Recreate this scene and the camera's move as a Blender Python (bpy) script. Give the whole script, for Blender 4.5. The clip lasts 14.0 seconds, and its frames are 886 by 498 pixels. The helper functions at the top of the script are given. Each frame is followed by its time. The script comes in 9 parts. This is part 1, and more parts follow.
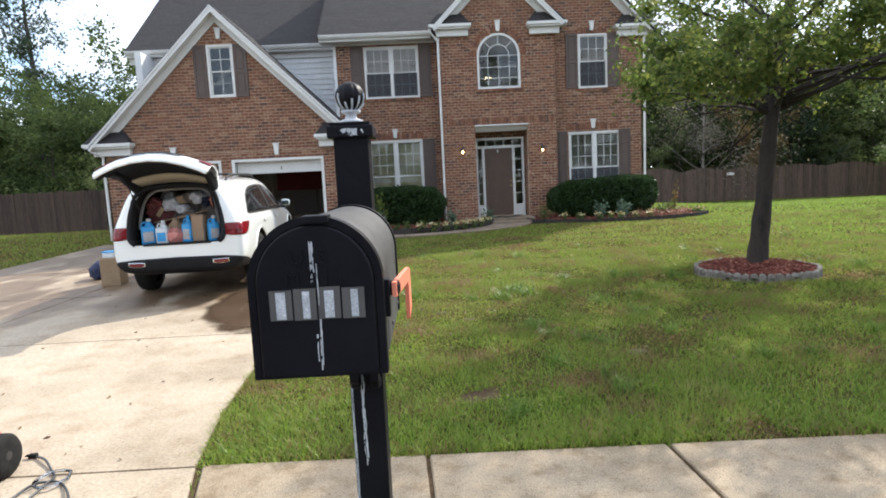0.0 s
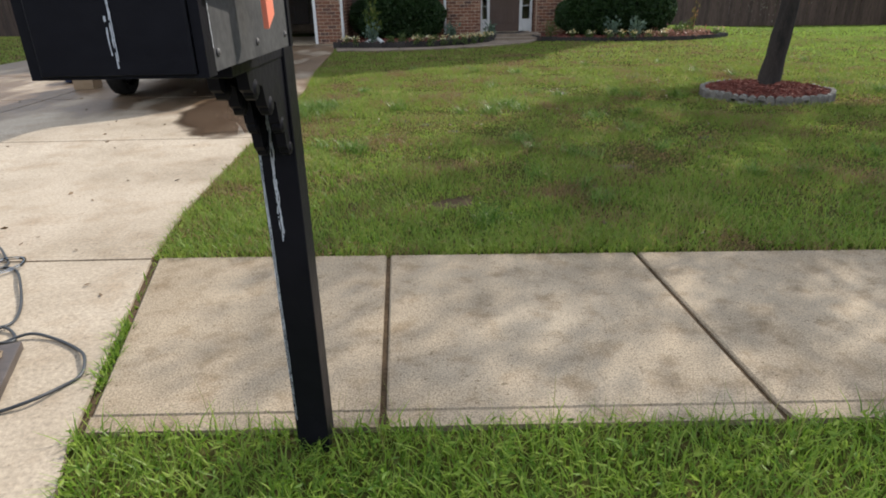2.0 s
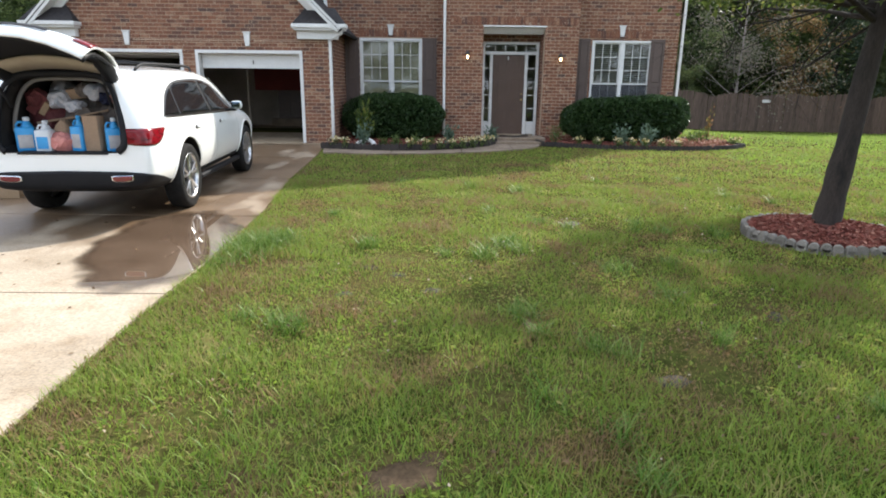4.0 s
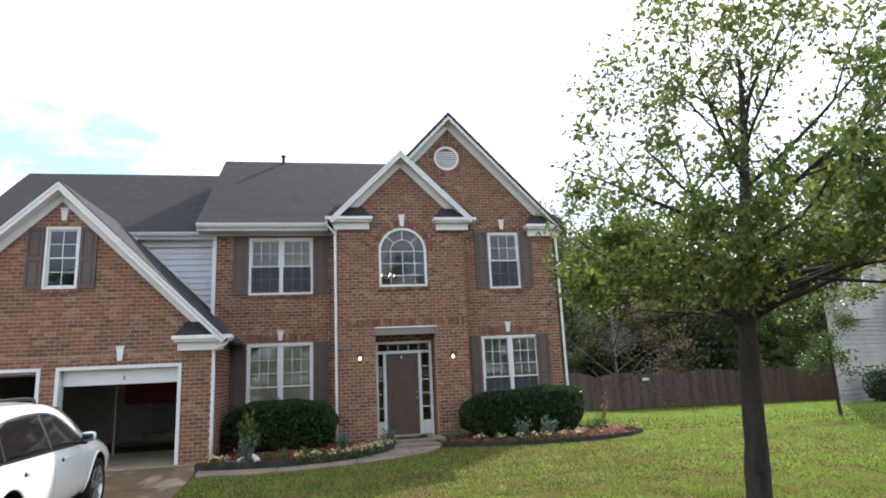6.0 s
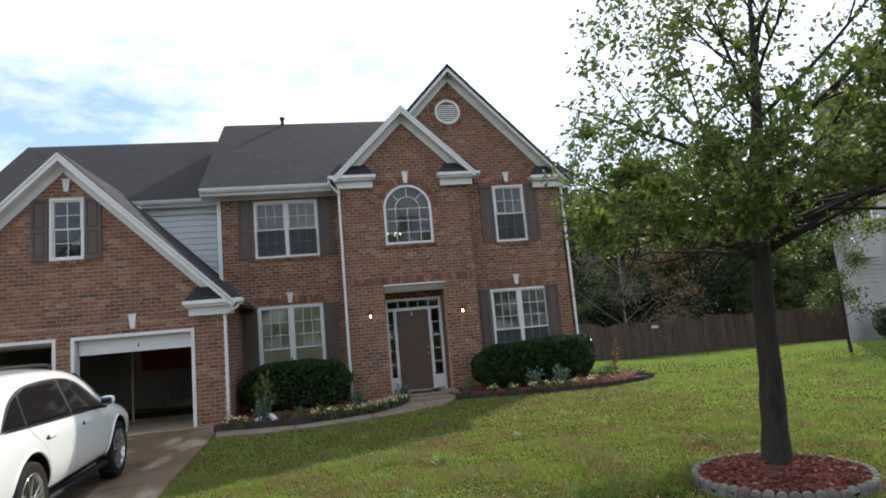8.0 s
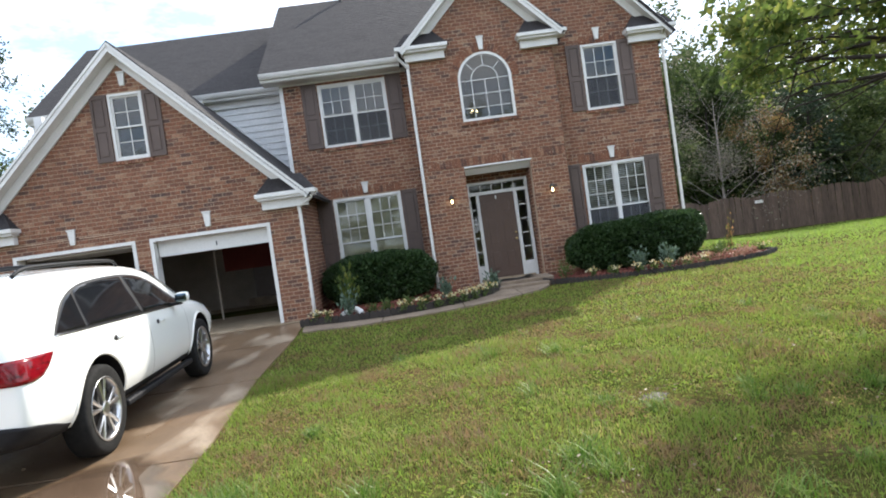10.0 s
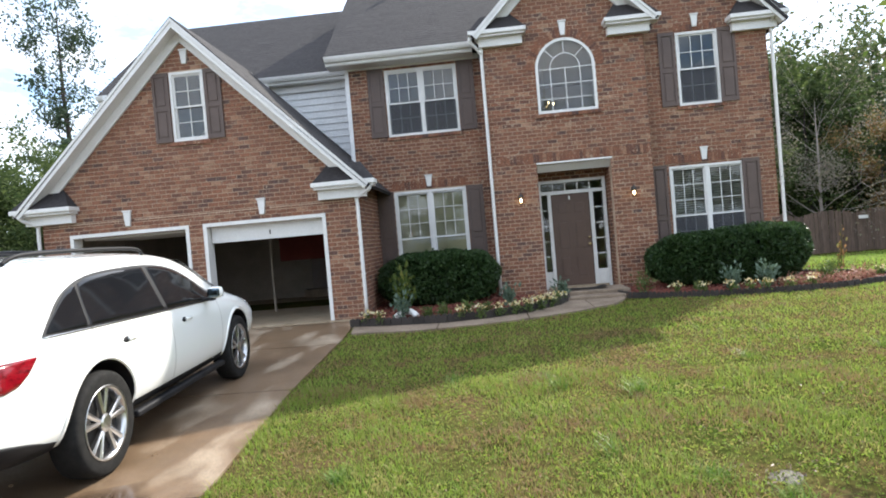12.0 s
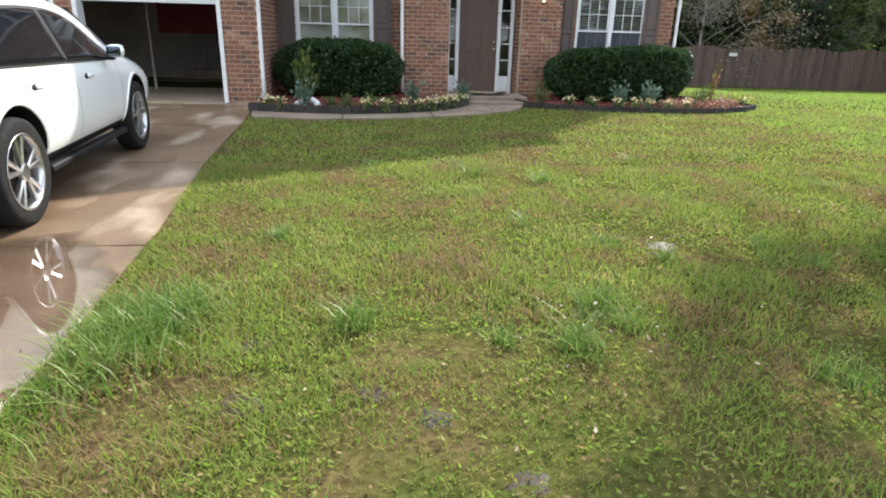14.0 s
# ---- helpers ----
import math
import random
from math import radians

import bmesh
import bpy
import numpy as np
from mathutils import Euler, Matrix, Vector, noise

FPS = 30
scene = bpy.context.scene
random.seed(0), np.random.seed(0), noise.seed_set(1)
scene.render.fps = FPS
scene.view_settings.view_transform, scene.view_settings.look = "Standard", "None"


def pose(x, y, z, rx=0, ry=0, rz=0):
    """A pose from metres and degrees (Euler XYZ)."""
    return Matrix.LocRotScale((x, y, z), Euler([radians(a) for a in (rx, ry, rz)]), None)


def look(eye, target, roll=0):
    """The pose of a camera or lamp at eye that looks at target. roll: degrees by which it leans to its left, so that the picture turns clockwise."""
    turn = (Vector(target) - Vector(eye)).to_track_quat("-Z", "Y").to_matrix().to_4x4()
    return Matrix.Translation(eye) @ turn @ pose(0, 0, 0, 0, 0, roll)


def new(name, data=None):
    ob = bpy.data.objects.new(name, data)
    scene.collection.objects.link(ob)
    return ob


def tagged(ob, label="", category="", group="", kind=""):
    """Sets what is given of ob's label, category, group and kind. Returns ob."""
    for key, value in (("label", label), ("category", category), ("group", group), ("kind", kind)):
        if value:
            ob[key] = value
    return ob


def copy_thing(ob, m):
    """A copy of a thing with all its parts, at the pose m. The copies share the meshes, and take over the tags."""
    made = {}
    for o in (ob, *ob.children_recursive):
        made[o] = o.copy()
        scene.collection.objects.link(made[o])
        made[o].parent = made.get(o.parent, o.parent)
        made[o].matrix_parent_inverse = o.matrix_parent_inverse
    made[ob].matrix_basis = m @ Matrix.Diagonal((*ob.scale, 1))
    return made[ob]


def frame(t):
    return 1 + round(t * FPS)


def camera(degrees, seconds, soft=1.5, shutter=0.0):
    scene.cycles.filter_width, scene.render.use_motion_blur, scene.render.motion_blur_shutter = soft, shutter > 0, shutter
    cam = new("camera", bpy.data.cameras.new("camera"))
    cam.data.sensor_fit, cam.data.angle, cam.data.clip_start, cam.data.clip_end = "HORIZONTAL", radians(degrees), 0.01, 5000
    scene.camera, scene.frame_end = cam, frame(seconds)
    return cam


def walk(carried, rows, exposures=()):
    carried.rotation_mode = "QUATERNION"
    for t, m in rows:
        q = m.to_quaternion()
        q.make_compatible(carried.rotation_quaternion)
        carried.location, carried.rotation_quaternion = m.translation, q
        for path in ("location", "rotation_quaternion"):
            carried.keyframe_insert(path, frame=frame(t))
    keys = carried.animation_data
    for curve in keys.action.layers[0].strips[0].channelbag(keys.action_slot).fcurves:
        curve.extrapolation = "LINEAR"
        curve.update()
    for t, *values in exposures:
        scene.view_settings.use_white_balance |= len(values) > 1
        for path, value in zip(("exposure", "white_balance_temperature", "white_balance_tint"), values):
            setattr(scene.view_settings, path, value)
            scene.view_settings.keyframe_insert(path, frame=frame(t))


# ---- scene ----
cam = camera(73.0, 14.0, soft=1.85)
ROWS = [
    (0.0, -2.293, 1.098, 1.604, -1.52, -6.87, 2.75),
    (0.5, -2.275, 1.103, 1.540, 0.23, -10.45, 2.81),
    (1.0, -2.250, 1.073, 1.475, 0.86, -15.18, 1.23),
    (1.5, -2.204, 1.099, 1.431, 1.06, -20.00, -1.25),
    (2.0, -2.086, 1.296, 1.369, -0.86, -23.14, 0.97),
    (2.2, -2.018, 1.476, 1.350, -2.71, -22.31, 1.12),
    (4.3, -1.774, 3.274, 1.652, -0.07, -13.35, -0.75),
    (4.5, -1.729, 3.339, 1.692, -2.56, -11.43, -0.80),
    (5.0, -1.740, 3.672, 1.757, -5.84, -2.35, 1.92),
    (5.5, -1.807, 3.780, 1.840, -7.32, 4.93, 2.57),
    (6.0, -1.805, 3.750, 1.909, -10.05, 11.52, 2.60),
    (6.5, -1.785, 3.683, 1.909, -11.04, 14.11, 3.47),
    (7.0, -1.711, 3.719, 1.963, -14.33, 12.66, 4.77),
    (7.5, -1.690, 3.798, 1.877, -13.72, 10.82, 5.05),
    (8.0, -1.813, 3.868, 1.793, -9.12, 7.78, 5.05),
    (8.5, -1.855, 3.961, 1.735, -7.23, 4.12, 5.90),
    (9.0, -1.801, 4.193, 1.621, -5.26, 0.60, 9.19),
    (9.2, -1.853, 4.423, 1.575, -3.83, -0.10, 9.35),
    (11.3, -2.021, 6.180, 1.624, 1.14, -1.65, 5.62),
    (11.5, -1.965, 6.268, 1.667, 3.08, -0.56, 4.57),
    (12.0, -1.966, 6.345, 1.651, 4.21, -1.06, 4.91),
    (12.5, -2.078, 6.130, 1.695, -2.83, -4.09, 3.85),
    (13.0, -2.372, 5.934, 1.692, -9.14, -7.85, 3.03),
    (13.5, -2.356, 5.883, 1.663, -8.75, -7.02, 2.81),
    (14.0, -2.444, 6.019, 1.483, -6.50, -19.55, -1.41),
]
EXPOSURES = [(0.0, 0.48), (0.5, 0.37), (1.0, 0.24), (1.5, 0.12), (2.0, 0.0), (4.3, 0.72), (5.0, 0.82), (5.5, 0.87), (6.0, 0.52), (6.5, -0.12), (7.0, -0.40), (7.5, -0.40), (8.0, -0.02), (8.5, 0.17), (9.0, 0.44), (11.5, 0.79), (13.0, 0.90), (14.0, 0.92)]
walk(cam, [(t, pose(x, y, z, 90 + pitch, roll, yaw)) for t, x, y, z, yaw, pitch, roll in ROWS], EXPOSURES)

# ---- light ----
SUN_AZ, SUN_EL = 40.0, 38.2
world = bpy.data.worlds.new("sky")
scene.world = world
world.use_nodes = True
wn, wl = world.node_tree.nodes, world.node_tree.links
wn.clear()
w_out = wn.new("ShaderNodeOutputWorld")
w_bg = wn.new("ShaderNodeBackground")
w_sky = wn.new("ShaderNodeTexSky")
w_sky.sky_type = "NISHITA"
w_sky.sun_disc = False
w_sky.sun_elevation, w_sky.sun_rotation = radians(SUN_EL), radians(SUN_AZ)
w_sky.air_density, w_sky.dust_density = 1.0, 1.5
w_tc = wn.new("ShaderNodeTexCoord")
w_map = wn.new("ShaderNodeMapping")
w_map.inputs["Scale"].default_value = (1.0, 1.0, 2.6)
w_noise = wn.new("ShaderNodeTexNoise")
w_noise.inputs["Scale"].default_value = 2.2
w_noise.inputs["Detail"].default_value = 8
w_noise.inputs["Roughness"].default_value = 0.62
w_ramp = wn.new("ShaderNodeValToRGB")
w_ramp.color_ramp.elements[0].position, w_ramp.color_ramp.elements[1].position = 0.40, 0.62
w_mix = wn.new("ShaderNodeMixRGB")
w_mix.inputs["Color2"].default_value = (11.0, 11.2, 11.7, 1)
w_bg.inputs["Strength"].default_value = 0.15
wl.new(w_tc.outputs["Generated"], w_map.inputs["Vector"])
wl.new(w_map.outputs["Vector"], w_noise.inputs["Vector"])
wl.new(w_noise.outputs["Fac"], w_ramp.inputs["Fac"])
wl.new(w_ramp.outputs["Color"], w_mix.inputs["Fac"])
w_pale = wn.new("ShaderNodeMixRGB")
w_pale.inputs["Fac"].default_value = 0.45
w_pale.inputs["Color2"].default_value = (4.6, 7.2, 11.0, 1)
wl.new(w_sky.outputs["Color"], w_pale.inputs["Color1"])
wl.new(w_pale.outputs["Color"], w_mix.inputs["Color1"])
wl.new(w_mix.outputs["Color"], w_bg.inputs["Color"])
wl.new(w_bg.outputs["Background"], w_out.inputs["Surface"])
sun = new("sun", bpy.data.lights.new("sun", "SUN"))
sun.data.energy, sun.data.angle, sun.data.color = 5.0, radians(0.6), (1.0, 0.95, 0.86)
S_DIR = Vector((math.sin(radians(SUN_AZ)) * math.cos(radians(SUN_EL)), math.cos(radians(SUN_AZ)) * math.cos(radians(SUN_EL)), math.sin(radians(SUN_EL))))
sun.matrix_world = look(S_DIR * 60, (0, 0, 0))


# ---- materials ----
def mat(name, stops, rough=0.7, scale=4.0, detail=6, bump=0.0, bump_scale=60.0, metal=0.0, island=0.0, single=0.0, stretch=(1, 1, 1),
        coat=0.0, spec=0.5, fine=0.0, translucent=0.0, rough_var=0.0, span=None, grain=14):
    """A procedural surface: colour stops over world-size noise, finer grain, relief, and a shift from piece to piece."""
    m = bpy.data.materials.new(name)
    m.use_nodes = True
    n, l = m.node_tree.nodes, m.node_tree.links
    b = n["Principled BSDF"]
    geo = n.new("ShaderNodeNewGeometry")
    mp = n.new("ShaderNodeMapping")
    mp.inputs["Scale"].default_value = stretch
    l.new(geo.outputs["Position"], mp.inputs["Vector"])
    no = n.new("ShaderNodeTexNoise")
    no.inputs["Scale"].default_value, no.inputs["Detail"].default_value, no.inputs["Roughness"].default_value = scale, detail, 0.6
    l.new(mp.outputs["Vector"], no.inputs["Vector"])
    fac = no.outputs["Fac"]
    if island or single:
        if island:
            rnd = geo.outputs["Random Per Island"]
        else:
            oi = n.new("ShaderNodeObjectInfo")
            rnd = oi.outputs["Random"]
        mx = n.new("ShaderNodeMix")
        mx.inputs[0].default_value = max(island, single)
        l.new(fac, mx.inputs[2])
        l.new(rnd, mx.inputs[3])
        fac = mx.outputs[0]
    ramp = n.new("ShaderNodeValToRGB")
    els = ramp.color_ramp.elements
    lo, hi = span or ((0.3, 0.7) if not (island or single) else (0.12, 0.88))
    for i, c in enumerate(stops):
        p = lo + (hi - lo) * i / max(1, len(stops) - 1)
        e = els[i] if i < 2 else els.new(p)
        e.position, e.color = p, (*c, 1)
    if len(stops) == 1:
        els[1].color = (*stops[0], 1)
    l.new(fac, ramp.inputs["Fac"])
    col = ramp.outputs["Color"]
    if fine:
        n2 = n.new("ShaderNodeTexNoise")
        n2.inputs["Scale"].default_value, n2.inputs["Detail"].default_value = scale * grain, 4
        l.new(mp.outputs["Vector"], n2.inputs["Vector"])
        mr = n.new("ShaderNodeMapRange")
        mr.inputs[1].default_value, mr.inputs[2].default_value, mr.inputs[3].default_value, mr.inputs[4].default_value = 0.3, 0.7, 1 - fine, 1 + fine
        l.new(n2.outputs["Fac"], mr.inputs[0])
        mu = n.new("ShaderNodeMixRGB")
        mu.blend_type = "MULTIPLY"
        mu.inputs["Fac"].default_value = 1
        l.new(col, mu.inputs["Color1"])
        l.new(mr.outputs[0], mu.inputs["Color2"])
        col = mu.outputs["Color"]
    l.new(col, b.inputs["Base Color"])
    b.inputs["Roughness"].default_value, b.inputs["Metallic"].default_value = rough, metal
    b.inputs["Coat Weight"].default_value = coat
    b.inputs["Specular IOR Level"].default_value = spec
    if rough_var:
        rr = n.new("ShaderNodeMapRange")
        rr.inputs[1].default_value, rr.inputs[2].default_value, rr.inputs[3].default_value, rr.inputs[4].default_value = 0.3, 0.7, rough - rough_var, rough + rough_var
        l.new(no.outputs["Fac"], rr.inputs[0])
        l.new(rr.outputs[0], b.inputs["Roughness"])
    if bump:
        n3 = n.new("ShaderNodeTexNoise")
        n3.inputs["Scale"].default_value, n3.inputs["Detail"].default_value = bump_scale, 5
        l.new(mp.outputs["Vector"], n3.inputs["Vector"])
        bp = n.new("ShaderNodeBump")
        bp.inputs["Strength"].default_value, bp.inputs["Distance"].default_value = bump, 0.01
        l.new(n3.outputs["Fac"], bp.inputs["Height"])
        l.new(bp.outputs["Normal"], b.inputs["Normal"])
    if translucent:
        tr = n.new("ShaderNodeBsdfTranslucent")
        l.new(col, tr.inputs["Color"])
        ms = n.new("ShaderNodeMixShader")
        ms.inputs[0].default_value = translucent
        out = n["Material Output"]
        l.new(b.outputs["BSDF"], ms.inputs[1])
        l.new(tr.outputs["BSDF"], ms.inputs[2])
        l.new(ms.outputs["Shader"], out.inputs["Surface"])
    return m


def glass_mat(name, tint=(1, 1, 1), gloss=0.0):
    """Clear pane: what is behind shows through, and the gloss rises towards grazing angles."""
    m = bpy.data.materials.new(name)
    m.use_nodes = True
    n, l = m.node_tree.nodes, m.node_tree.links
    n.remove(n["Principled BSDF"])
    tr, gl, mx, fr = n.new("ShaderNodeBsdfTransparent"), n.new("ShaderNodeBsdfGlossy"), n.new("ShaderNodeMixShader"), n.new("ShaderNodeFresnel")
    tr.inputs["Color"].default_value = (*tint, 1)
    gl.inputs["Roughness"].default_value = 0.01
    fr.inputs["IOR"].default_value = 1.5
    ad = n.new("ShaderNodeMath")
    ad.operation = "ADD"
    ad.inputs[1].default_value = gloss
    l.new(fr.outputs[0], ad.inputs[0])
    l.new(ad.outputs[0], mx.inputs[0])
    l.new(tr.outputs[0], mx.inputs[1])
    l.new(gl.outputs[0], mx.inputs[2])
    l.new(mx.outputs[0], n["Material Output"].inputs["Surface"])
    return m


def glow_mat(name, color, strength):
    m = bpy.data.materials.new(name)
    m.use_nodes = True
    b = m.node_tree.nodes["Principled BSDF"]
    b.inputs["Base Color"].default_value = (*color, 1)
    b.inputs["Emission Color"].default_value = (*color, 1)
    b.inputs["Emission Strength"].default_value = strength
    return m


BRICK = [(0.060, 0.038, 0.034), (0.130, 0.058, 0.038), (0.198, 0.080, 0.044), (0.228, 0.096, 0.053), (0.158, 0.065, 0.038), (0.212, 0.090, 0.050), (0.330, 0.190, 0.118)]
m_brick = mat("brick_face", BRICK, 0.85, 7.0, bump=0.5, bump_scale=90, island=0.66, fine=0.38, span=(0.12, 0.85), grain=6)
m_brick_one = mat("brick_face_single", BRICK, 0.85, 7.0, bump=0.5, bump_scale=90, single=0.66, fine=0.38, span=(0.12, 0.85), grain=6)
m_mortar = mat("mortar", [(0.38, 0.275, 0.195), (0.52, 0.40, 0.295)], 0.95, 3, bump=0.4, bump_scale=120, fine=0.2)
m_white = mat("white_trim_paint", [(0.62, 0.61, 0.585), (0.70, 0.69, 0.67)], 0.5, 2.0, fine=0.05, bump=0.05, bump_scale=30)
m_siding = mat("white_siding", [(0.66, 0.66, 0.66), (0.76, 0.76, 0.76)], 0.55, 1.2, fine=0.06)
m_shingle = mat("asphalt_shingle", [(0.014, 0.012, 0.013), (0.028, 0.024, 0.025), (0.020, 0.017, 0.018)], 0.9, 1.0, bump=0.5, bump_scale=70, island=0.4, fine=0.3)
m_shutter = mat("brown_shutter_paint", [(0.085, 0.058, 0.048), (0.11, 0.075, 0.062)], 0.6, 2, fine=0.08)
m_door = mat("brown_door_paint", [(0.086, 0.050, 0.036), (0.104, 0.062, 0.045)], 0.45, 2, fine=0.06)
m_room = mat("room_wall", [(0.42, 0.38, 0.32), (0.48, 0.44, 0.38)], 0.9, 1)
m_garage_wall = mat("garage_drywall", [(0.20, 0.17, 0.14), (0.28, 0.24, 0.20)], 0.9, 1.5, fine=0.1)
m_blind = mat("blind_slats", [(0.60, 0.53, 0.33), (0.68, 0.62, 0.41)], 0.6, 3, translucent=0.25)
m_glass = glass_mat("window_glass", (0.94, 0.96, 0.96), 0.0)


def screen_mat():
    """Woven insect screen: part open, part dark grey mesh."""
    m = mat("insect_screen", [(0.060, 0.062, 0.070), (0.080, 0.082, 0.090)], 0.8, 6, spec=0.1)
    n, l = m.node_tree.nodes, m.node_tree.links
    mx, tr = n.new("ShaderNodeMixShader"), n.new("ShaderNodeBsdfTransparent")
    mx.inputs[0].default_value = 0.44
    l.new(tr.outputs[0], mx.inputs[1])
    l.new(n["Principled BSDF"].outputs[0], mx.inputs[2])
    l.new(mx.outputs[0], n["Material Output"].inputs["Surface"])
    return m


m_screen = screen_mat()
m_carglass = glass_mat("dark_car_glass", (0.10, 0.11, 0.12), 0.03)
m_black = mat("black_metal", [(0.006, 0.0055, 0.008), (0.013, 0.012, 0.015)], 0.46, 3, spec=0.11, bump=0.15, bump_scale=50, rough_var=0.12)
m_dusty = mat("sun_faded_black_metal", [(0.042, 0.041, 0.042), (0.075, 0.072, 0.070), (0.055, 0.053, 0.053)], 0.62, 5, spec=0.15, bump=0.1, bump_scale=50, fine=0.2)
m_iron = mat("dark_lantern_metal", [(0.015, 0.013, 0.012), (0.03, 0.026, 0.022)], 0.5, 8)
m_bulb = glow_mat("warm_bulb", (1.0, 0.76, 0.40), 8.0)
m_concrete = mat("drive_concrete", [(0.262, 0.205, 0.142), (0.370, 0.298, 0.218), (0.440, 0.362, 0.275)], 0.85, 0.9, 8, bump=0.35, bump_scale=110, fine=0.22, grain=60)
m_walk = mat("pavement_concrete", [(0.215, 0.163, 0.108), (0.310, 0.245, 0.172), (0.400, 0.328, 0.240)], 0.9, 1.0, 9, bump=0.25, bump_scale=160, fine=0.42, single=0.15, span=(0.25, 0.75), grain=150, spec=0.2)


def smear(m, scale, color, size):
    """Pale chips and smears of mortar left on a brick face."""
    n, l = m.node_tree.nodes, m.node_tree.links
    b = n["Principled BSDF"]
    src = b.inputs["Base Color"].links[0].from_socket
    geo, mp, no, mr, mx = n.new("ShaderNodeNewGeometry"), n.new("ShaderNodeMapping"), n.new("ShaderNodeTexNoise"), n.new("ShaderNodeMapRange"), n.new("ShaderNodeMixRGB")
    mp.inputs["Scale"].default_value, mp.inputs["Location"].default_value = (1.0, 1.0, 0.7), (3.1, 7.7, 1.3)
    no.inputs["Scale"].default_value, no.inputs["Detail"].default_value = scale, 2
    mr.inputs[1].default_value, mr.inputs[2].default_value = size
    mx.inputs["Color2"].default_value = (*color, 1)
    l.new(geo.outputs["Position"], mp.inputs["Vector"])
    l.new(mp.outputs["Vector"], no.inputs["Vector"])
    l.new(no.outputs["Fac"], mr.inputs[0])
    l.new(mr.outputs[0], mx.inputs["Fac"])
    l.new(src, mx.inputs["Color1"])
    l.new(mx.outputs["Color"], b.inputs["Base Color"])


def speckle(m, scale, dark, size=(0.62, 0.70)):
    """Small dark pits and grit scattered over a weathered surface."""
    n, l = m.node_tree.nodes, m.node_tree.links
    b = n["Principled BSDF"]
    src = b.inputs["Base Color"].links[0].from_socket
    geo, no, mr, mx = n.new("ShaderNodeNewGeometry"), n.new("ShaderNodeTexNoise"), n.new("ShaderNodeMapRange"), n.new("ShaderNodeMixRGB")
    no.inputs["Scale"].default_value, no.inputs["Detail"].default_value, no.inputs["Roughness"].default_value = scale, 3, 0.7
    mr.inputs[1].default_value, mr.inputs[2].default_value = size
    mx.blend_type = "MULTIPLY"
    mx.inputs["Color2"].default_value = (dark, dark * 0.93, dark * 0.84, 1)
    l.new(geo.outputs["Position"], no.inputs["Vector"])
    l.new(no.outputs["Fac"], mr.inputs[0])
    l.new(mr.outputs[0], mx.inputs["Fac"])
    l.new(src, mx.inputs["Color1"])
    l.new(mx.outputs["Color"], b.inputs["Base Color"])


speckle(m_walk, 46.0, 0.50)
for m in (m_brick, m_brick_one):
    speckle(m, 17.0, 0.42, (0.60, 0.68))
    smear(m, 21.0, (0.40, 0.30, 0.215), (0.63, 0.70))
speckle(m_walk, 5.5, 0.72, (0.50, 0.72))
speckle(m_concrete, 30.0, 0.62)
speckle(m_concrete, 2.2, 0.80, (0.50, 0.72))
m_soil = mat("soil", [(0.05, 0.035, 0.02), (0.12, 0.08, 0.05)], 0.95, 3, bump=0.6, bump_scale=60, fine=0.3, spec=0.05)
m_mulch = mat("red_mulch", [(0.10, 0.022, 0.015), (0.22, 0.06, 0.04), (0.14, 0.035, 0.025), (0.30, 0.13, 0.09)], 0.9, 3, island=0.8, bump=0.4, bump_scale=80)
m_mulch_bed = mat("mulch_bed", [(0.055, 0.014, 0.010), (0.13, 0.035, 0.024)], 0.95, 8, bump=1.0, bump_scale=40, fine=0.4)
m_asphalt = mat("road_asphalt", [(0.04, 0.04, 0.042), (0.065, 0.063, 0.06)], 0.9, 1.2, bump=0.5, bump_scale=150, fine=0.3)
m_bark = mat("bark", [(0.008, 0.006, 0.005), (0.034, 0.025, 0.020), (0.018, 0.013, 0.011)], 0.95, 7, bump=1.0, bump_scale=26, stretch=(1, 1, 0.22), fine=0.35)
# one fence wood in two tones: brighter light on the back fence is coloured in
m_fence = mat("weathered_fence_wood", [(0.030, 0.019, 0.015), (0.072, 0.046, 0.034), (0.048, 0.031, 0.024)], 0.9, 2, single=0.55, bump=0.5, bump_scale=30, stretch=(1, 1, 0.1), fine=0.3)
m_fence_lit = mat("fence_wood_baked_light", [(0.055, 0.037, 0.028), (0.120, 0.082, 0.062), (0.085, 0.058, 0.044)], 0.9, 2, single=0.55, bump=0.5, bump_scale=30, stretch=(1, 1, 0.1), fine=0.3)
m_stone = mat("edging_stone", [(0.10, 0.088, 0.074), (0.25, 0.225, 0.195)], 0.9, 6, single=0.5, bump=0.5, bump_scale=60, fine=0.25)
m_edging = mat("dark_edging", [(0.016, 0.013, 0.012), (0.045, 0.036, 0.031)], 0.9, 4, single=0.4, bump=0.5, bump_scale=50, fine=0.25)


def leaf_mat(name, stops, tl=0.35, rough=0.45):
    return mat(name, stops, rough, 0.8, island=0.65, translucent=tl, spec=0.25)


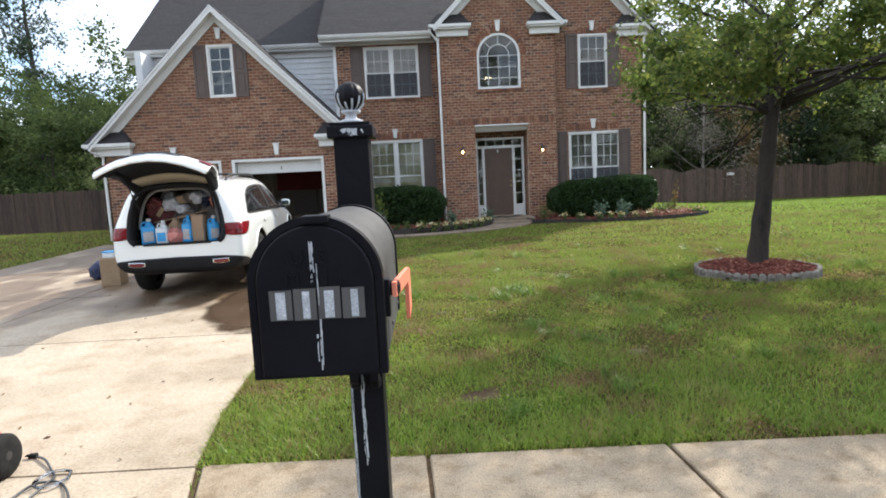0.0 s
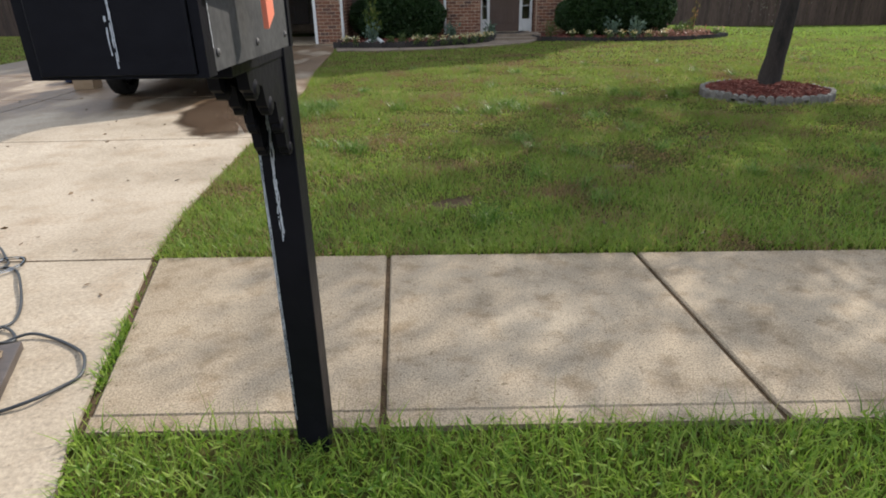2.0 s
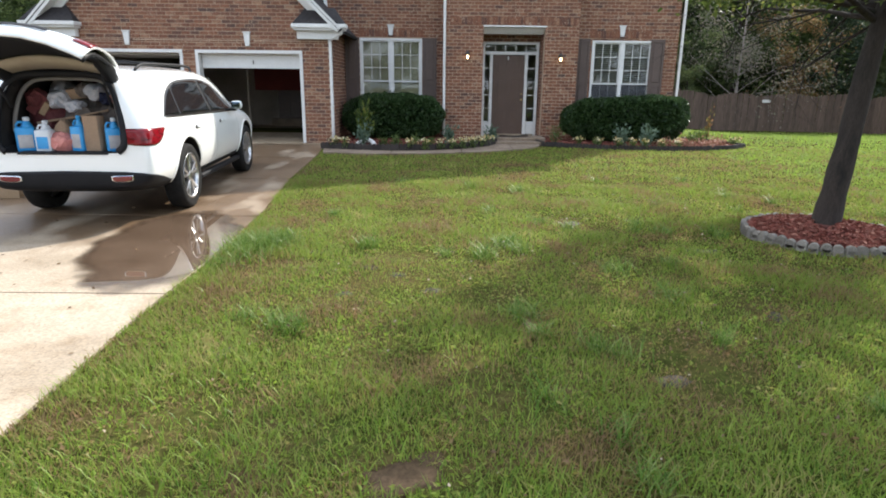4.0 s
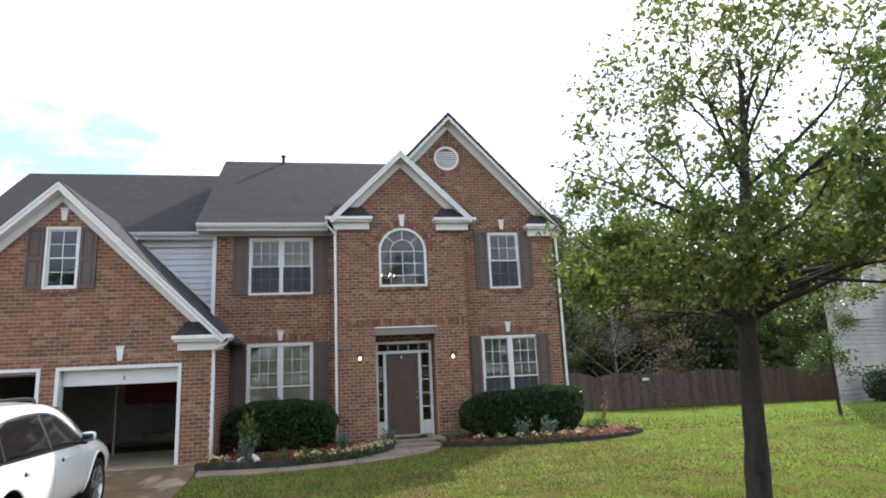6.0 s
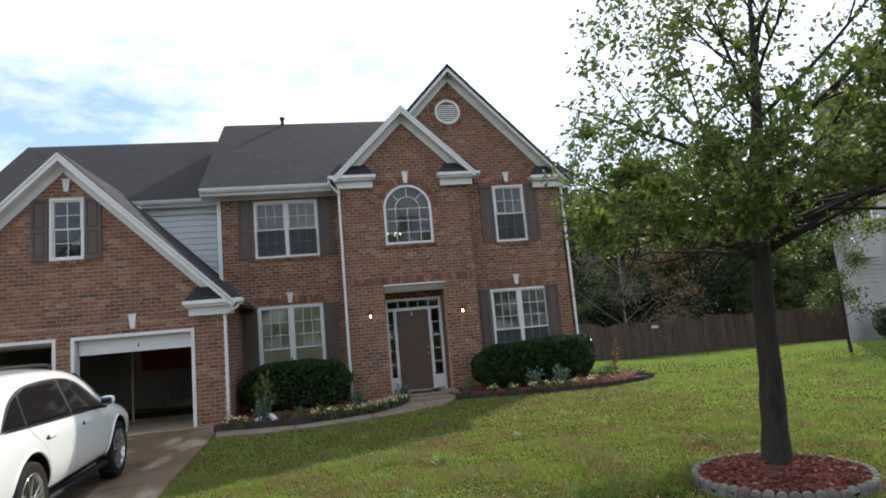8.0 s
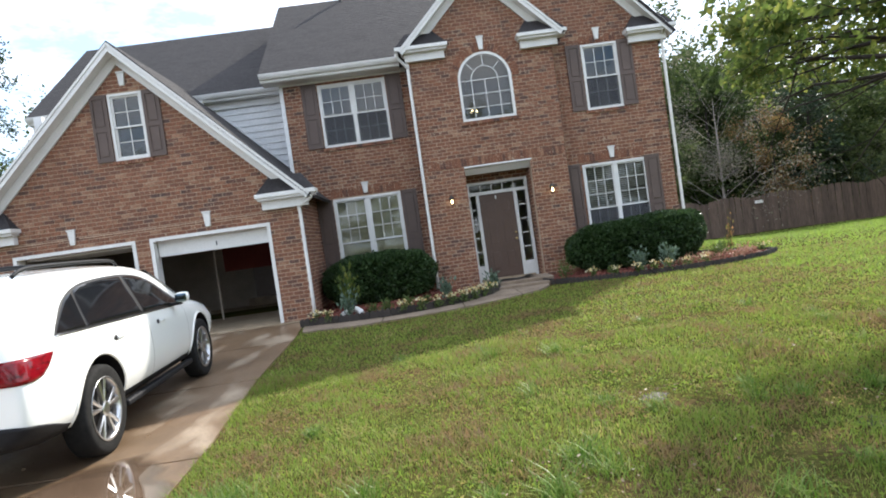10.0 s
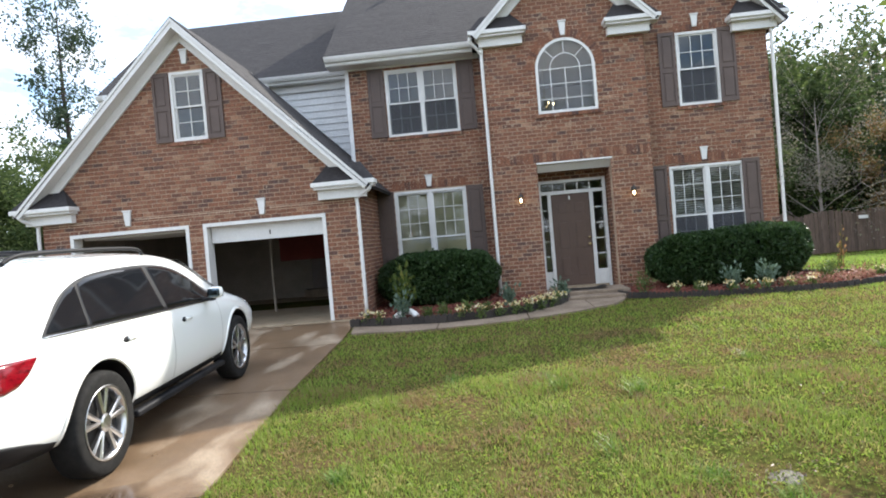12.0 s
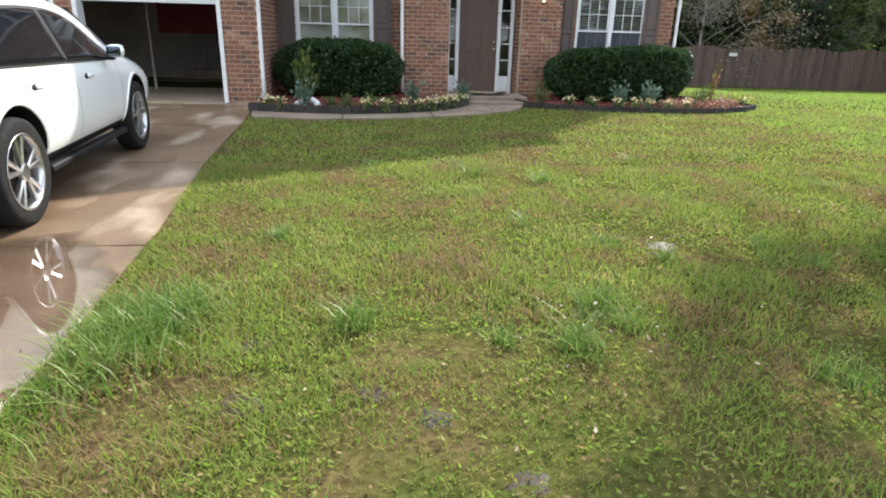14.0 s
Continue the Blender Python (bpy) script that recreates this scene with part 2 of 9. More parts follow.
m_oak_leaf = leaf_mat("oak_leaf", [(0.046, 0.076, 0.018), (0.092, 0.140, 0.032), (0.150, 0.190, 0.046), (0.235, 0.235, 0.058)], 0.62)
m_wood_leaf = leaf_mat("woodland_leaf", [(0.030, 0.050, 0.018), (0.064, 0.096, 0.030), (0.110, 0.142, 0.048)], 0.48, 0.75)
m_light_leaf = leaf_mat("light_leaf", [(0.06, 0.09, 0.03), (0.09, 0.14, 0.035), (0.14, 0.17, 0.05)], 0.35)
m_young_leaf = leaf_mat("young_wood_leaf", [(0.075, 0.105, 0.042), (0.115, 0.150, 0.055), (0.16, 0.18, 0.08)], 0.5, 0.7)
m_pine_leaf = leaf_mat("pine_needle", [(0.020, 0.040, 0.022), (0.040, 0.068, 0.036), (0.065, 0.095, 0.050)], 0.35)
m_rust_leaf = leaf_mat("rusty_leaf", [(0.10, 0.12, 0.04), (0.20, 0.14, 0.055), (0.30, 0.155, 0.075)], 0.5)
m_grey_leaf = leaf_mat("dry_grey_leaf", [(0.16, 0.14, 0.115), (0.24, 0.21, 0.165), (0.18, 0.19, 0.11)], 0.45, 0.7)
m_box_leaf = leaf_mat("hedge_leaf", [(0.016, 0.036, 0.012), (0.034, 0.068, 0.021), (0.060, 0.100, 0.034)], 0.3, 0.35)
m_pale_leaf = leaf_mat("silvery_leaf", [(0.085, 0.13, 0.09), (0.15, 0.21, 0.145)], 0.25)
m_flower = leaf_mat("pale_flower", [(0.55, 0.45, 0.12), (0.62, 0.58, 0.40), (0.6, 0.35, 0.10)], 0.2)
m_pink = leaf_mat("pinkish_foliage", [(0.30, 0.10, 0.09), (0.38, 0.22, 0.15), (0.20, 0.12, 0.06)], 0.25)
m_grass = mat("grass_blade", [(0.245, 0.155, 0.085), (0.285, 0.205, 0.090), (0.270, 0.240, 0.075), (0.205, 0.280, 0.046), (0.235, 0.325, 0.050), (0.165, 0.265, 0.042), (0.280, 0.335, 0.065), (0.37, 0.32, 0.12)], 0.6, 1.3, 7, island=0.20, translucent=0.55, spec=0.25, span=(0.36, 0.66))
m_lush = mat("lush_grass_blade", [(0.235, 0.235, 0.075), (0.200, 0.300, 0.050), (0.245, 0.360, 0.060), (0.185, 0.300, 0.046), (0.300, 0.390, 0.075)], 0.6, 1.3, 7, island=0.20, translucent=0.55, spec=0.25, span=(0.36, 0.66))
m_tussock = leaf_mat("coarse_grass", [(0.055, 0.13, 0.014), (0.10, 0.19, 0.022), (0.17, 0.25, 0.05), (0.28, 0.32, 0.12)], 0.45, 0.4)
m_mud = mat("wet_mud", [(0.030, 0.024, 0.018), (0.065, 0.050, 0.034)], 0.62, 7, bump=0.7, bump_scale=45, fine=0.3, rough_var=0.14, spec=0.2)
m_weed = leaf_mat("verge_grass", [(0.07, 0.15, 0.016), (0.16, 0.27, 0.030), (0.25, 0.35, 0.05), (0.34, 0.42, 0.09)], 0.5, 0.40)


# ---- mesh helpers ----
def mesh_of(name, bm, material, smooth=False):
    me = bpy.data.meshes.new(name)
    bmesh.ops.recalc_face_normals(bm, faces=bm.faces)
    bm.to_mesh(me)
    bm.free()
    for m in material if isinstance(material, (list, tuple)) else [material]:
        me.materials.append(m)
    if smooth:
        me.shade_smooth()
    return me


def part(name, bm, material, parent=None, label="", smooth=False):
    ob = new(name, mesh_of(name, bm, material, smooth))
    if parent is not None:
        ob.parent = parent
    if label:
        ob["label"] = label
    return ob


def raw(name, verts, faces, material, parent=None, label="", smooth=False):
    """One mesh from computed vertices and faces."""
    me = bpy.data.meshes.new(name)
    me.from_pydata(verts, [], faces)
    me.materials.append(material)
    if smooth:
        me.shade_smooth()
    ob = new(name, me)
    if parent is not None:
        ob.parent = parent
    if label:
        ob["label"] = label
    return ob


def group_of(name, label, category, group="", at=(0, 0, 0), kind=""):
    """An Empty at a thing's base that carries its parts."""
    e = new(name)
    e.location = at
    e.empty_display_size = 0.2
    return tagged(e, label, category, group, kind)


def prism(bm, o, u, v, w):
    """A six-sided block from a corner and three edge vectors."""
    o, u, v, w = Vector(o), Vector(u), Vector(v), Vector(w)
    c = [bm.verts.new(o + a * u + b * v + d * w) for d in (0, 1) for b in (0, 1) for a in (0, 1)]
    for f in ((0, 1, 3, 2), (4, 6, 7, 5), (0, 4, 5, 1), (2, 3, 7, 6), (0, 2, 6, 4), (1, 5, 7, 3)):
        bm.faces.new([c[i] for i in f])
    return c


def box(bm, x0, x1, y0, y1, z0, z1, bevel=0.0):
    b2 = bmesh.new() if bevel else bm
    prism(b2, (x0, y0, z0), (x1 - x0, 0, 0), (0, y1 - y0, 0), (0, 0, z1 - z0))
    if bevel:
        bmesh.ops.bevel(b2, geom=b2.edges[:], offset=bevel, segments=2, affect="EDGES", profile=0.6)
        me = bpy.data.meshes.new("tmp")
        b2.to_mesh(me)
        b2.free()
        bm.from_mesh(me)
        bpy.data.meshes.remove(me)


def tube(bm, pts, radii, sides=8, caps=True):
    """A round tube along points, with its radius at each."""
    rings = []
    pts = [Vector(p) for p in pts]
    for i, p in enumerate(pts):
        d = (pts[min(i + 1, len(pts) - 1)] - pts[max(i - 1, 0)]).normalized()
        a = d.orthogonal().normalized() if i == 0 else (a - a.dot(d) * d).normalized()
        b = d.cross(a)
        r = radii[i] if isinstance(radii, (list, tuple)) else radii
        rings.append([bm.verts.new(p + r * (math.cos(t) * a + math.sin(t) * b)) for t in (2 * math.pi * k / sides for k in range(sides))])
    for q, s in zip(rings, rings[1:]):
        for k in range(sides):
            bm.faces.new((q[k], q[(k + 1) % sides], s[(k + 1) % sides], s[k]))
    if caps:
        bm.faces.new(rings[0][::-1])
        bm.faces.new(rings[-1])


def lathe(bm, axis_at, profile, sides=20, axis="z", caps=True):
    """A turned body: profile rows of (radius, distance along the axis)."""
    rings = []
    o = Vector(axis_at)
    for r, h in profile:
        ring = []
        for k in range(sides):
            t = 2 * math.pi * k / sides
            c, s = r * math.cos(t), r * math.sin(t)
            ring.append(bm.verts.new(o + (Vector((c, s, h)) if axis == "z" else Vector((h, c, s)) if axis == "x" else Vector((c, h, s)))))
        rings.append(ring)
    for q, s in zip(rings, rings[1:]):
        for k in range(sides):
            bm.faces.new((q[k], q[(k + 1) % sides], s[(k + 1) % sides], s[k]))
    if caps:
        bm.faces.new(rings[0][::-1])
        bm.faces.new(rings[-1])


def sheet(bm, outline, z0, z1, holes=(), to3=lambda a, b, d: (a, b, d)):
    """A flat plate with an outline and holes, given its thickness from z0 to z1; to3 places its plane."""
    edges = []
    for loop in (outline, *holes):
        vs = [bm.verts.new(to3(a, b, z0)) for a, b in loop]
        edges += [bm.edges.new((vs[i], vs[(i + 1) % len(vs)])) for i in range(len(vs))]
    made = bmesh.ops.triangle_fill(bm, use_beauty=True, edges=edges)
    faces = [f for f in made["geom"] if isinstance(f, bmesh.types.BMFace)]
    ext = bmesh.ops.extrude_face_region(bm, geom=faces)
    off = Vector(to3(0, 0, z1)) - Vector(to3(0, 0, z0))
    bmesh.ops.translate(bm, vec=off, verts=[v for v in ext["geom"] if isinstance(v, bmesh.types.BMVert)])


def inside(poly, x, y):
    """Which of the points x, y lie inside the polygon."""
    r = np.zeros(len(x), bool)
    n = len(poly)
    for i in range(n):
        (x0, y0), (x1, y1) = poly[i], poly[(i + 1) % n]
        if y0 == y1:
            continue
        c = ((y0 > y) != (y1 > y)) & (x < (x1 - x0) * (y - y0) / (y1 - y0) + x0)
        r ^= c
    return r


def rounded(pts, n=6):
    out = []
    P = [Vector(p) for p in pts]
    for i in range(len(P) - 1):
        p0, p1, p2, p3 = P[max(i - 1, 0)], P[i], P[i + 1], P[min(i + 2, len(P) - 1)]
        for k in range(n):
            t = k / n
            out.append(0.5 * ((2 * p1) + (p2 - p0) * t + (2 * p0 - 5 * p1 + 4 * p2 - p3) * t * t + (3 * p1 - p0 - 3 * p2 + p3) * t ** 3))
    out.append(P[-1])
    return out


# ---- ground ----
def height(x, y):
    """The lie of the land: a slow rise from the pavement to the house, falling away behind it."""
    h = 0.192 * (np.clip(y - 4.4, 0, 17.6) / 17.6) ** 1.6
    back = np.clip((y - 23.0) / 8.0, 0, 1)
    h = h * (1 - back) - 0.42 * np.clip((x - 5.5) / 6.0, 0, 1) * np.clip((y - 15.0) / 16.0, 0, 1)
    far = np.clip((y - 34) / 60.0, 0, 1)
    return h + far * 1.2


def hz(x, y):
    return float(height(np.array([float(x)]), np.array([float(y)]))[0])


DRIVE = [(-3.335, 2.9), (-3.715, 4.43), (-3.84, 5.24), (-3.94, 7.14), (-3.94, 8.65), (-4.06, 10.5), (-4.32, 12.95), (-4.40, 14.2), (-4.50, 16.1), (-4.63, 17.4), (-4.62, 18.2), (-11.5, 18.2), (-11.5, 12.7), (-9.6, 8.0), (-9.2, 4.41), (-9.6, 2.9), (-10.2, 1.75), (-2.9, 1.75)]
WALK_FAR = lambda x: 4.405 - 0.024 * (x + 2.37)
WALK_NEAR = lambda x: 2.940 - 0.005 * (x + 2.3)
RING_C, RING_R = (2.36, 9.50), 0.79
BED_L = [(-4.55, 17.38), (-3.7, 17.16), (-2.85, 17.06), (-2.0, 17.24), (-1.25, 17.60), (-0.68, 18.18), (-0.42, 18.75), (-0.38, 19.98), (-1.74, 19.98), (-1.74, 20.74), (-4.53, 20.74), (-4.53, 18.3)]
BED_R = [(0.66, 19.1), (0.78, 18.62), (1.3, 18.28), (2.3, 17.95), (3.4, 17.78), (4.5, 17.82), (5.4, 18.12), (5.95, 18.65), (5.7, 19.5), (4.9, 20.35), (1.84, 20.35), (1.84, 19.98), (0.95, 19.98)]
FRONT_WALK = [(-4.58, 17.3), (-4.46, 16.58), (-3.3, 16.42), (-2.2, 16.56), (-1.25, 16.86), (-0.42, 17.26), (0.35, 17.85), (0.66, 18.45), (0.70, 18.7), (-0.46, 18.7), (-0.72, 18.15), (-1.28, 17.54), (-2.02, 17.18), (-2.85, 17.00), (-3.7, 17.10)]

xs = np.concatenate([np.linspace(-400, -40, 10), np.linspace(-34, -13, 10), np.arange(-12, 12.01, 0.5), np.linspace(14, 34, 11), np.linspace(40, 400, 10)])
ys = np.concatenate([np.linspace(-300, -20, 8), np.linspace(-14, 1.2, 6), [1.58, 1.60], np.arange(2.0, 24.01, 0.5), np.linspace(25, 40, 16), np.linspace(46, 500, 14)])
gx, gy = np.meshgrid(xs, ys)
gz = height(gx, gy) - 0.012
rnd_ground = np.random.RandomState(5)
gz = gz + np.where((gy > 4.6) & (gy < 24) & (gx > -3), rnd_ground.uniform(-0.012, 0.012, gz.shape), 0)
gz = np.where(gy < 1.59, -0.16, gz)
nx = len(xs)
quads = [(r * nx + c, r * nx + c + 1, (r + 1) * nx + c + 1, (r + 1) * nx + c) for r in range(len(ys) - 1) for c in range(nx - 1)]


def lawn_material():
    """Turf seen between the blades: soil and thatch with greener and browner patches."""
    m = mat("lawn_thatch", [(0.040, 0.058, 0.012), (0.066, 0.062, 0.020), (0.094, 0.064, 0.033)], 1.0, 1.6, spec=0.0, bump=0.8, bump_scale=55, fine=0.45)
    return m


ground = raw("ground", [tuple(v) for v in np.stack([gx.ravel(), gy.ravel(), gz.ravel()], 1)], quads, lawn_material(), smooth=True)
tagged(ground, "sunlit green lawn with yellowing patches sloping gently", "lawn", kind="structure")

# road and kerb behind the first steps of the walk
bm = bmesh.new()
box(bm, -200, 200, -7.0, 1.40, -0.20, -0.135)
tagged(part("road", bm, m_asphalt), "grey asphalt residential road beside a concrete kerb", "road", kind="structure")
kerb = group_of("kerb", "pale concrete kerb along the road edge", "kerb", kind="structure")
for i in range(16):
    bm = bmesh.new()
    box(bm, -24 + 3 * i, -21.01 + 3 * i, 1.41, 1.60, -0.2, -0.01, 0.012)
    part("kerb_stone", bm, m_walk, kerb)

# driveway slabs, cut at its joints
driveway = group_of("driveway", "pale tan concrete driveway with dark joints and damp stains", "driveway", kind="structure")


def clip_poly(poly, axis, lo, hi):
    for sign, lim in ((1, lo), (-1, hi)):
        out = []
        for i in range(len(poly)):
            a, b = poly[i], poly[(i + 1) % len(poly)]
            da, db = sign * (a[axis] - lim), sign * (b[axis] - lim)
            if da >= 0:
                out.append(a)
            if (da >= 0) != (db >= 0):
                t = da / (da - db)
                out.append((a[0] + t * (b[0] - a[0]), a[1] + t * (b[1] - a[1])))
        poly = out
    return poly


def drive_material():
    """Tan concrete with broad darker damp shapes and pale worn ones."""
    m = m_concrete
    n, l = m.node_tree.nodes, m.node_tree.links
    b = n["Principled BSDF"]
    src = b.inputs["Base Color"].links[0].from_socket
    geo = n.new("ShaderNodeNewGeometry")
    sep = n.new("ShaderNodeSeparateXYZ")
    l.new(geo.outputs["Position"], sep.inputs[0])
    noi = n.new("ShaderNodeTexNoise")
    noi.inputs["Scale"].default_value, noi.inputs["Detail"].default_value = 1.1, 9
    run = n.new("ShaderNodeMapping")
    run.inputs["Scale"].default_value = (1.6, 0.7, 1.0)
    l.new(geo.outputs["Position"], run.inputs["Vector"])
    l.new(run.outputs["Vector"], noi.inputs["Vector"])
    # damp ground round the parked car and up to the garage
    y1 = n.new("ShaderNodeMapRange")
    y1.inputs[1].default_value, y1.inputs[2].default_value = 7.6, 9.4
    l.new(sep.outputs["Y"], y1.inputs[0])
    add = n.new("ShaderNodeMath")
    add.operation = "MULTIPLY_ADD"
    add.inputs[1].default_value, add.inputs[2].default_value = 0.55, 0.0
    l.new(y1.outputs[0], add.inputs[0])
    add2 = n.new("ShaderNodeMath")
    add2.operation = "ADD"
    l.new(add.outputs[0], add2.inputs[0])
    l.new(noi.outputs["Fac"], add2.inputs[1])
    wet = n.new("ShaderNodeMapRange")
    wet.inputs[1].default_value, wet.inputs[2].default_value = 0.84, 1.04
    l.new(add2.outputs[0], wet.inputs[0])
    mul = n.new("ShaderNodeMixRGB")
    mul.blend_type = "MULTIPLY"
    mul.inputs["Color2"].default_value = (0.44, 0.355, 0.285, 1)
    l.new(wet.outputs[0], mul.inputs["Fac"])
    l.new(src, mul.inputs["Color1"])
    l.new(mul.outputs["Color"], b.inputs["Base Color"])
    rr = n.new("ShaderNodeMapRange")
    rr.inputs[3].default_value, rr.inputs[4].default_value = 0.85, 0.42
    l.new(wet.outputs[0], rr.inputs[0])
    l.new(rr.outputs[0], b.inputs["Roughness"])
    return m


drive_material()
J = 0.011
for y0, y1 in ((1.75, 4.41), (4.41, 7.48), (7.48, 10.2), (10.2, 12.98), (12.98, 15.7), (15.7, 18.2)):
    for x0, x1 in ((-12, -7.72), (-7.72, -2.0)):
        p = clip_poly(clip_poly(DRIVE, 1, y0 + J, y1 - J), 0, x0 + J, x1 - J)
        if len(p) < 3:
            continue
        bm = bmesh.new()
        sheet(bm, p, -0.10, 0.016)
        for v in bm.verts:
            v.co.z += hz(v.co.x, v.co.y) if v.co.y > 1.6 else 0
        part("slab", bm, m_concrete, driveway)
bm = bmesh.new()
sheet(bm, [(x, y) for x, y in DRIVE], -0.10, -0.004)
for v in bm.verts:
    v.co.z += hz(v.co.x, v.co.y)
part("joint_bed", bm, m_soil, driveway, "dark soil in the joints")

# pavement
pavement = group_of("pavement", "weathered concrete pavement slabs with dark joints", "pavement", kind="structure")
walk_x = [-3.69, -2.37, -0.978, 0.42, 1.82, 3.22, 4.62, 6.02, 7.42, 8.82, 10.22, 11.62, 13.0]
skew = lambda y: -0.055 * (y - 4.38)
for a, b in zip(walk_x, walk_x[1:]):
    g = 0.012
    s0 = 0.275 if a < -3.5 else 0
    lo, hi, lip = a + g + skew(3.03) + s0, b - g + skew(3.03), 0.086
    p = [(lo, WALK_NEAR(a) + lip), (hi, WALK_NEAR(b) + lip), (b - g, WALK_FAR(b)), (a + g, WALK_FAR(a))]
    bm = bmesh.new()
    sheet(bm, [(lo + 0.02, WALK_NEAR(a)), (hi, WALK_NEAR(b)), (hi, WALK_NEAR(b) + lip - 0.005), (lo, WALK_NEAR(a) + lip - 0.005)], -0.09, 0.011)
    part("slab_edge", bm, m_walk, pavement)
    bm = bmesh.new()
    sheet(bm, p, -0.09, 0.012)
    bmesh.ops.bevel(bm, geom=[e for e in bm.edges if all(v.co.z > 0 for v in e.verts) and len(e.link_faces) == 2 and e.calc_face_angle(0) > 0.5], offset=0.008, segments=1, affect="EDGES")
    part("slab", bm, m_walk, pavement)
bm = bmesh.new()
sheet(bm, [(-3.42, 2.95), (13, 2.87), (13, 4.03), (-3.72, 4.43)], -0.09, -0.006)
part("joint_bed", bm, m_soil, pavement, "dark soil in the joints")

# front walk to the door
m_front_walk = mat("brown_walk_concrete", [(0.135, 0.098, 0.068), (0.200, 0.150, 0.107), (0.245, 0.190, 0.140)], 0.9, 3.0, bump=0.4, bump_scale=110, fine=0.2)
front_walk = group_of("front_walk", "narrow concrete front walk curving to the door step", "path", kind="structure")
for x0, x1 in ((-4.6, -2.95), (-2.95, -1.35), (-1.35, -0.1), (-0.1, 0.8)):
    p = clip_poly(FRONT_WALK, 0, x0 + 0.01, x1 - 0.01)
    bm = bmesh.new()
    sheet(bm, p, -0.06, 0.022)
    for v in bm.verts:
        v.co.z += hz(v.co.x, v.co.y)
    part("slab", bm, m_front_walk, front_walk)

# standing water at the drive's low edge
PUDDLE = [(-3.97, 7.25), (-3.95, 7.9), (-3.96, 8.7), (-4.01, 9.6), (-4.08, 10.4), (-4.22, 10.75), (-4.7, 10.5), (-5.2, 10.3), (-5.55, 9.9), (-5.65, 9.4), (-5.5, 8.8), (-5.2, 8.2), (-4.85, 7.6), (-4.5, 7.25), (-4.2, 7.05)]
def puddle_material():
    """Shallow brown water that thins out to nothing at a ragged rim."""
    m = mat("puddle_water", [(0.085, 0.055, 0.036), (0.13, 0.088, 0.06)], 0.015, 2, spec=0.6)
    n, l = m.node_tree.nodes, m.node_tree.links
    b = n["Principled BSDF"]
    geo = n.new("ShaderNodeNewGeometry")
    mp = n.new("ShaderNodeMapping")
    mp.vector_type = "TEXTURE"
    mp.inputs["Location"].default_value = (-4.55, 8.95, 0)
    mp.inputs["Rotation"].default_value = (0, 0, 0.22)
    mp.inputs["Scale"].default_value = (0.80, 1.66, 40.0)
    l.new(geo.outputs["Position"], mp.inputs["Vector"])
    ln = n.new("ShaderNodeVectorMath")
    ln.operation = "LENGTH"
    l.new(mp.outputs["Vector"], ln.inputs[0])
    no = n.new("ShaderNodeTexNoise")
    no.inputs["Scale"].default_value, no.inputs["Detail"].default_value = 2.3, 6
    l.new(geo.outputs["Position"], no.inputs["Vector"])
    ma = n.new("ShaderNodeMath")
    ma.operation = "MULTIPLY_ADD"
    ma.inputs[1].default_value = 0.55
    l.new(no.outputs["Fac"], ma.inputs[0])
    l.new(ln.outputs["Value"], ma.inputs[2])
    mr = n.new("ShaderNodeMapRange")
    mr.interpolation_type = "SMOOTHSTEP"
    mr.inputs[1].default_value, mr.inputs[2].default_value, mr.inputs[3].default_value, mr.inputs[4].default_value = 0.92, 1.24, 1.0, 0.0
    l.new(ma.outputs[0], mr.inputs[0])
    tr, ms = n.new("ShaderNodeBsdfTransparent"), n.new("ShaderNodeMixShader")
    l.new(mr.outputs[0], ms.inputs[0])
    l.new(tr.outputs[0], ms.inputs[1])
    l.new(b.outputs[0], ms.inputs[2])
    l.new(ms.outputs[0], n["Material Output"].inputs["Surface"])
    return m


m_water = puddle_material()
bm = bmesh.new()
smooth_pts = []
for i in range(len(PUDDLE)):
    p0, p1, p2, p3 = (Vector(PUDDLE[(i + k) % len(PUDDLE)]) for k in (-1, 0, 1, 2))
    for t in (0, 0.25, 0.5, 0.75):
        smooth_pts.append(tuple(0.5 * ((2 * p1) + (p2 - p0) * t + (2 * p0 - 5 * p1 + 4 * p2 - p3) * t * t + (3 * p1 - p0 - 3 * p2 + p3) * t ** 3)))
sheet(bm, smooth_pts, 0.0175, 0.020)
for v in bm.verts:
    v.co.z += hz(v.co.x, v.co.y)
tagged(part("puddle", bm, m_water), "shallow brown puddle on the concrete drive edge", "puddle", kind="structure")


# ---- the house ----
Y_M, Y_B, Y_R, Y_G, Y_D = 20.76, 20.0, 20.37, 18.31, 20.70
house = group_of("house", "two-storey red-brown brick house with white trim and dark roof", "house", at=(0, 20, 0))
house.location = (0, 0, 0)
BL, BH, BJ = 0.203, 0.0715, 0.0145
course = BH + BJ
brick_rng = random.Random(11)


def spans(z, outline, holes):
    """Runs of the wall in x at the height z, inside the outline and outside the holes."""
    def cross(poly):
        xsr = []
        for i in range(len(poly)):
            (x0, z0), (x1, z1) = poly[i], poly[(i + 1) % len(poly)]
            if (z0 > z) != (z1 > z):
                xsr.append(x0 + (x1 - x0) * (z - z0) / (z1 - z0))
        return sorted(xsr)
    o = cross(outline)
    runs = list(zip(o[::2], o[1::2]))
    for h in holes:
        c = cross(h)
        for a, b in zip(c[::2], c[1::2]):
            cut = []
            for s, e in runs:
                if b <= s or a >= e:
                    cut.append((s, e))
                else:
                    if a > s:
                        cut.append((s, a))
                    if b < e:
                        cut.append((b, e))
            runs = cut
    return runs


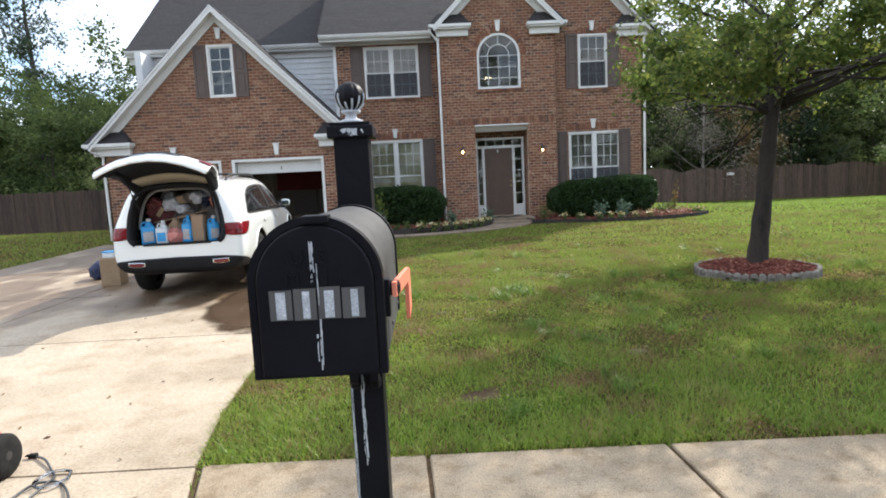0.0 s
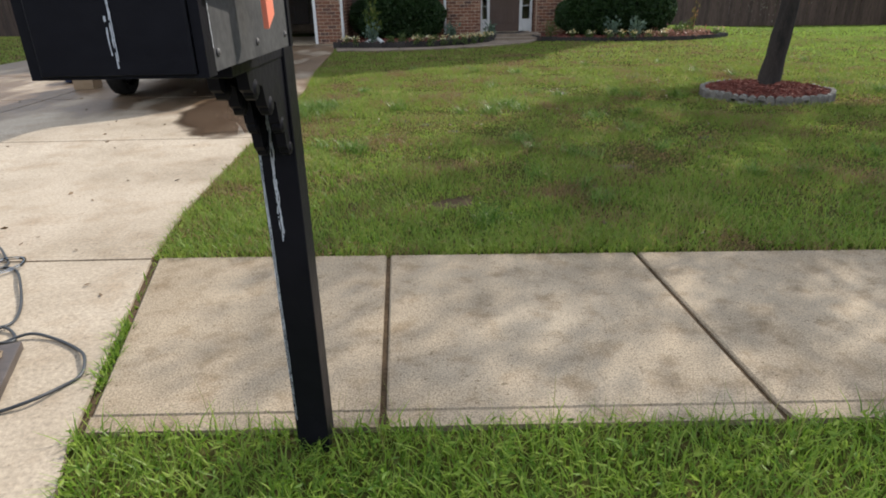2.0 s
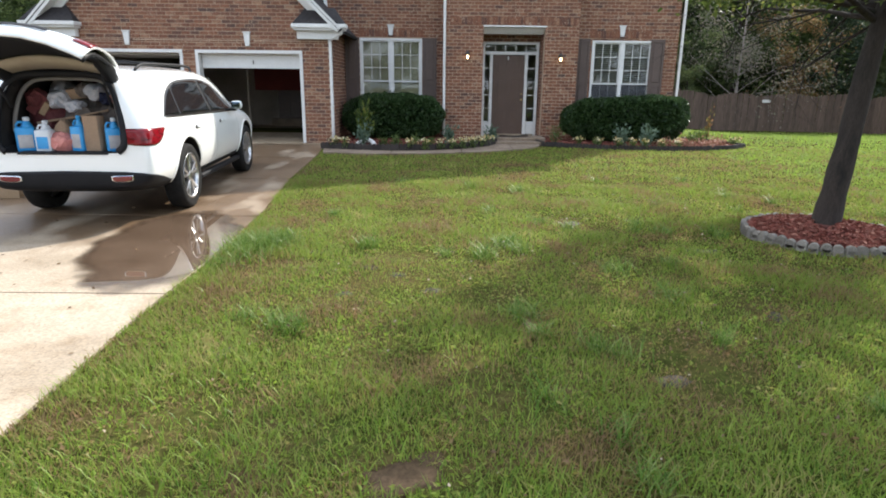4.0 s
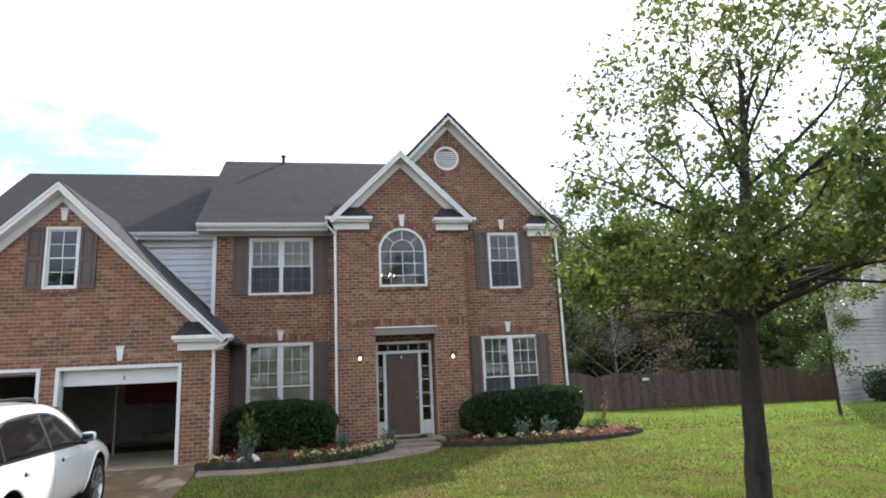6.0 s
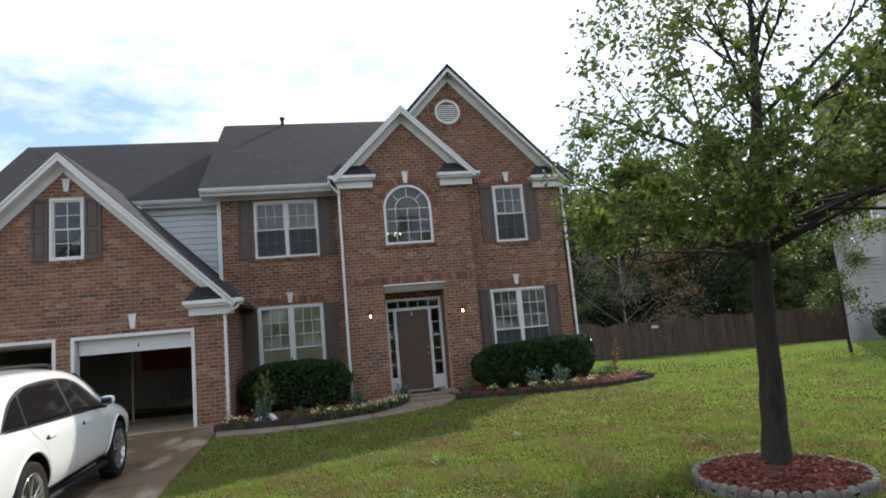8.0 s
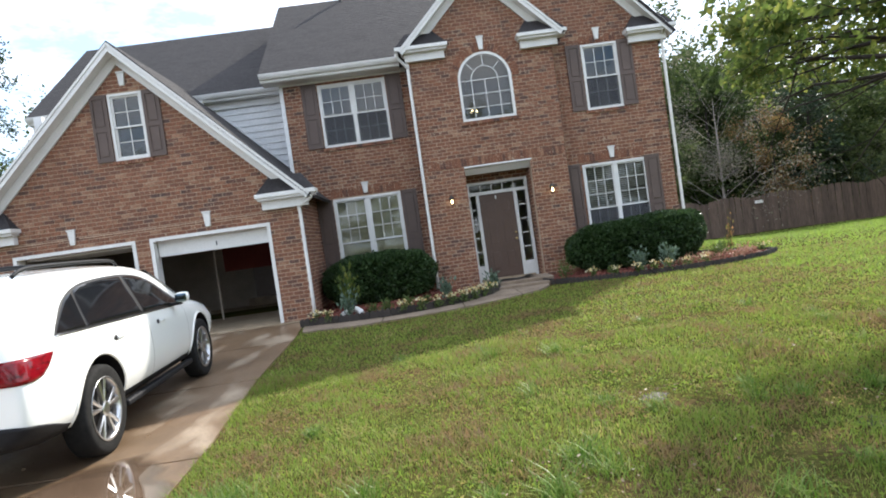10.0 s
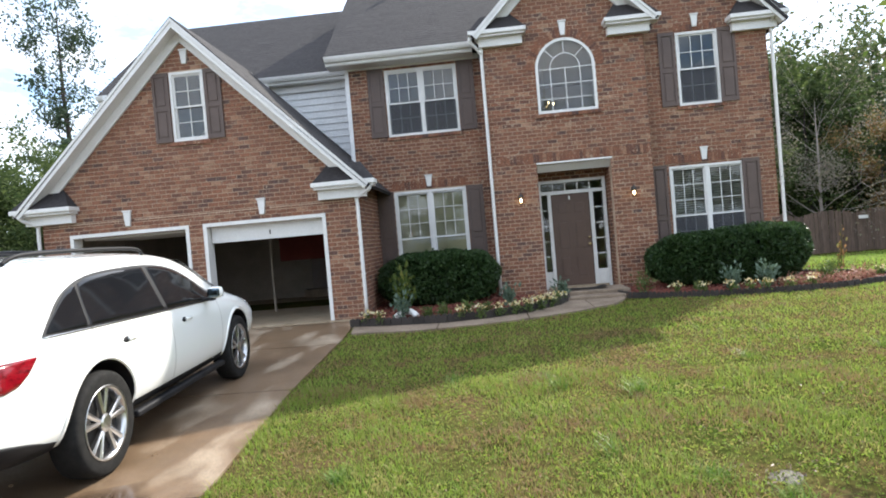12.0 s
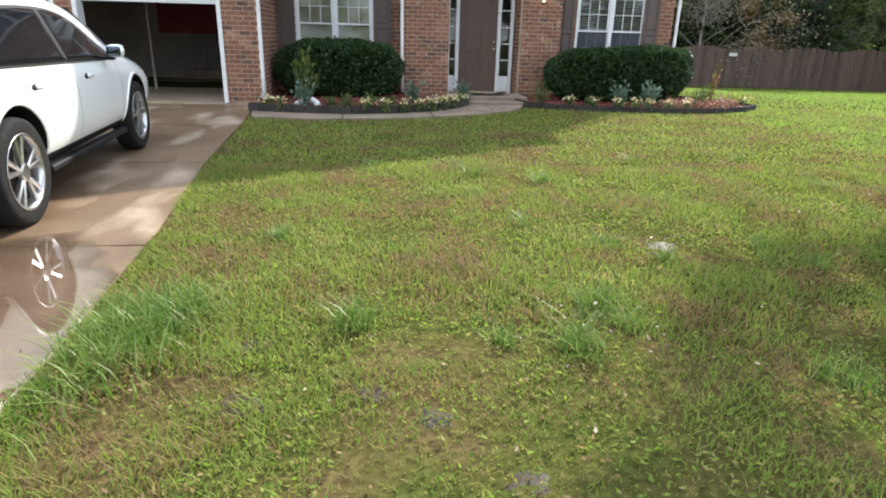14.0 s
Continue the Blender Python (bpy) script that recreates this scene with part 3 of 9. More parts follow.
def unit_brick(lx, lz, d):
    v = [(x, -y, z) for y in (0, d) for x, z in ((0, 0), (lx, 0), (lx, lz), (0, lz))]
    f = [(4, 5, 6, 7), (0, 1, 5, 4), (1, 2, 6, 5), (2, 3, 7, 6), (3, 0, 4, 7)]
    return v, f


BRICK_MESH = bpy.data.meshes.new("brick")
_v, _f = unit_brick(BL, BH, 0.008)
BRICK_MESH.from_pydata(_v, [], _f)
BRICK_MESH.materials.append(m_brick_one)
SINGLES = []


def brick_wall(name, to3, outline, holes, z_base, thick=0.22, pick=None, label="red-brown brick wall in running bond"):
    """A mortar-faced wall with its openings cut through and every brick laid on it. to3(a, z, d) places the wall's plane, d outwards."""
    bm = bmesh.new()
    sheet(bm, outline, 0.0, -thick, holes, lambda a, z, d: to3(a, z, d))
    wall = part(name, bm, m_mortar, house, label)
    vs, fs = [], []
    zmax = max(z for _, z in outline)
    row = 0
    z = z_base + 0.004
    while z + BH < zmax:
        for s, e in spans(z + BH / 2, outline, holes):
            a = s + 0.002
            shift = (BL + BJ) / 2 if row % 2 else 0.0
            grid0 = math.floor((a - shift) / (BL + BJ)) * (BL + BJ) + shift
            x = grid0
            while x < e - 0.012:
                x0, x1 = max(x, a), min(x + BL, e - 0.002)
                x += BL + BJ
                if x1 - x0 < 0.02:
                    continue
                jx, jz, jd = brick_rng.uniform(-0.0015, 0.0015), brick_rng.uniform(-0.0015, 0.0015), brick_rng.uniform(0.006, 0.011)
                if pick and x1 - x0 > BL - 0.001 and pick(x0, z):
                    SINGLES.append((wall, to3(x0 + jx, z + jz, 0.0), to3(1, 0, 0), to3(0, 0, 0), to3(0, 0, 1)))
                    continue
                k = len(vs)
                for d in (0.0, jd):
                    for aa, zz in ((x0, z), (x1, z), (x1, z + BH), (x0, z + BH)):
                        vs.append(to3(aa + jx, zz + jz, d))
                for f in ((4, 5, 6, 7), (0, 1, 5, 4), (1, 2, 6, 5), (2, 3, 7, 6), (3, 0, 4, 7)):
                    fs.append(tuple(k + i for i in f))
        row += 1
        z += course
    tagged(raw("brickwork", vs, fs, m_brick, wall), kind="stuff")
    return wall


def rect(x0, x1, z0, z1):
    return [(x0, z0), (x1, z0), (x1, z1), (x0, z1)]


def front(y):
    return lambda a, z, d: (a, y - d, z)


ARCH_X, ARCH_R, ARCH_SPRING, ARCH_BOT = 0.08, 0.66, 5.22, 4.23
ARCH = [(ARCH_X - ARCH_R, ARCH_BOT), (ARCH_X + ARCH_R, ARCH_BOT)] + [(ARCH_X + ARCH_R * math.cos(t), ARCH_SPRING + ARCH_R * math.sin(t)) for t in (math.pi * k / 20 for k in range(21))]
W1L, W2L = (-4.12, -2.38, 0.55, 2.84), (-4.11, -2.38, 4.18, 5.78)
W1R, W2R = (2.28, 3.94, 0.55, 2.82), (2.63, 3.56, 4.17, 5.82)
WG = (-8.20, -7.48, 4.09, 5.51)
GD1, GD2 = (-10.66, -8.07), (-7.77, -5.19)
G_TOP = 2.36
ENTRY = (-0.72, 0.92, 3.10)
zg = 0.12

brick_wall("wall_garage", front(Y_G), [(-11.25, zg), (-4.55, zg), (-4.55, 2.95), (-7.90, 6.30), (-11.25, 2.95)],
           [rect(GD1[0] + 0.07, GD1[1] - 0.07, zg + 0.001, G_TOP - 0.07), rect(GD2[0] + 0.07, GD2[1] - 0.07, zg + 0.001, G_TOP - 0.07), rect(*WG)], zg,
           pick=lambda x, z: x > -5.15 and z < 2.0)
brick_wall("wall_main", front(Y_M), rect(-5.05, -1.70, zg, 5.95), [rect(*W1L), rect(*W2L)], zg)
brick_wall("wall_bay", front(Y_B), [(-1.72, zg), (1.82, zg), (1.82, 6.02), (0.05, 7.80), (-1.72, 6.02)],
           [rect(ENTRY[0], ENTRY[1], zg + 0.001, ENTRY[2]), ARCH], zg, pick=lambda x, z: z < 2.6 and (x < -0.8 or (x > 0.9 and z < 1.3)))
brick_wall("wall_gable", front(Y_R), [(1.70, zg), (4.62, zg), (4.62, 6.00), (1.57, 9.20), (-1.4, 6.15), (1.70, 6.15)], [rect(*W1R), rect(*W2R)], zg)
brick_wall("wall_garage_side", lambda a, z, d: (-4.55 + d, a, z), rect(Y_G + 0.01, Y_M, zg, 2.95), [], zg, thick=0.18)
brick_wall("wall_bay_side_west", lambda a, z, d: (-1.72 - d, a, z), rect(Y_B + 0.01, Y_M, zg, 6.0), [], zg, thick=0.18)
brick_wall("wall_bay_side_east", lambda a, z, d: (1.82 + d, a, z), rect(Y_B + 0.01, Y_R, zg, 6.0), [], zg, thick=0.18)
brick_wall("wall_east", lambda a, z, d: (4.62 + d, a, z), rect(Y_R + 0.01, 24.0, zg, 6.0), [], zg, thick=0.2)
brick_wall("wall_garage_west", lambda a, z, d: (-11.25 - d, a, z), rect(Y_G + 0.01, 21.0, zg, 2.95), [], zg, thick=0.18)
brick_wall("wall_entry_west", lambda a, z, d: (ENTRY[0] + d, a, z), rect(Y_B + 0.22, Y_D + 0.1, zg, ENTRY[2]), [], zg, thick=0.1)
brick_wall("wall_entry_east", lambda a, z, d: (ENTRY[1] - d, a, z), rect(Y_B + 0.22, Y_D + 0.1, zg, ENTRY[2]), [], zg, thick=0.1)
brick_wall("wall_entry_back", front(Y_D + 0.02), rect(ENTRY[0], ENTRY[1], zg, ENTRY[2]), [rect(-0.69, 0.88, zg + 0.001, 2.76)], zg, thick=0.1)
# plain closing walls
bm = bmesh.new()
box(bm, 4.42, 4.60, 24.0, 29.5, 0, 6.0)
box(bm, -11.2, 4.6, 29.3, 29.5, 0, 6.0)
box(bm, -11.4, -11.2, 21.0, 29.5, 0, 6.0)
part("wall_back", bm, m_siding, house)

# lap siding between the garage roof and the main block
bm = bmesh.new()
z = 2.6
while z < 6.10:
    prism(bm, (-11.7, 22.0, z), (6.65, 0, 0), (0, 0.10, 0), (0, -0.02, 0.0))
    v = [bm.verts.new(c) for c in ((-11.7, 21.975, z), (-5.05, 21.975, z), (-5.05, 21.998, z + 0.178), (-11.7, 21.998, z + 0.178))]
    bm.faces.new(v)
    v2 = [bm.verts.new(c) for c in ((-11.7, 21.975, z), (-5.05, 21.975, z), (-5.05, 22.0, z), (-11.7, 22.0, z))]
    bm.faces.new(v2)
    z += 0.178
box(bm, -11.7, -5.05, 22.0, 22.15, 2.4, 6.15)
part("siding_wall", bm, m_siding, house, "white lap siding wall above the garage roof")
bm = bmesh.new()
box(bm, -5.05, -4.85, 20.98, 22.0, 2.5, 6.0)
box(bm, -5.075, -4.98, 20.74, 20.80, 2.9, 5.85)
part("corner_wall", bm, m_siding, house)


# roofs: slabs of shingle courses
def roof(name, p00, p10, p11, p01, courses=None, parent=house, label="dark asphalt shingle roof"):
    """A sloping roof plane from its eave p00-p10 up to its ridge p01-p11, laid in overlapping courses of single shingles."""
    a, b, c, d = Vector(p00), Vector(p10), Vector(p11), Vector(p01)
    n = (b - a).cross(d - a).normalized()
    if n.z < 0:
        n = -n
    bm = bmesh.new()
    vs = [bm.verts.new(q + k * n) for k in (-0.07, -0.004) for q in (a, b, c, d)]
    for f in ((0, 1, 2, 3), (4, 5, 6, 7), (0, 1, 5, 4), (1, 2, 6, 5), (2, 3, 7, 6), (3, 0, 4, 7)):
        bm.faces.new([vs[i] for i in f])
    deck = part(name, bm, m_shingle, parent, label)
    rise = ((c + d) / 2 - (a + b) / 2).length
    rows = max(2, int(rise / 0.15))
    rng = random.Random(len(name) + rows)
    verts, faces = [], []
    for r in range(rows):
        t0, t1 = r / rows, min(1.0, (r + 1.15) / rows)
        l0, r0, l1, r1 = a.lerp(d, t0), b.lerp(c, t0), a.lerp(d, t1), b.lerp(c, t1)
        width = (r0 - l0).length
        cols = max(1, int(width / 0.33))
        off = rng.random()
        cuts = [0.0] + [(k + off) / (cols + 1) for k in range(cols + 1)] + [1.0]
        for s, e in zip(cuts, cuts[1:]):
            if e - s < 0.002:
                continue
            e2 = e - 0.004 / max(width, 0.1)
            lift = rng.uniform(0.003, 0.005)
            k = len(verts)
            verts += [l0.lerp(r0, s) + n * lift, l0.lerp(r0, e2) + n * lift, l1.lerp(r1, e2) + n * 0.001, l1.lerp(r1, s) + n * 0.001, l0.lerp(r0, s) - n * 0.004, l0.lerp(r0, e2) - n * 0.004]
            faces += [(k, k + 1, k + 2, k + 3), (k + 4, k + 5, k + 1, k)]
    tagged(raw("shingles", [tuple(v) for v in verts], faces, m_shingle, deck), kind="stuff")
    return deck


roof("roof", (-5.45, 20.28, 6.10), (-1.2, 20.28, 6.10), (1.6, 24.45, 9.38), (-5.45, 24.45, 9.38))
roof("roof", (-5.45, 29.7, 5.6), (4.9, 29.7, 5.6), (1.6, 24.45, 9.38), (-5.45, 24.45, 9.38))
roof("roof", (-12.05, 21.70, 6.18), (-5.0, 21.70, 6.18), (-5.0, 25.5, 9.20), (-12.05, 25.5, 9.20))
roof("roof", (-12.05, 29.7, 5.9), (-5.0, 29.7, 5.9), (-5.0, 25.5, 9.20), (-12.05, 25.5, 9.20))
# garage gable
roof("roof", (-4.17, 17.98, 2.83), (-4.17, 22.2, 2.83), (-7.90, 22.2, 6.53), (-7.90, 17.98, 6.53))
roof("roof", (-11.63, 17.98, 2.83), (-11.63, 22.2, 2.83), (-7.90, 22.2, 6.53), (-7.90, 17.98, 6.53))
# bay gable
roof("roof", (2.12, 19.68, 6.03), (2.12, 23.8, 6.03), (0.08, 23.8, 8.08), (0.08, 19.68, 8.08))
roof("roof", (-1.96, 19.68, 6.03), (-1.96, 23.8, 6.03), (0.08, 23.8, 8.08), (0.08, 19.68, 8.08))
# great gable
roof("roof", (4.98, 20.02, 5.80), (4.98, 27.0, 5.80), (1.58, 27.0, 9.44), (1.58, 20.02, 9.44))
roof("roof", (-1.82, 20.02, 5.80), (-1.82, 26.0, 5.80), (1.58, 26.0, 9.44), (1.58, 20.02, 9.44))


def gable_trim(y_wall, apex, left, right, over=0.30):
    """White rake boards, soffit and frieze of a gable; apex, left and right are (x, z) of the roof's upper edge."""
    trim = None
    for end in (left, right):
        e, t = Vector((end[0], 0, end[1])), Vector((apex[0], 0, apex[1]))
        d = (t - e)
        down = Vector((d.z, 0, -d.x)).normalized()
        if down.z > 0:
            down = -down
        def board(y0, y1, top, bot):
            """One raking board, cut plumb where it meets its twin at the apex."""
            b = bmesh.new()
            g = 0.0015 if end[0] < apex[0] else -0.0015
            def at_x(o, x):
                q = e + down * o
                return q + d * ((x - q.x) / d.x)
            c = [e + down * top, at_x(top, apex[0] - g), at_x(bot, apex[0] - g), e + down * bot]
            vs = [b.verts.new((p.x, y, p.z)) for y in (y0, y1) for p in c]
            for q in ((0, 1, 2, 3), (4, 5, 6, 7), (0, 1, 5, 4), (1, 2, 6, 5), (2, 3, 7, 6), (3, 0, 4, 7)):
                b.faces.new([vs[i] for i in q])
            return b
        part("rake_board", board(y_wall - over - 0.03, y_wall - over, 0.0, 0.13), m_white, house)
        part("rake_moulding", board(y_wall - over - 0.048, y_wall - over - 0.031, -0.005, 0.045), m_white, house)
        part("soffit", board(y_wall - over + 0.001, y_wall - 0.001, 0.09, 0.11), m_white, house)
        part("frieze_board", board(y_wall - 0.058, y_wall - 0.012, 0.112, 0.275), m_white, house)


gable_trim(Y_G, (-7.90, 6.49), (-11.60, 2.85), (-4.20, 2.85))
gable_trim(Y_B, (0.08, 8.05), (-1.93, 6.05), (2.09, 6.05))
gable_trim(Y_R, (1.58, 9.41), (-1.79, 5.83), (4.95, 5.83))


def eave_return(x0, x1, y_wall, z_top, side, over=0.32):
    """Boxed white return at the foot of a gable, with a moulded top and a small dark roof."""
    bm = bmesh.new()
    lo, hi = (x0, x1)
    box(bm, lo, hi, y_wall - over, y_wall + 0.02, z_top - 0.09, z_top, 0.012)
    box(bm, lo + 0.04, hi - 0.04, y_wall - over + 0.05, y_wall + 0.02, z_top - 0.14, z_top - 0.088)
    i0, i1 = (lo + 0.22, hi - 0.09) if side < 0 else (lo + 0.09, hi - 0.22)
    box(bm, i0, i1, y_wall - over + 0.17, y_wall + 0.02, z_top - 0.33, z_top - 0.139)
    part("eave_return", bm, m_white, house)
    b2 = bmesh.new()
    i = 0.30
    vs = [b2.verts.new(c) for c in ((lo + 0.02, y_wall - over + 0.02, z_top + 0.002), (hi - 0.02, y_wall - over + 0.02, z_top + 0.002), (hi - 0.02, y_wall - 0.012, z_top + 0.002), (lo + 0.02, y_wall - 0.012, z_top + 0.002),
                                    (lo + i, y_wall - 0.012, z_top + 0.38), (hi - i, y_wall - 0.012, z_top + 0.38))]
    for f in ((0, 1, 5, 4), (0, 4, 3), (1, 2, 5), (3, 4, 5, 2), (0, 3, 2, 1)):
        b2.faces.new([vs[k] for k in f])
    part("return_roof", b2, m_shingle, house)


eave_return(-5.36, -4.08, Y_G, 2.95, 1)
eave_return(-11.72, -10.40, Y_G, 2.95, -1)
eave_return(-2.02, -0.74, Y_B, 6.15, -1)
eave_return(0.95, 2.17, Y_B, 6.12, 1)
eave_return(3.75, 5.02, Y_R, 6.02, 1)


def gutter(x0, x1, y, z):
    bm = bmesh.new()
    prof = [(0.0, 0.0), (-0.06, 0.0), (-0.085, 0.03), (-0.105, 0.06), (-0.12, 0.105), (-0.12, 0.12), (-0.108, 0.12), (-0.10, 0.07), (-0.075, 0.02), (0.0, 0.012)]
    rows = [[bm.verts.new((x, y + a, z + b)) for a, b in prof] for x in (x0, x1)]
    for k in range(len(prof) - 1):
        bm.faces.new((rows[0][k], rows[1][k], rows[1][k + 1], rows[0][k + 1]))
    box(bm, x0, x1, y, y + 0.025, z - 0.06, z + 0.125)
    box(bm, x0, x1, y + 0.02, y + 0.46, z - 0.075, z - 0.06)
    return part("gutter", bm, m_white, house)


gutter(-5.42, -1.95, 20.30, 5.97)
gutter(-12.0, -5.1, 21.72, 6.06)
bm = bmesh.new()
box(bm, -5.04, -1.72, Y_M - 0.03, Y_M - 0.009, 5.85, 5.97)
part("frieze_board", bm, m_white, house)
bm = bmesh.new()
box(bm, -12.0, -5.1, 21.93, 21.97, 5.80, 6.05)
part("frieze_board", bm, m_white, house)


def downspout(pts):
    """A white pipe with curved elbows, held off the wall by straps."""
    bm = bmesh.new()
    tube(bm, rounded(pts, 5), 0.037, 8)
    pipe = part("downspout", bm, m_white, house, "white rainwater pipe", True)
    x, y, z1 = pts[-1][0], pts[-1][1], pts[-2][2]
    for k in (1, 2):
        z = pts[-1][2] + (z1 - pts[-1][2]) * k / 2.6
        bm = bmesh.new()
        box(bm, x - 0.042, x + 0.042, y - 0.040, y + 0.06, z - 0.008, z + 0.008)
        part("strap", bm, m_white, pipe)


downspout([(-1.98, 19.75, 6.02), (-1.98, 19.78, 5.93), (-1.76, 19.94, 5.68), (-1.76, 19.94, 5.4), (-1.76, 19.94, 0.28)])
downspout([(4.68, 20.10, 5.95), (4.70, 20.30, 5.72), (4.70, 20.30, 5.4), (4.70, 20.30, 0.3)])
downspout([(-4.20, 18.05, 2.82), (-4.22, 18.08, 2.74), (-4.50, 18.24, 2.60), (-4.50, 18.24, 2.4), (-4.50, 18.24, 0.24)])
downspout([(-11.52, 18.05, 2.82), (-11.50, 18.08, 2.74), (-11.30, 18.24, 2.60), (-11.30, 18.24, 2.4), (-11.30, 18.24, 0.24)])


def keystone(x, z0, z1, y, w0=0.10, w1=0.16):
    bm = bmesh.new()
    prism_pts = [(x - w0 / 2, z0), (x + w0 / 2, z0), (x + w1 / 2, z1), (x - w1 / 2, z1)]
    sheet(bm, prism_pts, 0.0, 0.05, (), front(y))
    bmesh.ops.bevel(bm, geom=[e for e in bm.edges if all(v.co.y < y - 0.04 for v in e.verts)], offset=0.008, segments=1, affect="EDGES")
    box(bm, x - w1 / 2 - 0.012, x + w1 / 2 + 0.012, y - 0.062, y - 0.008, z1, z1 + 0.03)
    return part("keystone", bm, m_white, house, "white painted keystone")


keystone(-6.49, 2.45, 2.75, Y_G)
keystone(-9.36, 2.45, 2.75, Y_G)
keystone(-7.84, 5.66, 5.93, Y_G)
keystone(-3.25, 2.92, 3.17, Y_M)
keystone(3.07, 2.92, 3.18, Y_R)
keystone(3.07, 5.92, 6.18, Y_R)
keystone(0.08, 5.93, 6.23, Y_B)


def lattice(bm, x0, x1, z0, z1, y, cols, rows, w=0.016):
    for c in range(1, cols):
        x = x0 + (x1 - x0) * c / cols
        box(bm, x - w / 2, x + w / 2, y, y + 0.012, z0, z1)
    for r in range(1, rows):
        z = z0 + (z1 - z0) * r / rows
        box(bm, x0, x1, y + 0.001, y + 0.011, z - w / 2, z + w / 2)


def window(x0, x1, z0, z1, y, twin, cols, rows, sill=True, low_bars=True, screen=True):
    """A double-hung window, single or twin: outer frame, sashes with bars, panes and a brick sill."""
    bm = bmesh.new()
    f = 0.055
    for a in ((x0, x0 + f, z0, z1), (x1 - f, x1, z0, z1), (x0 + f, x1 - f, z1 - f, z1), (x0 + f, x1 - f, z0, z0 + f)):
        box(bm, a[0], a[1], y - 0.022, y + 0.10, a[2], a[3])
    xm = (x0 + x1) / 2
    if twin:
        box(bm, xm - 0.045, xm + 0.045, y - 0.015, y + 0.10, z0 + f, z1 - f)
    win = part("window", bm, m_white, house, "white double-hung window with grid bars")
    units = [(x0 + f, xm - 0.045), (xm + 0.045, x1 - f)] if twin else [(x0 + f, x1 - f)]
    zm = (z0 + z1) / 2
    for a, b in units:
        for lo, hi, dy in ((zm - 0.02, z1 - f, 0.012), (z0 + f, zm + 0.02, 0.045)):
            s = bmesh.new()
            w = 0.034
            for q in ((a, a + w, lo, hi), (b - w, b, lo, hi), (a + w, b - w, hi - w, hi), (a + w, b - w, lo, lo + w)):
                box(s, q[0], q[1], y + dy, y + dy + 0.032, q[2], q[3])
            if low_bars or lo > z0 + 0.5:
                lattice(s, a + w, b - w, lo + w, hi - w, y + dy + 0.008, cols, rows)
            part("sash", s, m_white, win)
            g = bmesh.new()
            box(g, a + w - 0.003, b - w + 0.003, y + dy + 0.021, y + dy + 0.025, lo + w - 0.003, hi - w + 0.003)
            pane = part("pane", g, m_glass, win)
            pane.visible_shadow = False
            if dy > 0.03 and screen:
                g = bmesh.new()
                box(g, a + 0.006, b - 0.006, y + 0.034, y + 0.036, lo + 0.008, hi - 0.012)
                part("insect_screen", g, m_screen, win, "fine dark insect screen").visible_shadow = False
    if sill:
        n = int((x1 - x0 + 0.12) / 0.075)
        s = bmesh.new()
        for k in range(n):
            xx = x0 - 0.06 + (x1 - x0 + 0.12) * k / n
            prism(s, (xx + 0.004, y - 0.045, z0 - 0.085), ((x1 - x0 + 0.12) / n - 0.008, 0, 0), (0, 0.05, 0), (0, 0, 0.078))
        tagged(part("sill", s, m_brick, win, "brick rowlock sill"), kind="stuff")
    return win


win_1l = window(*W1L, Y_M, True, 3, 3, True, False, False)
win_2l = window(*W2L, Y_M, True, 3, 2)
win_1r = window(*W1R, Y_R, True, 3, 3)
win_2r = window(*W2R, Y_R, False, 3, 2)
win_g = window(*WG, Y_G, False, 2, 2, screen=False)


def soldier(xc, w, z, y, h=0.2):
    """A soldier course of upright bricks over an opening."""
    s = bmesh.new()
    n = int(w / 0.073)
    for k in range(n):
        xx = xc - w / 2 + w * k / n
        lean = 0.0
        v = [s.verts.new(c) for c in ((xx, y - 0.002, z), (xx + w / n - 0.010, y - 0.002, z), (xx + w / n - 0.010 + lean, y - 0.002, z + h), (xx + lean, y - 0.002, z + h),
                                      (xx, y - 0.016, z), (xx + w / n - 0.010, y - 0.016, z), (xx + w / n - 0.010 + lean, y - 0.016, z + h), (xx + lean, y - 0.016, z + h))]
        for f in ((4, 5, 6, 7), (0, 1, 5, 4), (1, 2, 6, 5), (2, 3, 7, 6), (3, 0, 4, 7)):
            s.faces.new([v[i] for i in f])
    return tagged(part("lintel", s, m_brick, house, "soldier course of upright bricks"), kind="stuff")


soldier(-3.25, 1.8, 2.875, Y_M, 0.19)
soldier(3.05, 1.7, 2.875, Y_R, 0.19)
soldier(3.07, 0.95, 5.86, Y_R, 0.12)
for x0, x1 in ((-11.2, -9.39), (-9.21, -6.52), (-6.34, -4.6)):
    bm = bmesh.new()
    box(bm, x0, x1, Y_G - 0.016, Y_G - 0.002, 2.565, 2.583)
    part("band_course", bm, m_mortar, house, "thin pale band course")
soldier(0.1, 3.4, 3.16, Y_B, 0.19)
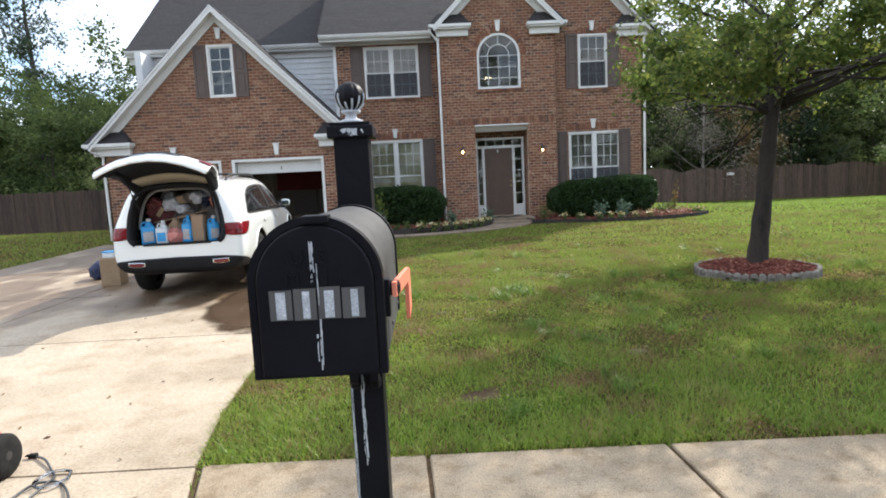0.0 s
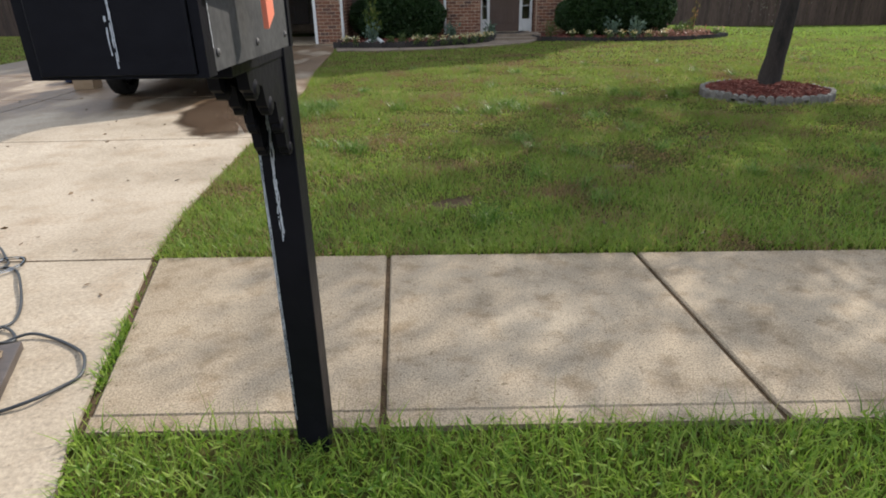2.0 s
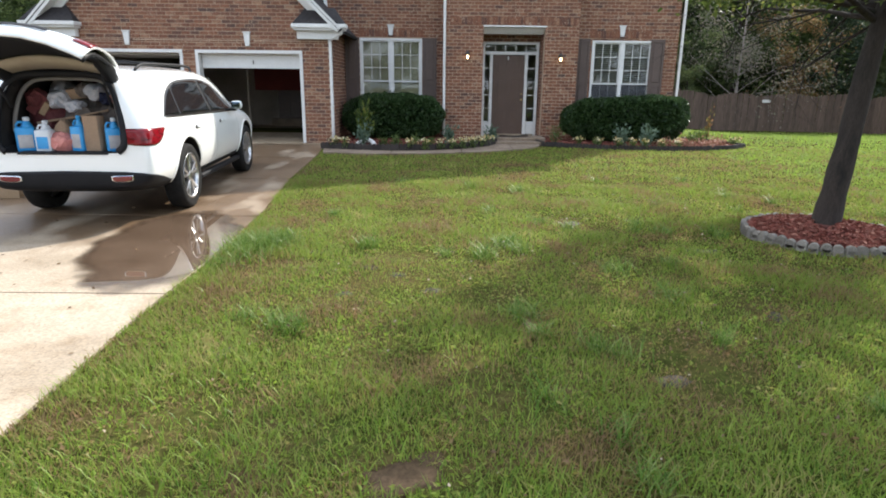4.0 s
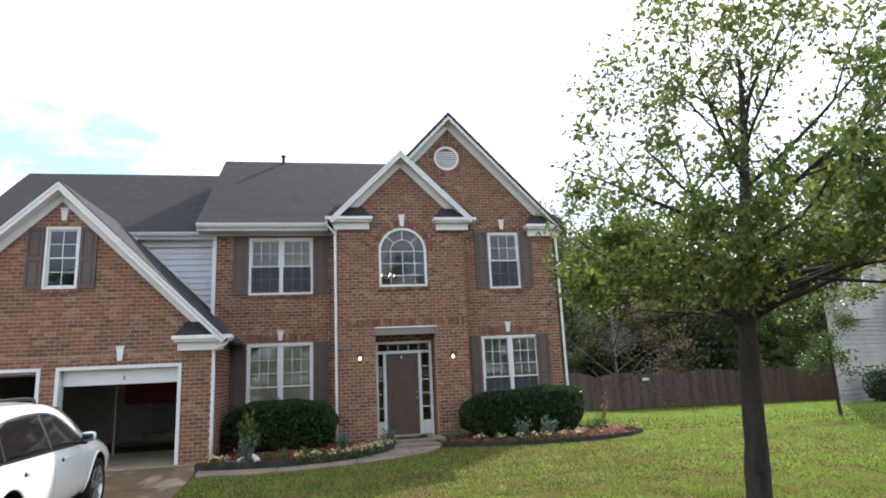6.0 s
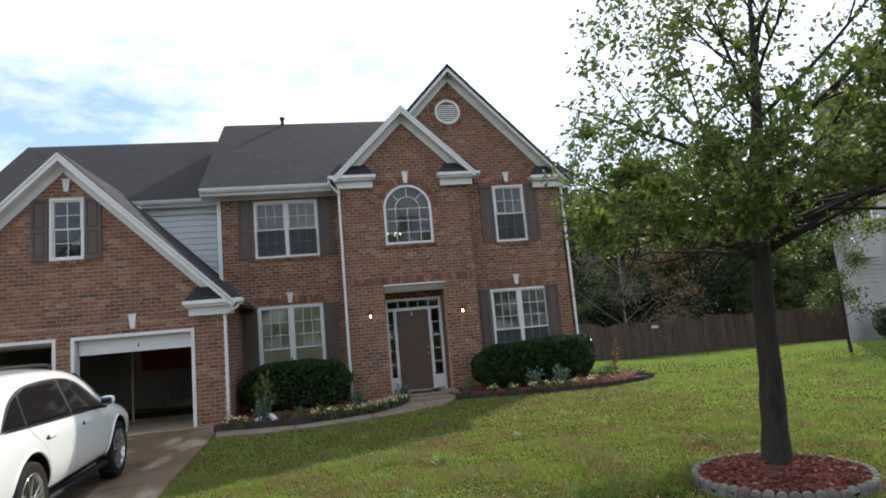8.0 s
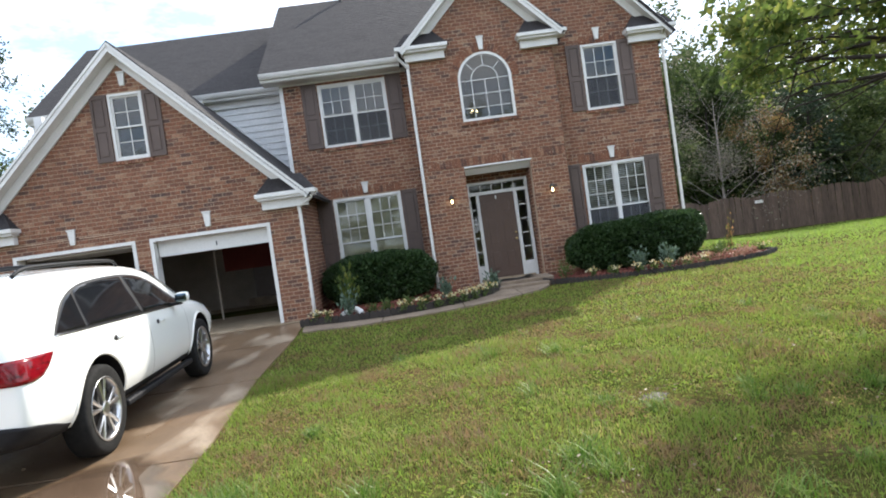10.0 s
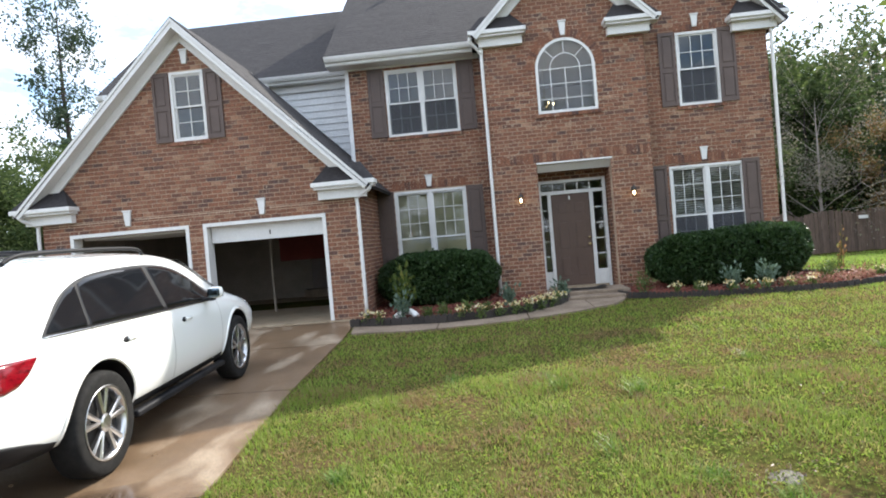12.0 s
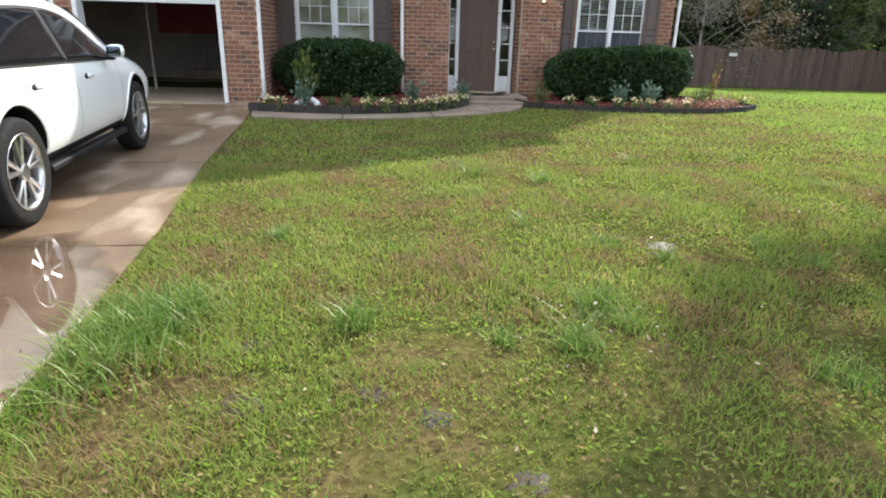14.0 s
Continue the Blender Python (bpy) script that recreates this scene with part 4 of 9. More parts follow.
# ring of bricks over the arched window and the round vent
for cx, cz, r0, r1, a0, a1, n, yy in ((ARCH_X, ARCH_SPRING, 0.685, 0.86, 0, math.pi, 30, Y_B), (1.52, 8.09, 0.385, 0.53, 0, 2 * math.pi, 36, Y_R)):
    s = bmesh.new()
    for k in range(n):
        t0, t1 = a0 + (a1 - a0) * k / n, a0 + (a1 - a0) * (k + 0.86) / n
        c = [(cx + r * math.cos(t), cz + r * math.sin(t)) for r, t in ((r0, t0), (r1, t0), (r1, t1), (r0, t1))]
        v = [s.verts.new((p[0], yy - d, p[1])) for d in (0.002, 0.016) for p in c]
        for f in ((4, 5, 6, 7), (0, 1, 5, 4), (1, 2, 6, 5), (2, 3, 7, 6), (3, 0, 4, 7)):
            s.faces.new([v[i] for i in f])
    tagged(part("brick_arch", s, m_brick, house, "curved course of bricks"), kind="stuff")


def arc_strip(bm, cx, cz, r0, r1, a0, a1, y0, y1, n=24):
    rows = []
    for k in range(n + 1):
        t = a0 + (a1 - a0) * k / n
        rows.append([bm.verts.new((cx + r * math.cos(t), y, cz + r * math.sin(t))) for r, y in ((r0, y0), (r1, y0), (r1, y1), (r0, y1))])
    for q, s in zip(rows, rows[1:]):
        for k in range(4):
            bm.faces.new((q[k], q[(k + 1) % 4], s[(k + 1) % 4], s[k]))
    if abs(a1 - a0) < 6.2:
        bm.faces.new(rows[0][::-1])
        bm.faces.new(rows[-1])


# arched window
bm = bmesh.new()
xl, xr = ARCH_X - ARCH_R, ARCH_X + ARCH_R
arc_strip(bm, ARCH_X, ARCH_SPRING, ARCH_R - 0.06, ARCH_R, 0, math.pi, Y_B - 0.022, Y_B + 0.08)
box(bm, xl, xl + 0.06, Y_B - 0.022, Y_B + 0.08, ARCH_BOT, ARCH_SPRING)
box(bm, xr - 0.06, xr, Y_B - 0.022, Y_B + 0.08, ARCH_BOT, ARCH_SPRING)
box(bm, xl + 0.06, xr - 0.06, Y_B - 0.022, Y_B + 0.08, ARCH_BOT, ARCH_BOT + 0.06)
win_a = part("window", bm, m_white, house, "white arched window with radial bars")
yb = Y_B + 0.02
for dx in (-0.33, 0.0, 0.33):
    bm = bmesh.new()
    box(bm, ARCH_X + dx - 0.009, ARCH_X + dx + 0.009, yb, yb + 0.014, ARCH_BOT + 0.06, ARCH_SPRING)
    part("glazing_bar", bm, m_white, win_a)
for zz in (ARCH_SPRING, ARCH_SPRING - 0.34, ARCH_SPRING - 0.67):
    bm = bmesh.new()
    box(bm, xl + 0.06, xr - 0.06, yb + 0.001, yb + 0.013, zz - 0.009, zz + 0.009)
    part("glazing_bar", bm, m_white, win_a)
bm = bmesh.new()
arc_strip(bm, ARCH_X, ARCH_SPRING, 0.32, 0.338, 0, math.pi, yb, yb + 0.012, 18)
part("curved_bar", bm, m_white, win_a)
for t in (45, 90, 135):
    bm = bmesh.new()
    c, s_ = math.cos(radians(t)), math.sin(radians(t))
    prism(bm, (ARCH_X + 0.33 * c + 0.009 * s_, yb, ARCH_SPRING + 0.33 * s_ - 0.009 * c), (0.28 * c, 0, 0.28 * s_), (-0.018 * s_, 0, 0.018 * c), (0, 0.012, 0))
    part("glazing_bar", bm, m_white, win_a)
bm = bmesh.new()
sheet(bm, [(ARCH_X + (a - ARCH_X) * 0.94, ARCH_SPRING + (b - ARCH_SPRING) * 0.94) for a, b in ARCH], -0.034, -0.038, (), front(Y_B))
pane = part("pane", bm, m_glass, win_a)
pane.visible_shadow = False
bm = bmesh.new()
for k in range(20):
    prism(bm, (xl - 0.06 + 0.072 * k, Y_B - 0.045, ARCH_BOT - 0.085), (0.064, 0, 0), (0, 0.05, 0), (0, 0, 0.078))
tagged(part("sill", bm, m_brick, win_a, "brick rowlock sill"), kind="stuff")

# round gable vent
bm = bmesh.new()
arc_strip(bm, 1.52, 8.09, 0.31, 0.375, 0, 2 * math.pi, Y_R - 0.045, Y_R + 0.02, 32)
vent = part("gable_vent", bm, m_white, house, "round white louvred vent")
for k in range(9):
    zz = 8.09 - 0.27 + 0.06 * k
    w = math.sqrt(max(0.0, 0.315 ** 2 - (zz + 0.02 - 8.09) ** 2))
    bm = bmesh.new()
    prism(bm, (1.52 - w, Y_R - 0.008, zz), (2 * w, 0, 0), (0, -0.028, -0.038), (0, -0.006, 0.006))
    part("louvre", bm, m_white, vent)


def shutter(x0, x1, z0, z1, y):
    """A raised-panel shutter: stiles, rails and two panels."""
    bm = bmesh.new()
    w = 0.055
    zm = z0 + (z1 - z0) * 0.48
    for q in ((x0, x0 + w, z0, z1), (x1 - w, x1, z0, z1), (x0 + w, x1 - w, z0, z0 + 0.08), (x0 + w, x1 - w, z1 - 0.08, z1), (x0 + w, x1 - w, zm - 0.04, zm + 0.04)):
        box(bm, q[0], q[1], y - 0.045, y - 0.010, q[2], q[3])
    for lo, hi in ((z0 + 0.08, zm - 0.04), (zm + 0.04, z1 - 0.08)):
        box(bm, x0 + w, x1 - w, y - 0.026, y - 0.012, lo, hi)
        box(bm, x0 + w + 0.035, x1 - w - 0.035, y - 0.040, y - 0.020, lo + 0.04, hi - 0.04, 0.008)
    return part("shutter", bm, m_shutter, house, "brown raised-panel shutter")


for x0, x1, zz0, zz1, y in ((-4.53, -4.14, 4.19, 5.83, Y_M), (-2.36, -1.97, 4.19, 5.83, Y_M), (-4.53, -4.14, 0.55, 2.86, Y_M), (-2.36, -1.97, 0.55, 2.86, Y_M),
                            (2.24, 2.60, 4.18, 5.84, Y_R), (3.55, 3.93, 4.18, 5.84, Y_R), (1.87, 2.22, 0.55, 2.86, Y_R), (3.88, 4.26, 0.55, 2.86, Y_R),
                            (-8.57, -8.22, 4.09, 5.51, Y_G), (-7.46, -7.11, 4.09, 5.51, Y_G)):
    shutter(x0, x1, zz0, zz1, y)

# garage openings: white jambs and the part-raised door panels
for gx0, gx1 in (GD1, GD2):
    bm = bmesh.new()
    y0, y1 = Y_G - 0.02, Y_G + 0.26
    box(bm, gx0, gx0 + 0.075, y0, y1, zg, G_TOP)
    box(bm, gx1 - 0.075, gx1, y0, y1, zg, G_TOP)
    box(bm, gx0 + 0.075, gx1 - 0.075, y0, y1, G_TOP - 0.075, G_TOP)
    part("garage_frame", bm, m_white, house, "white garage door surround")
bm = bmesh.new()
box(bm, GD2[0] + 0.09, GD2[1] - 0.09, Y_G + 0.16, Y_G + 0.20, 1.97, G_TOP - 0.02, 0.006)
box(bm, GD2[0] + 0.09, GD2[1] - 0.09, Y_G + 0.165, Y_G + 0.19, 1.945, 1.975)
gd = part("garage_door", bm, m_white, house, "white garage door raised nearly all the way")
bm = bmesh.new()
box(bm, -6.44, -6.418, Y_G + 0.145, Y_G + 0.165, 2.04, 2.13, 0.004)
part("lock", bm, m_iron, gd)
bm = bmesh.new()
box(bm, GD1[0] + 0.09, GD1[1] - 0.09, Y_G + 0.30, Y_G + 2.4, 2.24, 2.28)
part("garage_door", bm, m_white, house, "white garage door raised under the ceiling")

# garage inside
bm = bmesh.new()
box(bm, -11.05, -4.75, 18.205, 25.0, 0.02, 0.172)
part("garage_floor", bm, m_walk, house, "bare concrete garage floor")
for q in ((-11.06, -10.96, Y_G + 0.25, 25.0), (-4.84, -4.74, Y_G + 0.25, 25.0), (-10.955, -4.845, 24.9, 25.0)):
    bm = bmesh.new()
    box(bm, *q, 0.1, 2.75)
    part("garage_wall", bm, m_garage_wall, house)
bm = bmesh.new()
box(bm, -7.34, -5.70, 21.50, 21.54, 1.40, 2.749, 0.01)
part("wall_panel", bm, mat("dark_red_board", [(0.055, 0.010, 0.009), (0.080, 0.016, 0.012)], 0.8, 2, fine=0.15, spec=0.1), house, "dark red board hung under the garage ceiling")
bm = bmesh.new()
box(bm, -7.42, -7.37, 21.0, 21.05, 0.17, 2.74, 0.004)
part("garage_post", bm, m_garage_wall, house, "slim post inside the garage")
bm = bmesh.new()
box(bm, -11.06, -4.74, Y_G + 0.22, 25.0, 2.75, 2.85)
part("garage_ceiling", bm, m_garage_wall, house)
bm = bmesh.new()
box(bm, -7.55, -6.65, 24.84, 24.89, 0.35, 2.35, 0.005)
inner_door = part("inner_door", bm, m_door, house, "brown panelled inner door in the garage")
for zz in (0.5, 1.2, 1.75):
    for x0 in (-7.42, -7.06):
        bm = bmesh.new()
        box(bm, x0, x0 + 0.28, 24.82, 24.85, zz, zz + 0.5, 0.01)
        part("panel", bm, m_door, inner_door)
bm = bmesh.new()
box(bm, -7.7, -4.9, 24.4, 24.79, 0.12, 0.42, 0.01)
part("garage_step", bm, m_front_walk, house, "low concrete step along the garage wall")

# inside of the rooms behind the windows
def inner(name, *q):
    bm = bmesh.new()
    box(bm, *q)
    part(name, bm, m_room, house)


for lo, hi in ((0.25, 3.05), (3.30, 5.95)):
    for q in ((-4.95, 4.4, 25.0, 25.1), (-4.95, -4.85, 21.0, 25.0), (-1.55, -1.45, 21.0, 25.0), (1.6, 1.7, 21.0, 25.0), (4.32, 4.41, 20.6, 25.0)):
        inner("partition_wall", *q, lo, hi)
for zz in (0.15, 3.05, 5.95):
    for x0, x1, y0 in ((-4.95, -1.7, 20.99), (-1.5, 1.6, 20.8 if zz < 1 else 20.23), (1.66, 4.4, 20.6)):
        inner("floor", x0, x1, y0, 25.1, zz, zz + 0.25 if zz < 5 else zz + 0.1)
inner("attic_floor", -11.0, -4.9, 22.2, 25.1, 5.9, 6.0)
inner("attic_floor", -11.0, -4.9, 18.6, 22.0, 3.0, 3.1)
inner("attic_wall", -9.6, -9.5, 18.6, 22.0, 3.1, 4.6)
inner("attic_wall", -6.3, -6.2, 18.6, 22.0, 3.1, 4.6)

# blinds
m_blind_dim = mat("grey_blind_slats", [(0.46, 0.42, 0.34), (0.56, 0.52, 0.43)], 0.6, 3)
for (x0, x1, zz0, zz1), y, parent in ((W1L, Y_M, win_1l), (W1R, Y_R, win_1r)):
    for a, b in ((x0 + 0.07, (x0 + x1) / 2 - 0.05), ((x0 + x1) / 2 + 0.05, x1 - 0.07)):
        bm = bmesh.new()
        z = zz0 + 0.08
        while z < zz1 - 0.08:
            tilt = (0, 0.022, 0.036) if parent is win_1l else (0, 0.036, 0.026)
            prism(bm, (a, y + 0.083, z), (b - a, 0, 0), tilt, (0, -0.002, 0.001))
            z += 0.045 if parent is win_1l else 0.052
        box(bm, a, b, y + 0.083, y + 0.12, zz1 - 0.09, zz1 - 0.055)
        part("blind", bm, m_blind if parent is win_1l else m_blind_dim, parent, "closed cream slatted blind" if parent is win_1l else "half-open grey slatted blind")

# entrance
bm = bmesh.new()
dx0, dx1, dz = -0.69, 0.88, 2.77
for q in ((dx0, dx0 + 0.07, 0.20, dz), (dx1 - 0.07, dx1, 0.20, dz), (dx0 + 0.07, dx1 - 0.07, dz - 0.06, dz), (dx0 + 0.07, dx1 - 0.07, 2.44, 2.52), (-0.48, -0.40, 0.20, 2.44), (0.50, 0.58, 0.20, 2.44)):
    box(bm, q[0], q[1], Y_D - 0.05, Y_D + 0.08, q[2], q[3])
for a, b in ((dx0 + 0.07, -0.48), (0.58, dx1 - 0.07)):
    box(bm, a, b, Y_D - 0.02, Y_D + 0.05, 0.20, 0.62)
    box(bm, a + 0.03, b - 0.03, Y_D - 0.035, Y_D, 0.28, 0.55, 0.008)
    for k in range(1, 5):
        zz = 0.62 + (2.44 - 0.62) * k / 5
        box(bm, a, b, Y_D - 0.01, Y_D + 0.02, zz - 0.012, zz + 0.012)
for k in range(1, 5):
    xx = dx0 + 0.07 + (dx1 - dx0 - 0.14) * k / 5
    box(bm, xx - 0.012, xx + 0.012, Y_D - 0.01, Y_D + 0.02, 2.52, dz - 0.06)
entry = part("door_frame", bm, m_white, house, "white door surround with sidelights and transom")
for q in ((dx0 + 0.07, -0.48, 0.62, 2.44), (0.58, dx1 - 0.07, 0.62, 2.44), (dx0 + 0.07, dx1 - 0.07, 2.52, dz - 0.06)):
    bm = bmesh.new()
    box(bm, q[0], q[1], Y_D + 0.004, Y_D + 0.009, q[2], q[3])
    pane = part("pane", bm, m_glass, entry)
    pane.visible_shadow = False
bm = bmesh.new()
box(bm, -0.40, 0.50, Y_D + 0.01, Y_D + 0.05, 0.27, 2.44)
for a, b in ((-0.28, 0.00), (0.10, 0.38)):
    for lo, hi in ((0.45, 0.98), (1.10, 1.82), (1.94, 2.26)):
        for q in ((a, a + 0.02, lo, hi), (b - 0.02, b, lo, hi), (a + 0.02, b - 0.02, lo, lo + 0.02), (a + 0.02, b - 0.02, hi - 0.02, hi)):
            box(bm, q[0], q[1], Y_D + 0.0, Y_D + 0.014, q[2], q[3])
        box(bm, a + 0.05, b - 0.05, Y_D - 0.002, Y_D + 0.014, lo + 0.05, hi - 0.05, 0.008)
fdoor = part("front_door", bm, m_door, house, "closed brown six-panel front door")
m_brass = mat("dull_brass", [(0.30, 0.22, 0.10), (0.40, 0.30, 0.15)], 0.3, 4, metal=1.0)
for zz, r in ((1.22, 0.032), (1.38, 0.026)):
    bm = bmesh.new()
    lathe(bm, (0.44, Y_D + 0.01, zz), [(r * 0.9, 0), (r, -0.012), (0.012, -0.016), (0.012, -0.04), (r * 0.85, -0.05), (r * 0.85, -0.07), (r * 0.4, -0.078)], 14, "y")
    part("door_knob", bm, m_brass, fdoor, "dull brass knob")
bm = bmesh.new()
box(bm, 0.02, 0.05, Y_D - 0.018, Y_D + 0.012, 2.30, 2.39, 0.004)
part("wreath_hook", bm, m_white, fdoor)
bm = bmesh.new()
box(bm, ENTRY[0], ENTRY[1], Y_B + 0.22, Y_D + 0.1, 0.10, 0.20)
box(bm, -0.60, 0.80, Y_D - 0.10, Y_D + 0.04, 0.20, 0.265)
part("threshold", bm, m_walk, house)
bm = bmesh.new()
box(bm, ENTRY[0] - 0.01, ENTRY[1] + 0.03, Y_B - 0.025, Y_B + 0.05, 3.105, 3.145, 0.006)
part("entry_trim", bm, m_white, house, "thin white trim over the porch recess")
bm = bmesh.new()
prism(bm, (ENTRY[0] + 0.002, Y_B + 0.03, 3.09), (ENTRY[1] - ENTRY[0] - 0.004, 0, 0), (0, 0.17, -0.15), (0, 0.02, 0.01))
part("entry_header", bm, m_white, house, "white sloping soffit board over the porch recess")
bm = bmesh.new()
box(bm, ENTRY[0], ENTRY[1], Y_B + 0.20, Y_D + 0.1, 3.06, 3.14)
part("porch_ceiling", bm, m_white, house)
# loose door mat and steps
mat_m = mat("worn_door_mat", [(0.03, 0.028, 0.026), (0.06, 0.052, 0.045)], 0.95, 20, bump=0.8, bump_scale=150)
bm = bmesh.new()
rng = random.Random(3)
c = [[bm.verts.new((-0.28 + 0.8 * i / 8, 19.28 + 0.42 * j / 5, 0.296 + 0.012 * math.sin(i * 1.1) * math.cos(j * 1.4) + (0.03 if i > 6 else 0.004))) for i in range(9)] for j in range(6)]
for j in range(5):
    for i in range(8):
        bm.faces.new((c[j][i], c[j][i + 1], c[j + 1][i + 1], c[j + 1][i]))
g = bmesh.ops.solidify(bm, geom=bm.faces[:], thickness=0.010)
tagged(part("door_mat", bm, mat_m), "crumpled dark doormat lying on the front step", "doormat")
for (a, b, y0, y1, z0, z1) in ((-0.36, 0.92, 19.05, 19.97, 0.10, 0.285), (-0.46, 0.74, 18.66, 19.05, 0.10, 0.215)):
    bm = bmesh.new()
    box(bm, a, b, y0, y1, z0, z1, 0.02)
    tagged(part("door_step", bm, m_front_walk), "low worn concrete step before the front door", "step", kind="structure")


def lantern(x, z):
    """Small wall lantern with a lit bulb behind clear glass."""
    bm = bmesh.new()
    y = Y_B
    lathe(bm, (x, y, z + 0.05), [(0.045, 0), (0.05, -0.012), (0.02, -0.03), (0.012, -0.09)], 12, "y")
    lathe(bm, (x, y - 0.10, z), [(0.035, -0.12), (0.042, -0.115), (0.042, -0.10), (0.03, -0.095)], 6)
    lathe(bm, (x, y - 0.10, z), [(0.075, 0.05), (0.07, 0.062), (0.03, 0.11), (0.012, 0.13), (0.012, 0.15)], 6)
    for k in range(6):
        t = math.pi * k / 3
        tube(bm, [(x + 0.034 * math.cos(t), y - 0.10 + 0.034 * math.sin(t), z - 0.11), (x + 0.062 * math.cos(t), y - 0.10 + 0.062 * math.sin(t), z + 0.055)], 0.004, 4)
    lamp = part("wall_lantern", bm, m_iron, house, "small black wall lantern, lit")
    bm = bmesh.new()
    lathe(bm, (x, y - 0.10, z - 0.07), [(0.008, 0), (0.026, 0.02), (0.030, 0.045), (0.018, 0.075), (0.006, 0.09)], 12)
    part("bulb", bm, m_bulb, lamp, "glowing warm bulb", True)


lantern(-1.14, 2.36)
lantern(1.35, 2.32)

# roof pipe and small eave lights
bm = bmesh.new()
lathe(bm, (-3.5, 24.3, 9.2), [(0.06, 0), (0.06, 0.28), (0.09, 0.30), (0.09, 0.36), (0.03, 0.38)], 12)
part("roof_vent_pipe", bm, m_iron, house, "black vent pipe with a cap")
bm = bmesh.new()
box(bm, -7.45, -7.3, 21.55, 21.7, 5.9, 6.02, 0.01)
part("gutter_elbow", bm, m_white, house)

# chandelier seen through the arched window
chand = group_of("chandelier", "small brass chandelier with lit candle bulbs in the hall", "chandelier", at=(-0.15, 22.4, 4.9))
bm = bmesh.new()
tube(bm, [(0, 0, 1.0), (0, 0, 0.0)], 0.008, 6)
for k in range(5):
    t = 2 * math.pi * k / 5
    tube(bm, [(0, 0, 0.02), (0.12 * math.cos(t), 0.12 * math.sin(t), -0.05), (0.22 * math.cos(t), 0.22 * math.sin(t), 0.0)], 0.008, 6)
part("arms", bm, m_brass, chand)
for k in range(5):
    t = 2 * math.pi * k / 5
    bm = bmesh.new()
    lathe(bm, (0.22 * math.cos(t), 0.22 * math.sin(t), 0.0), [(0.008, 0), (0.010, 0.02), (0.011, 0.035), (0.003, 0.06)], 8)
    part("bulb", bm, m_bulb, chand, "glowing warm bulb")

# the nearest bricks, one by one
for i, (wall, p, ux, u0, un) in enumerate(SINGLES[:600]):
    b = new("brick", BRICK_MESH)
    b.parent = wall
    b.location = p


# ---- plants ----
def leaves_mesh(name, centres, normals, size, material, rng, fold=0.35, slim=0.55, parent=None, label=""):
    """Many small folded leaves in one mesh, each an island of its own."""
    c = np.asarray(centres, float)
    n = len(c)
    d = np.asarray(normals, float)
    d = d / np.maximum(np.linalg.norm(d, axis=1, keepdims=True), 1e-6)
    r = rng.normal(size=(n, 3))
    side = np.cross(d, r)
    side /= np.maximum(np.linalg.norm(side, axis=1, keepdims=True), 1e-6)
    up = np.cross(side, d)
    s = (size * rng.uniform(0.65, 1.35, n))[:, None]
    base = c - d * s * 0.5
    tip = c + d * s * 0.5
    lft = c + side * s * slim * 0.5 + up * s * fold * 0.3 - d * s * 0.05
    rgt = c - side * s * slim * 0.5 + up * s * fold * 0.3 - d * s * 0.05
    v = np.stack([base, rgt, tip, lft], 1).reshape(-1, 3)
    k = np.arange(n) * 4
    tri = np.stack([k, k + 1, k + 2, k, k + 2, k + 3], 1).reshape(-1)
    me = bpy.data.meshes.new(name)
    me.vertices.add(len(v))
    me.vertices.foreach_set("co", v.ravel())
    me.loops.add(len(tri))
    me.loops.foreach_set("vertex_index", tri)
    me.polygons.add(len(tri) // 3)
    me.polygons.foreach_set("loop_start", np.arange(0, len(tri), 3))
    me.polygons.foreach_set("loop_total", np.full(len(tri) // 3, 3))
    me.update(calc_edges=True)
    me.materials.append(material)
    ob = new(name, me)
    if parent is not None:
        ob.parent = parent
    if label:
        ob["label"] = label
    return ob


def grow(bm, rng, p, d, length, radius, level, depth, tips, spread=0.6, droop=0.0, kids=(3, 4), sides=6):
    """A limb that wanders, tapers and splits; its last twigs are gathered in tips."""
    pts, rad = [Vector(p)], [radius]
    q, dd = Vector(p), Vector(d).normalized()
    seg = 4 if level < depth else 3
    for i in range(seg):
        dd = (dd + Vector((rng.uniform(-1, 1), rng.uniform(-1, 1), rng.uniform(-0.6, 0.8) - droop)) * 0.16).normalized()
        q = q + dd * length / seg
        pts.append(q.copy())
        rad.append(radius * (1 - 0.62 * (i + 1) / seg))
    tube(bm, pts, rad, max(3, sides - level))
    if level >= depth:
        tips.append((pts, dd.copy()))
        return
    n = rng.randint(*kids)
    for k in range(n):
        t = rng.uniform(0.35, 1.0) if k else 1.0
        i = min(int(t * seg), seg - 1)
        base = pts[i].lerp(pts[i + 1], t * seg - i)
        side = Vector((rng.uniform(-1, 1), rng.uniform(-1, 1), rng.uniform(-0.5, 0.7))).normalized()
        nd = (dd * (1 - spread * 0.5) + side * spread).normalized()
        grow(bm, rng, base, nd, length * rng.uniform(0.5, 0.75), rad[i] * 0.62, level + 1, depth, tips, spread, droop, kids, sides)
    tips.append((pts[-2:], dd.copy()))


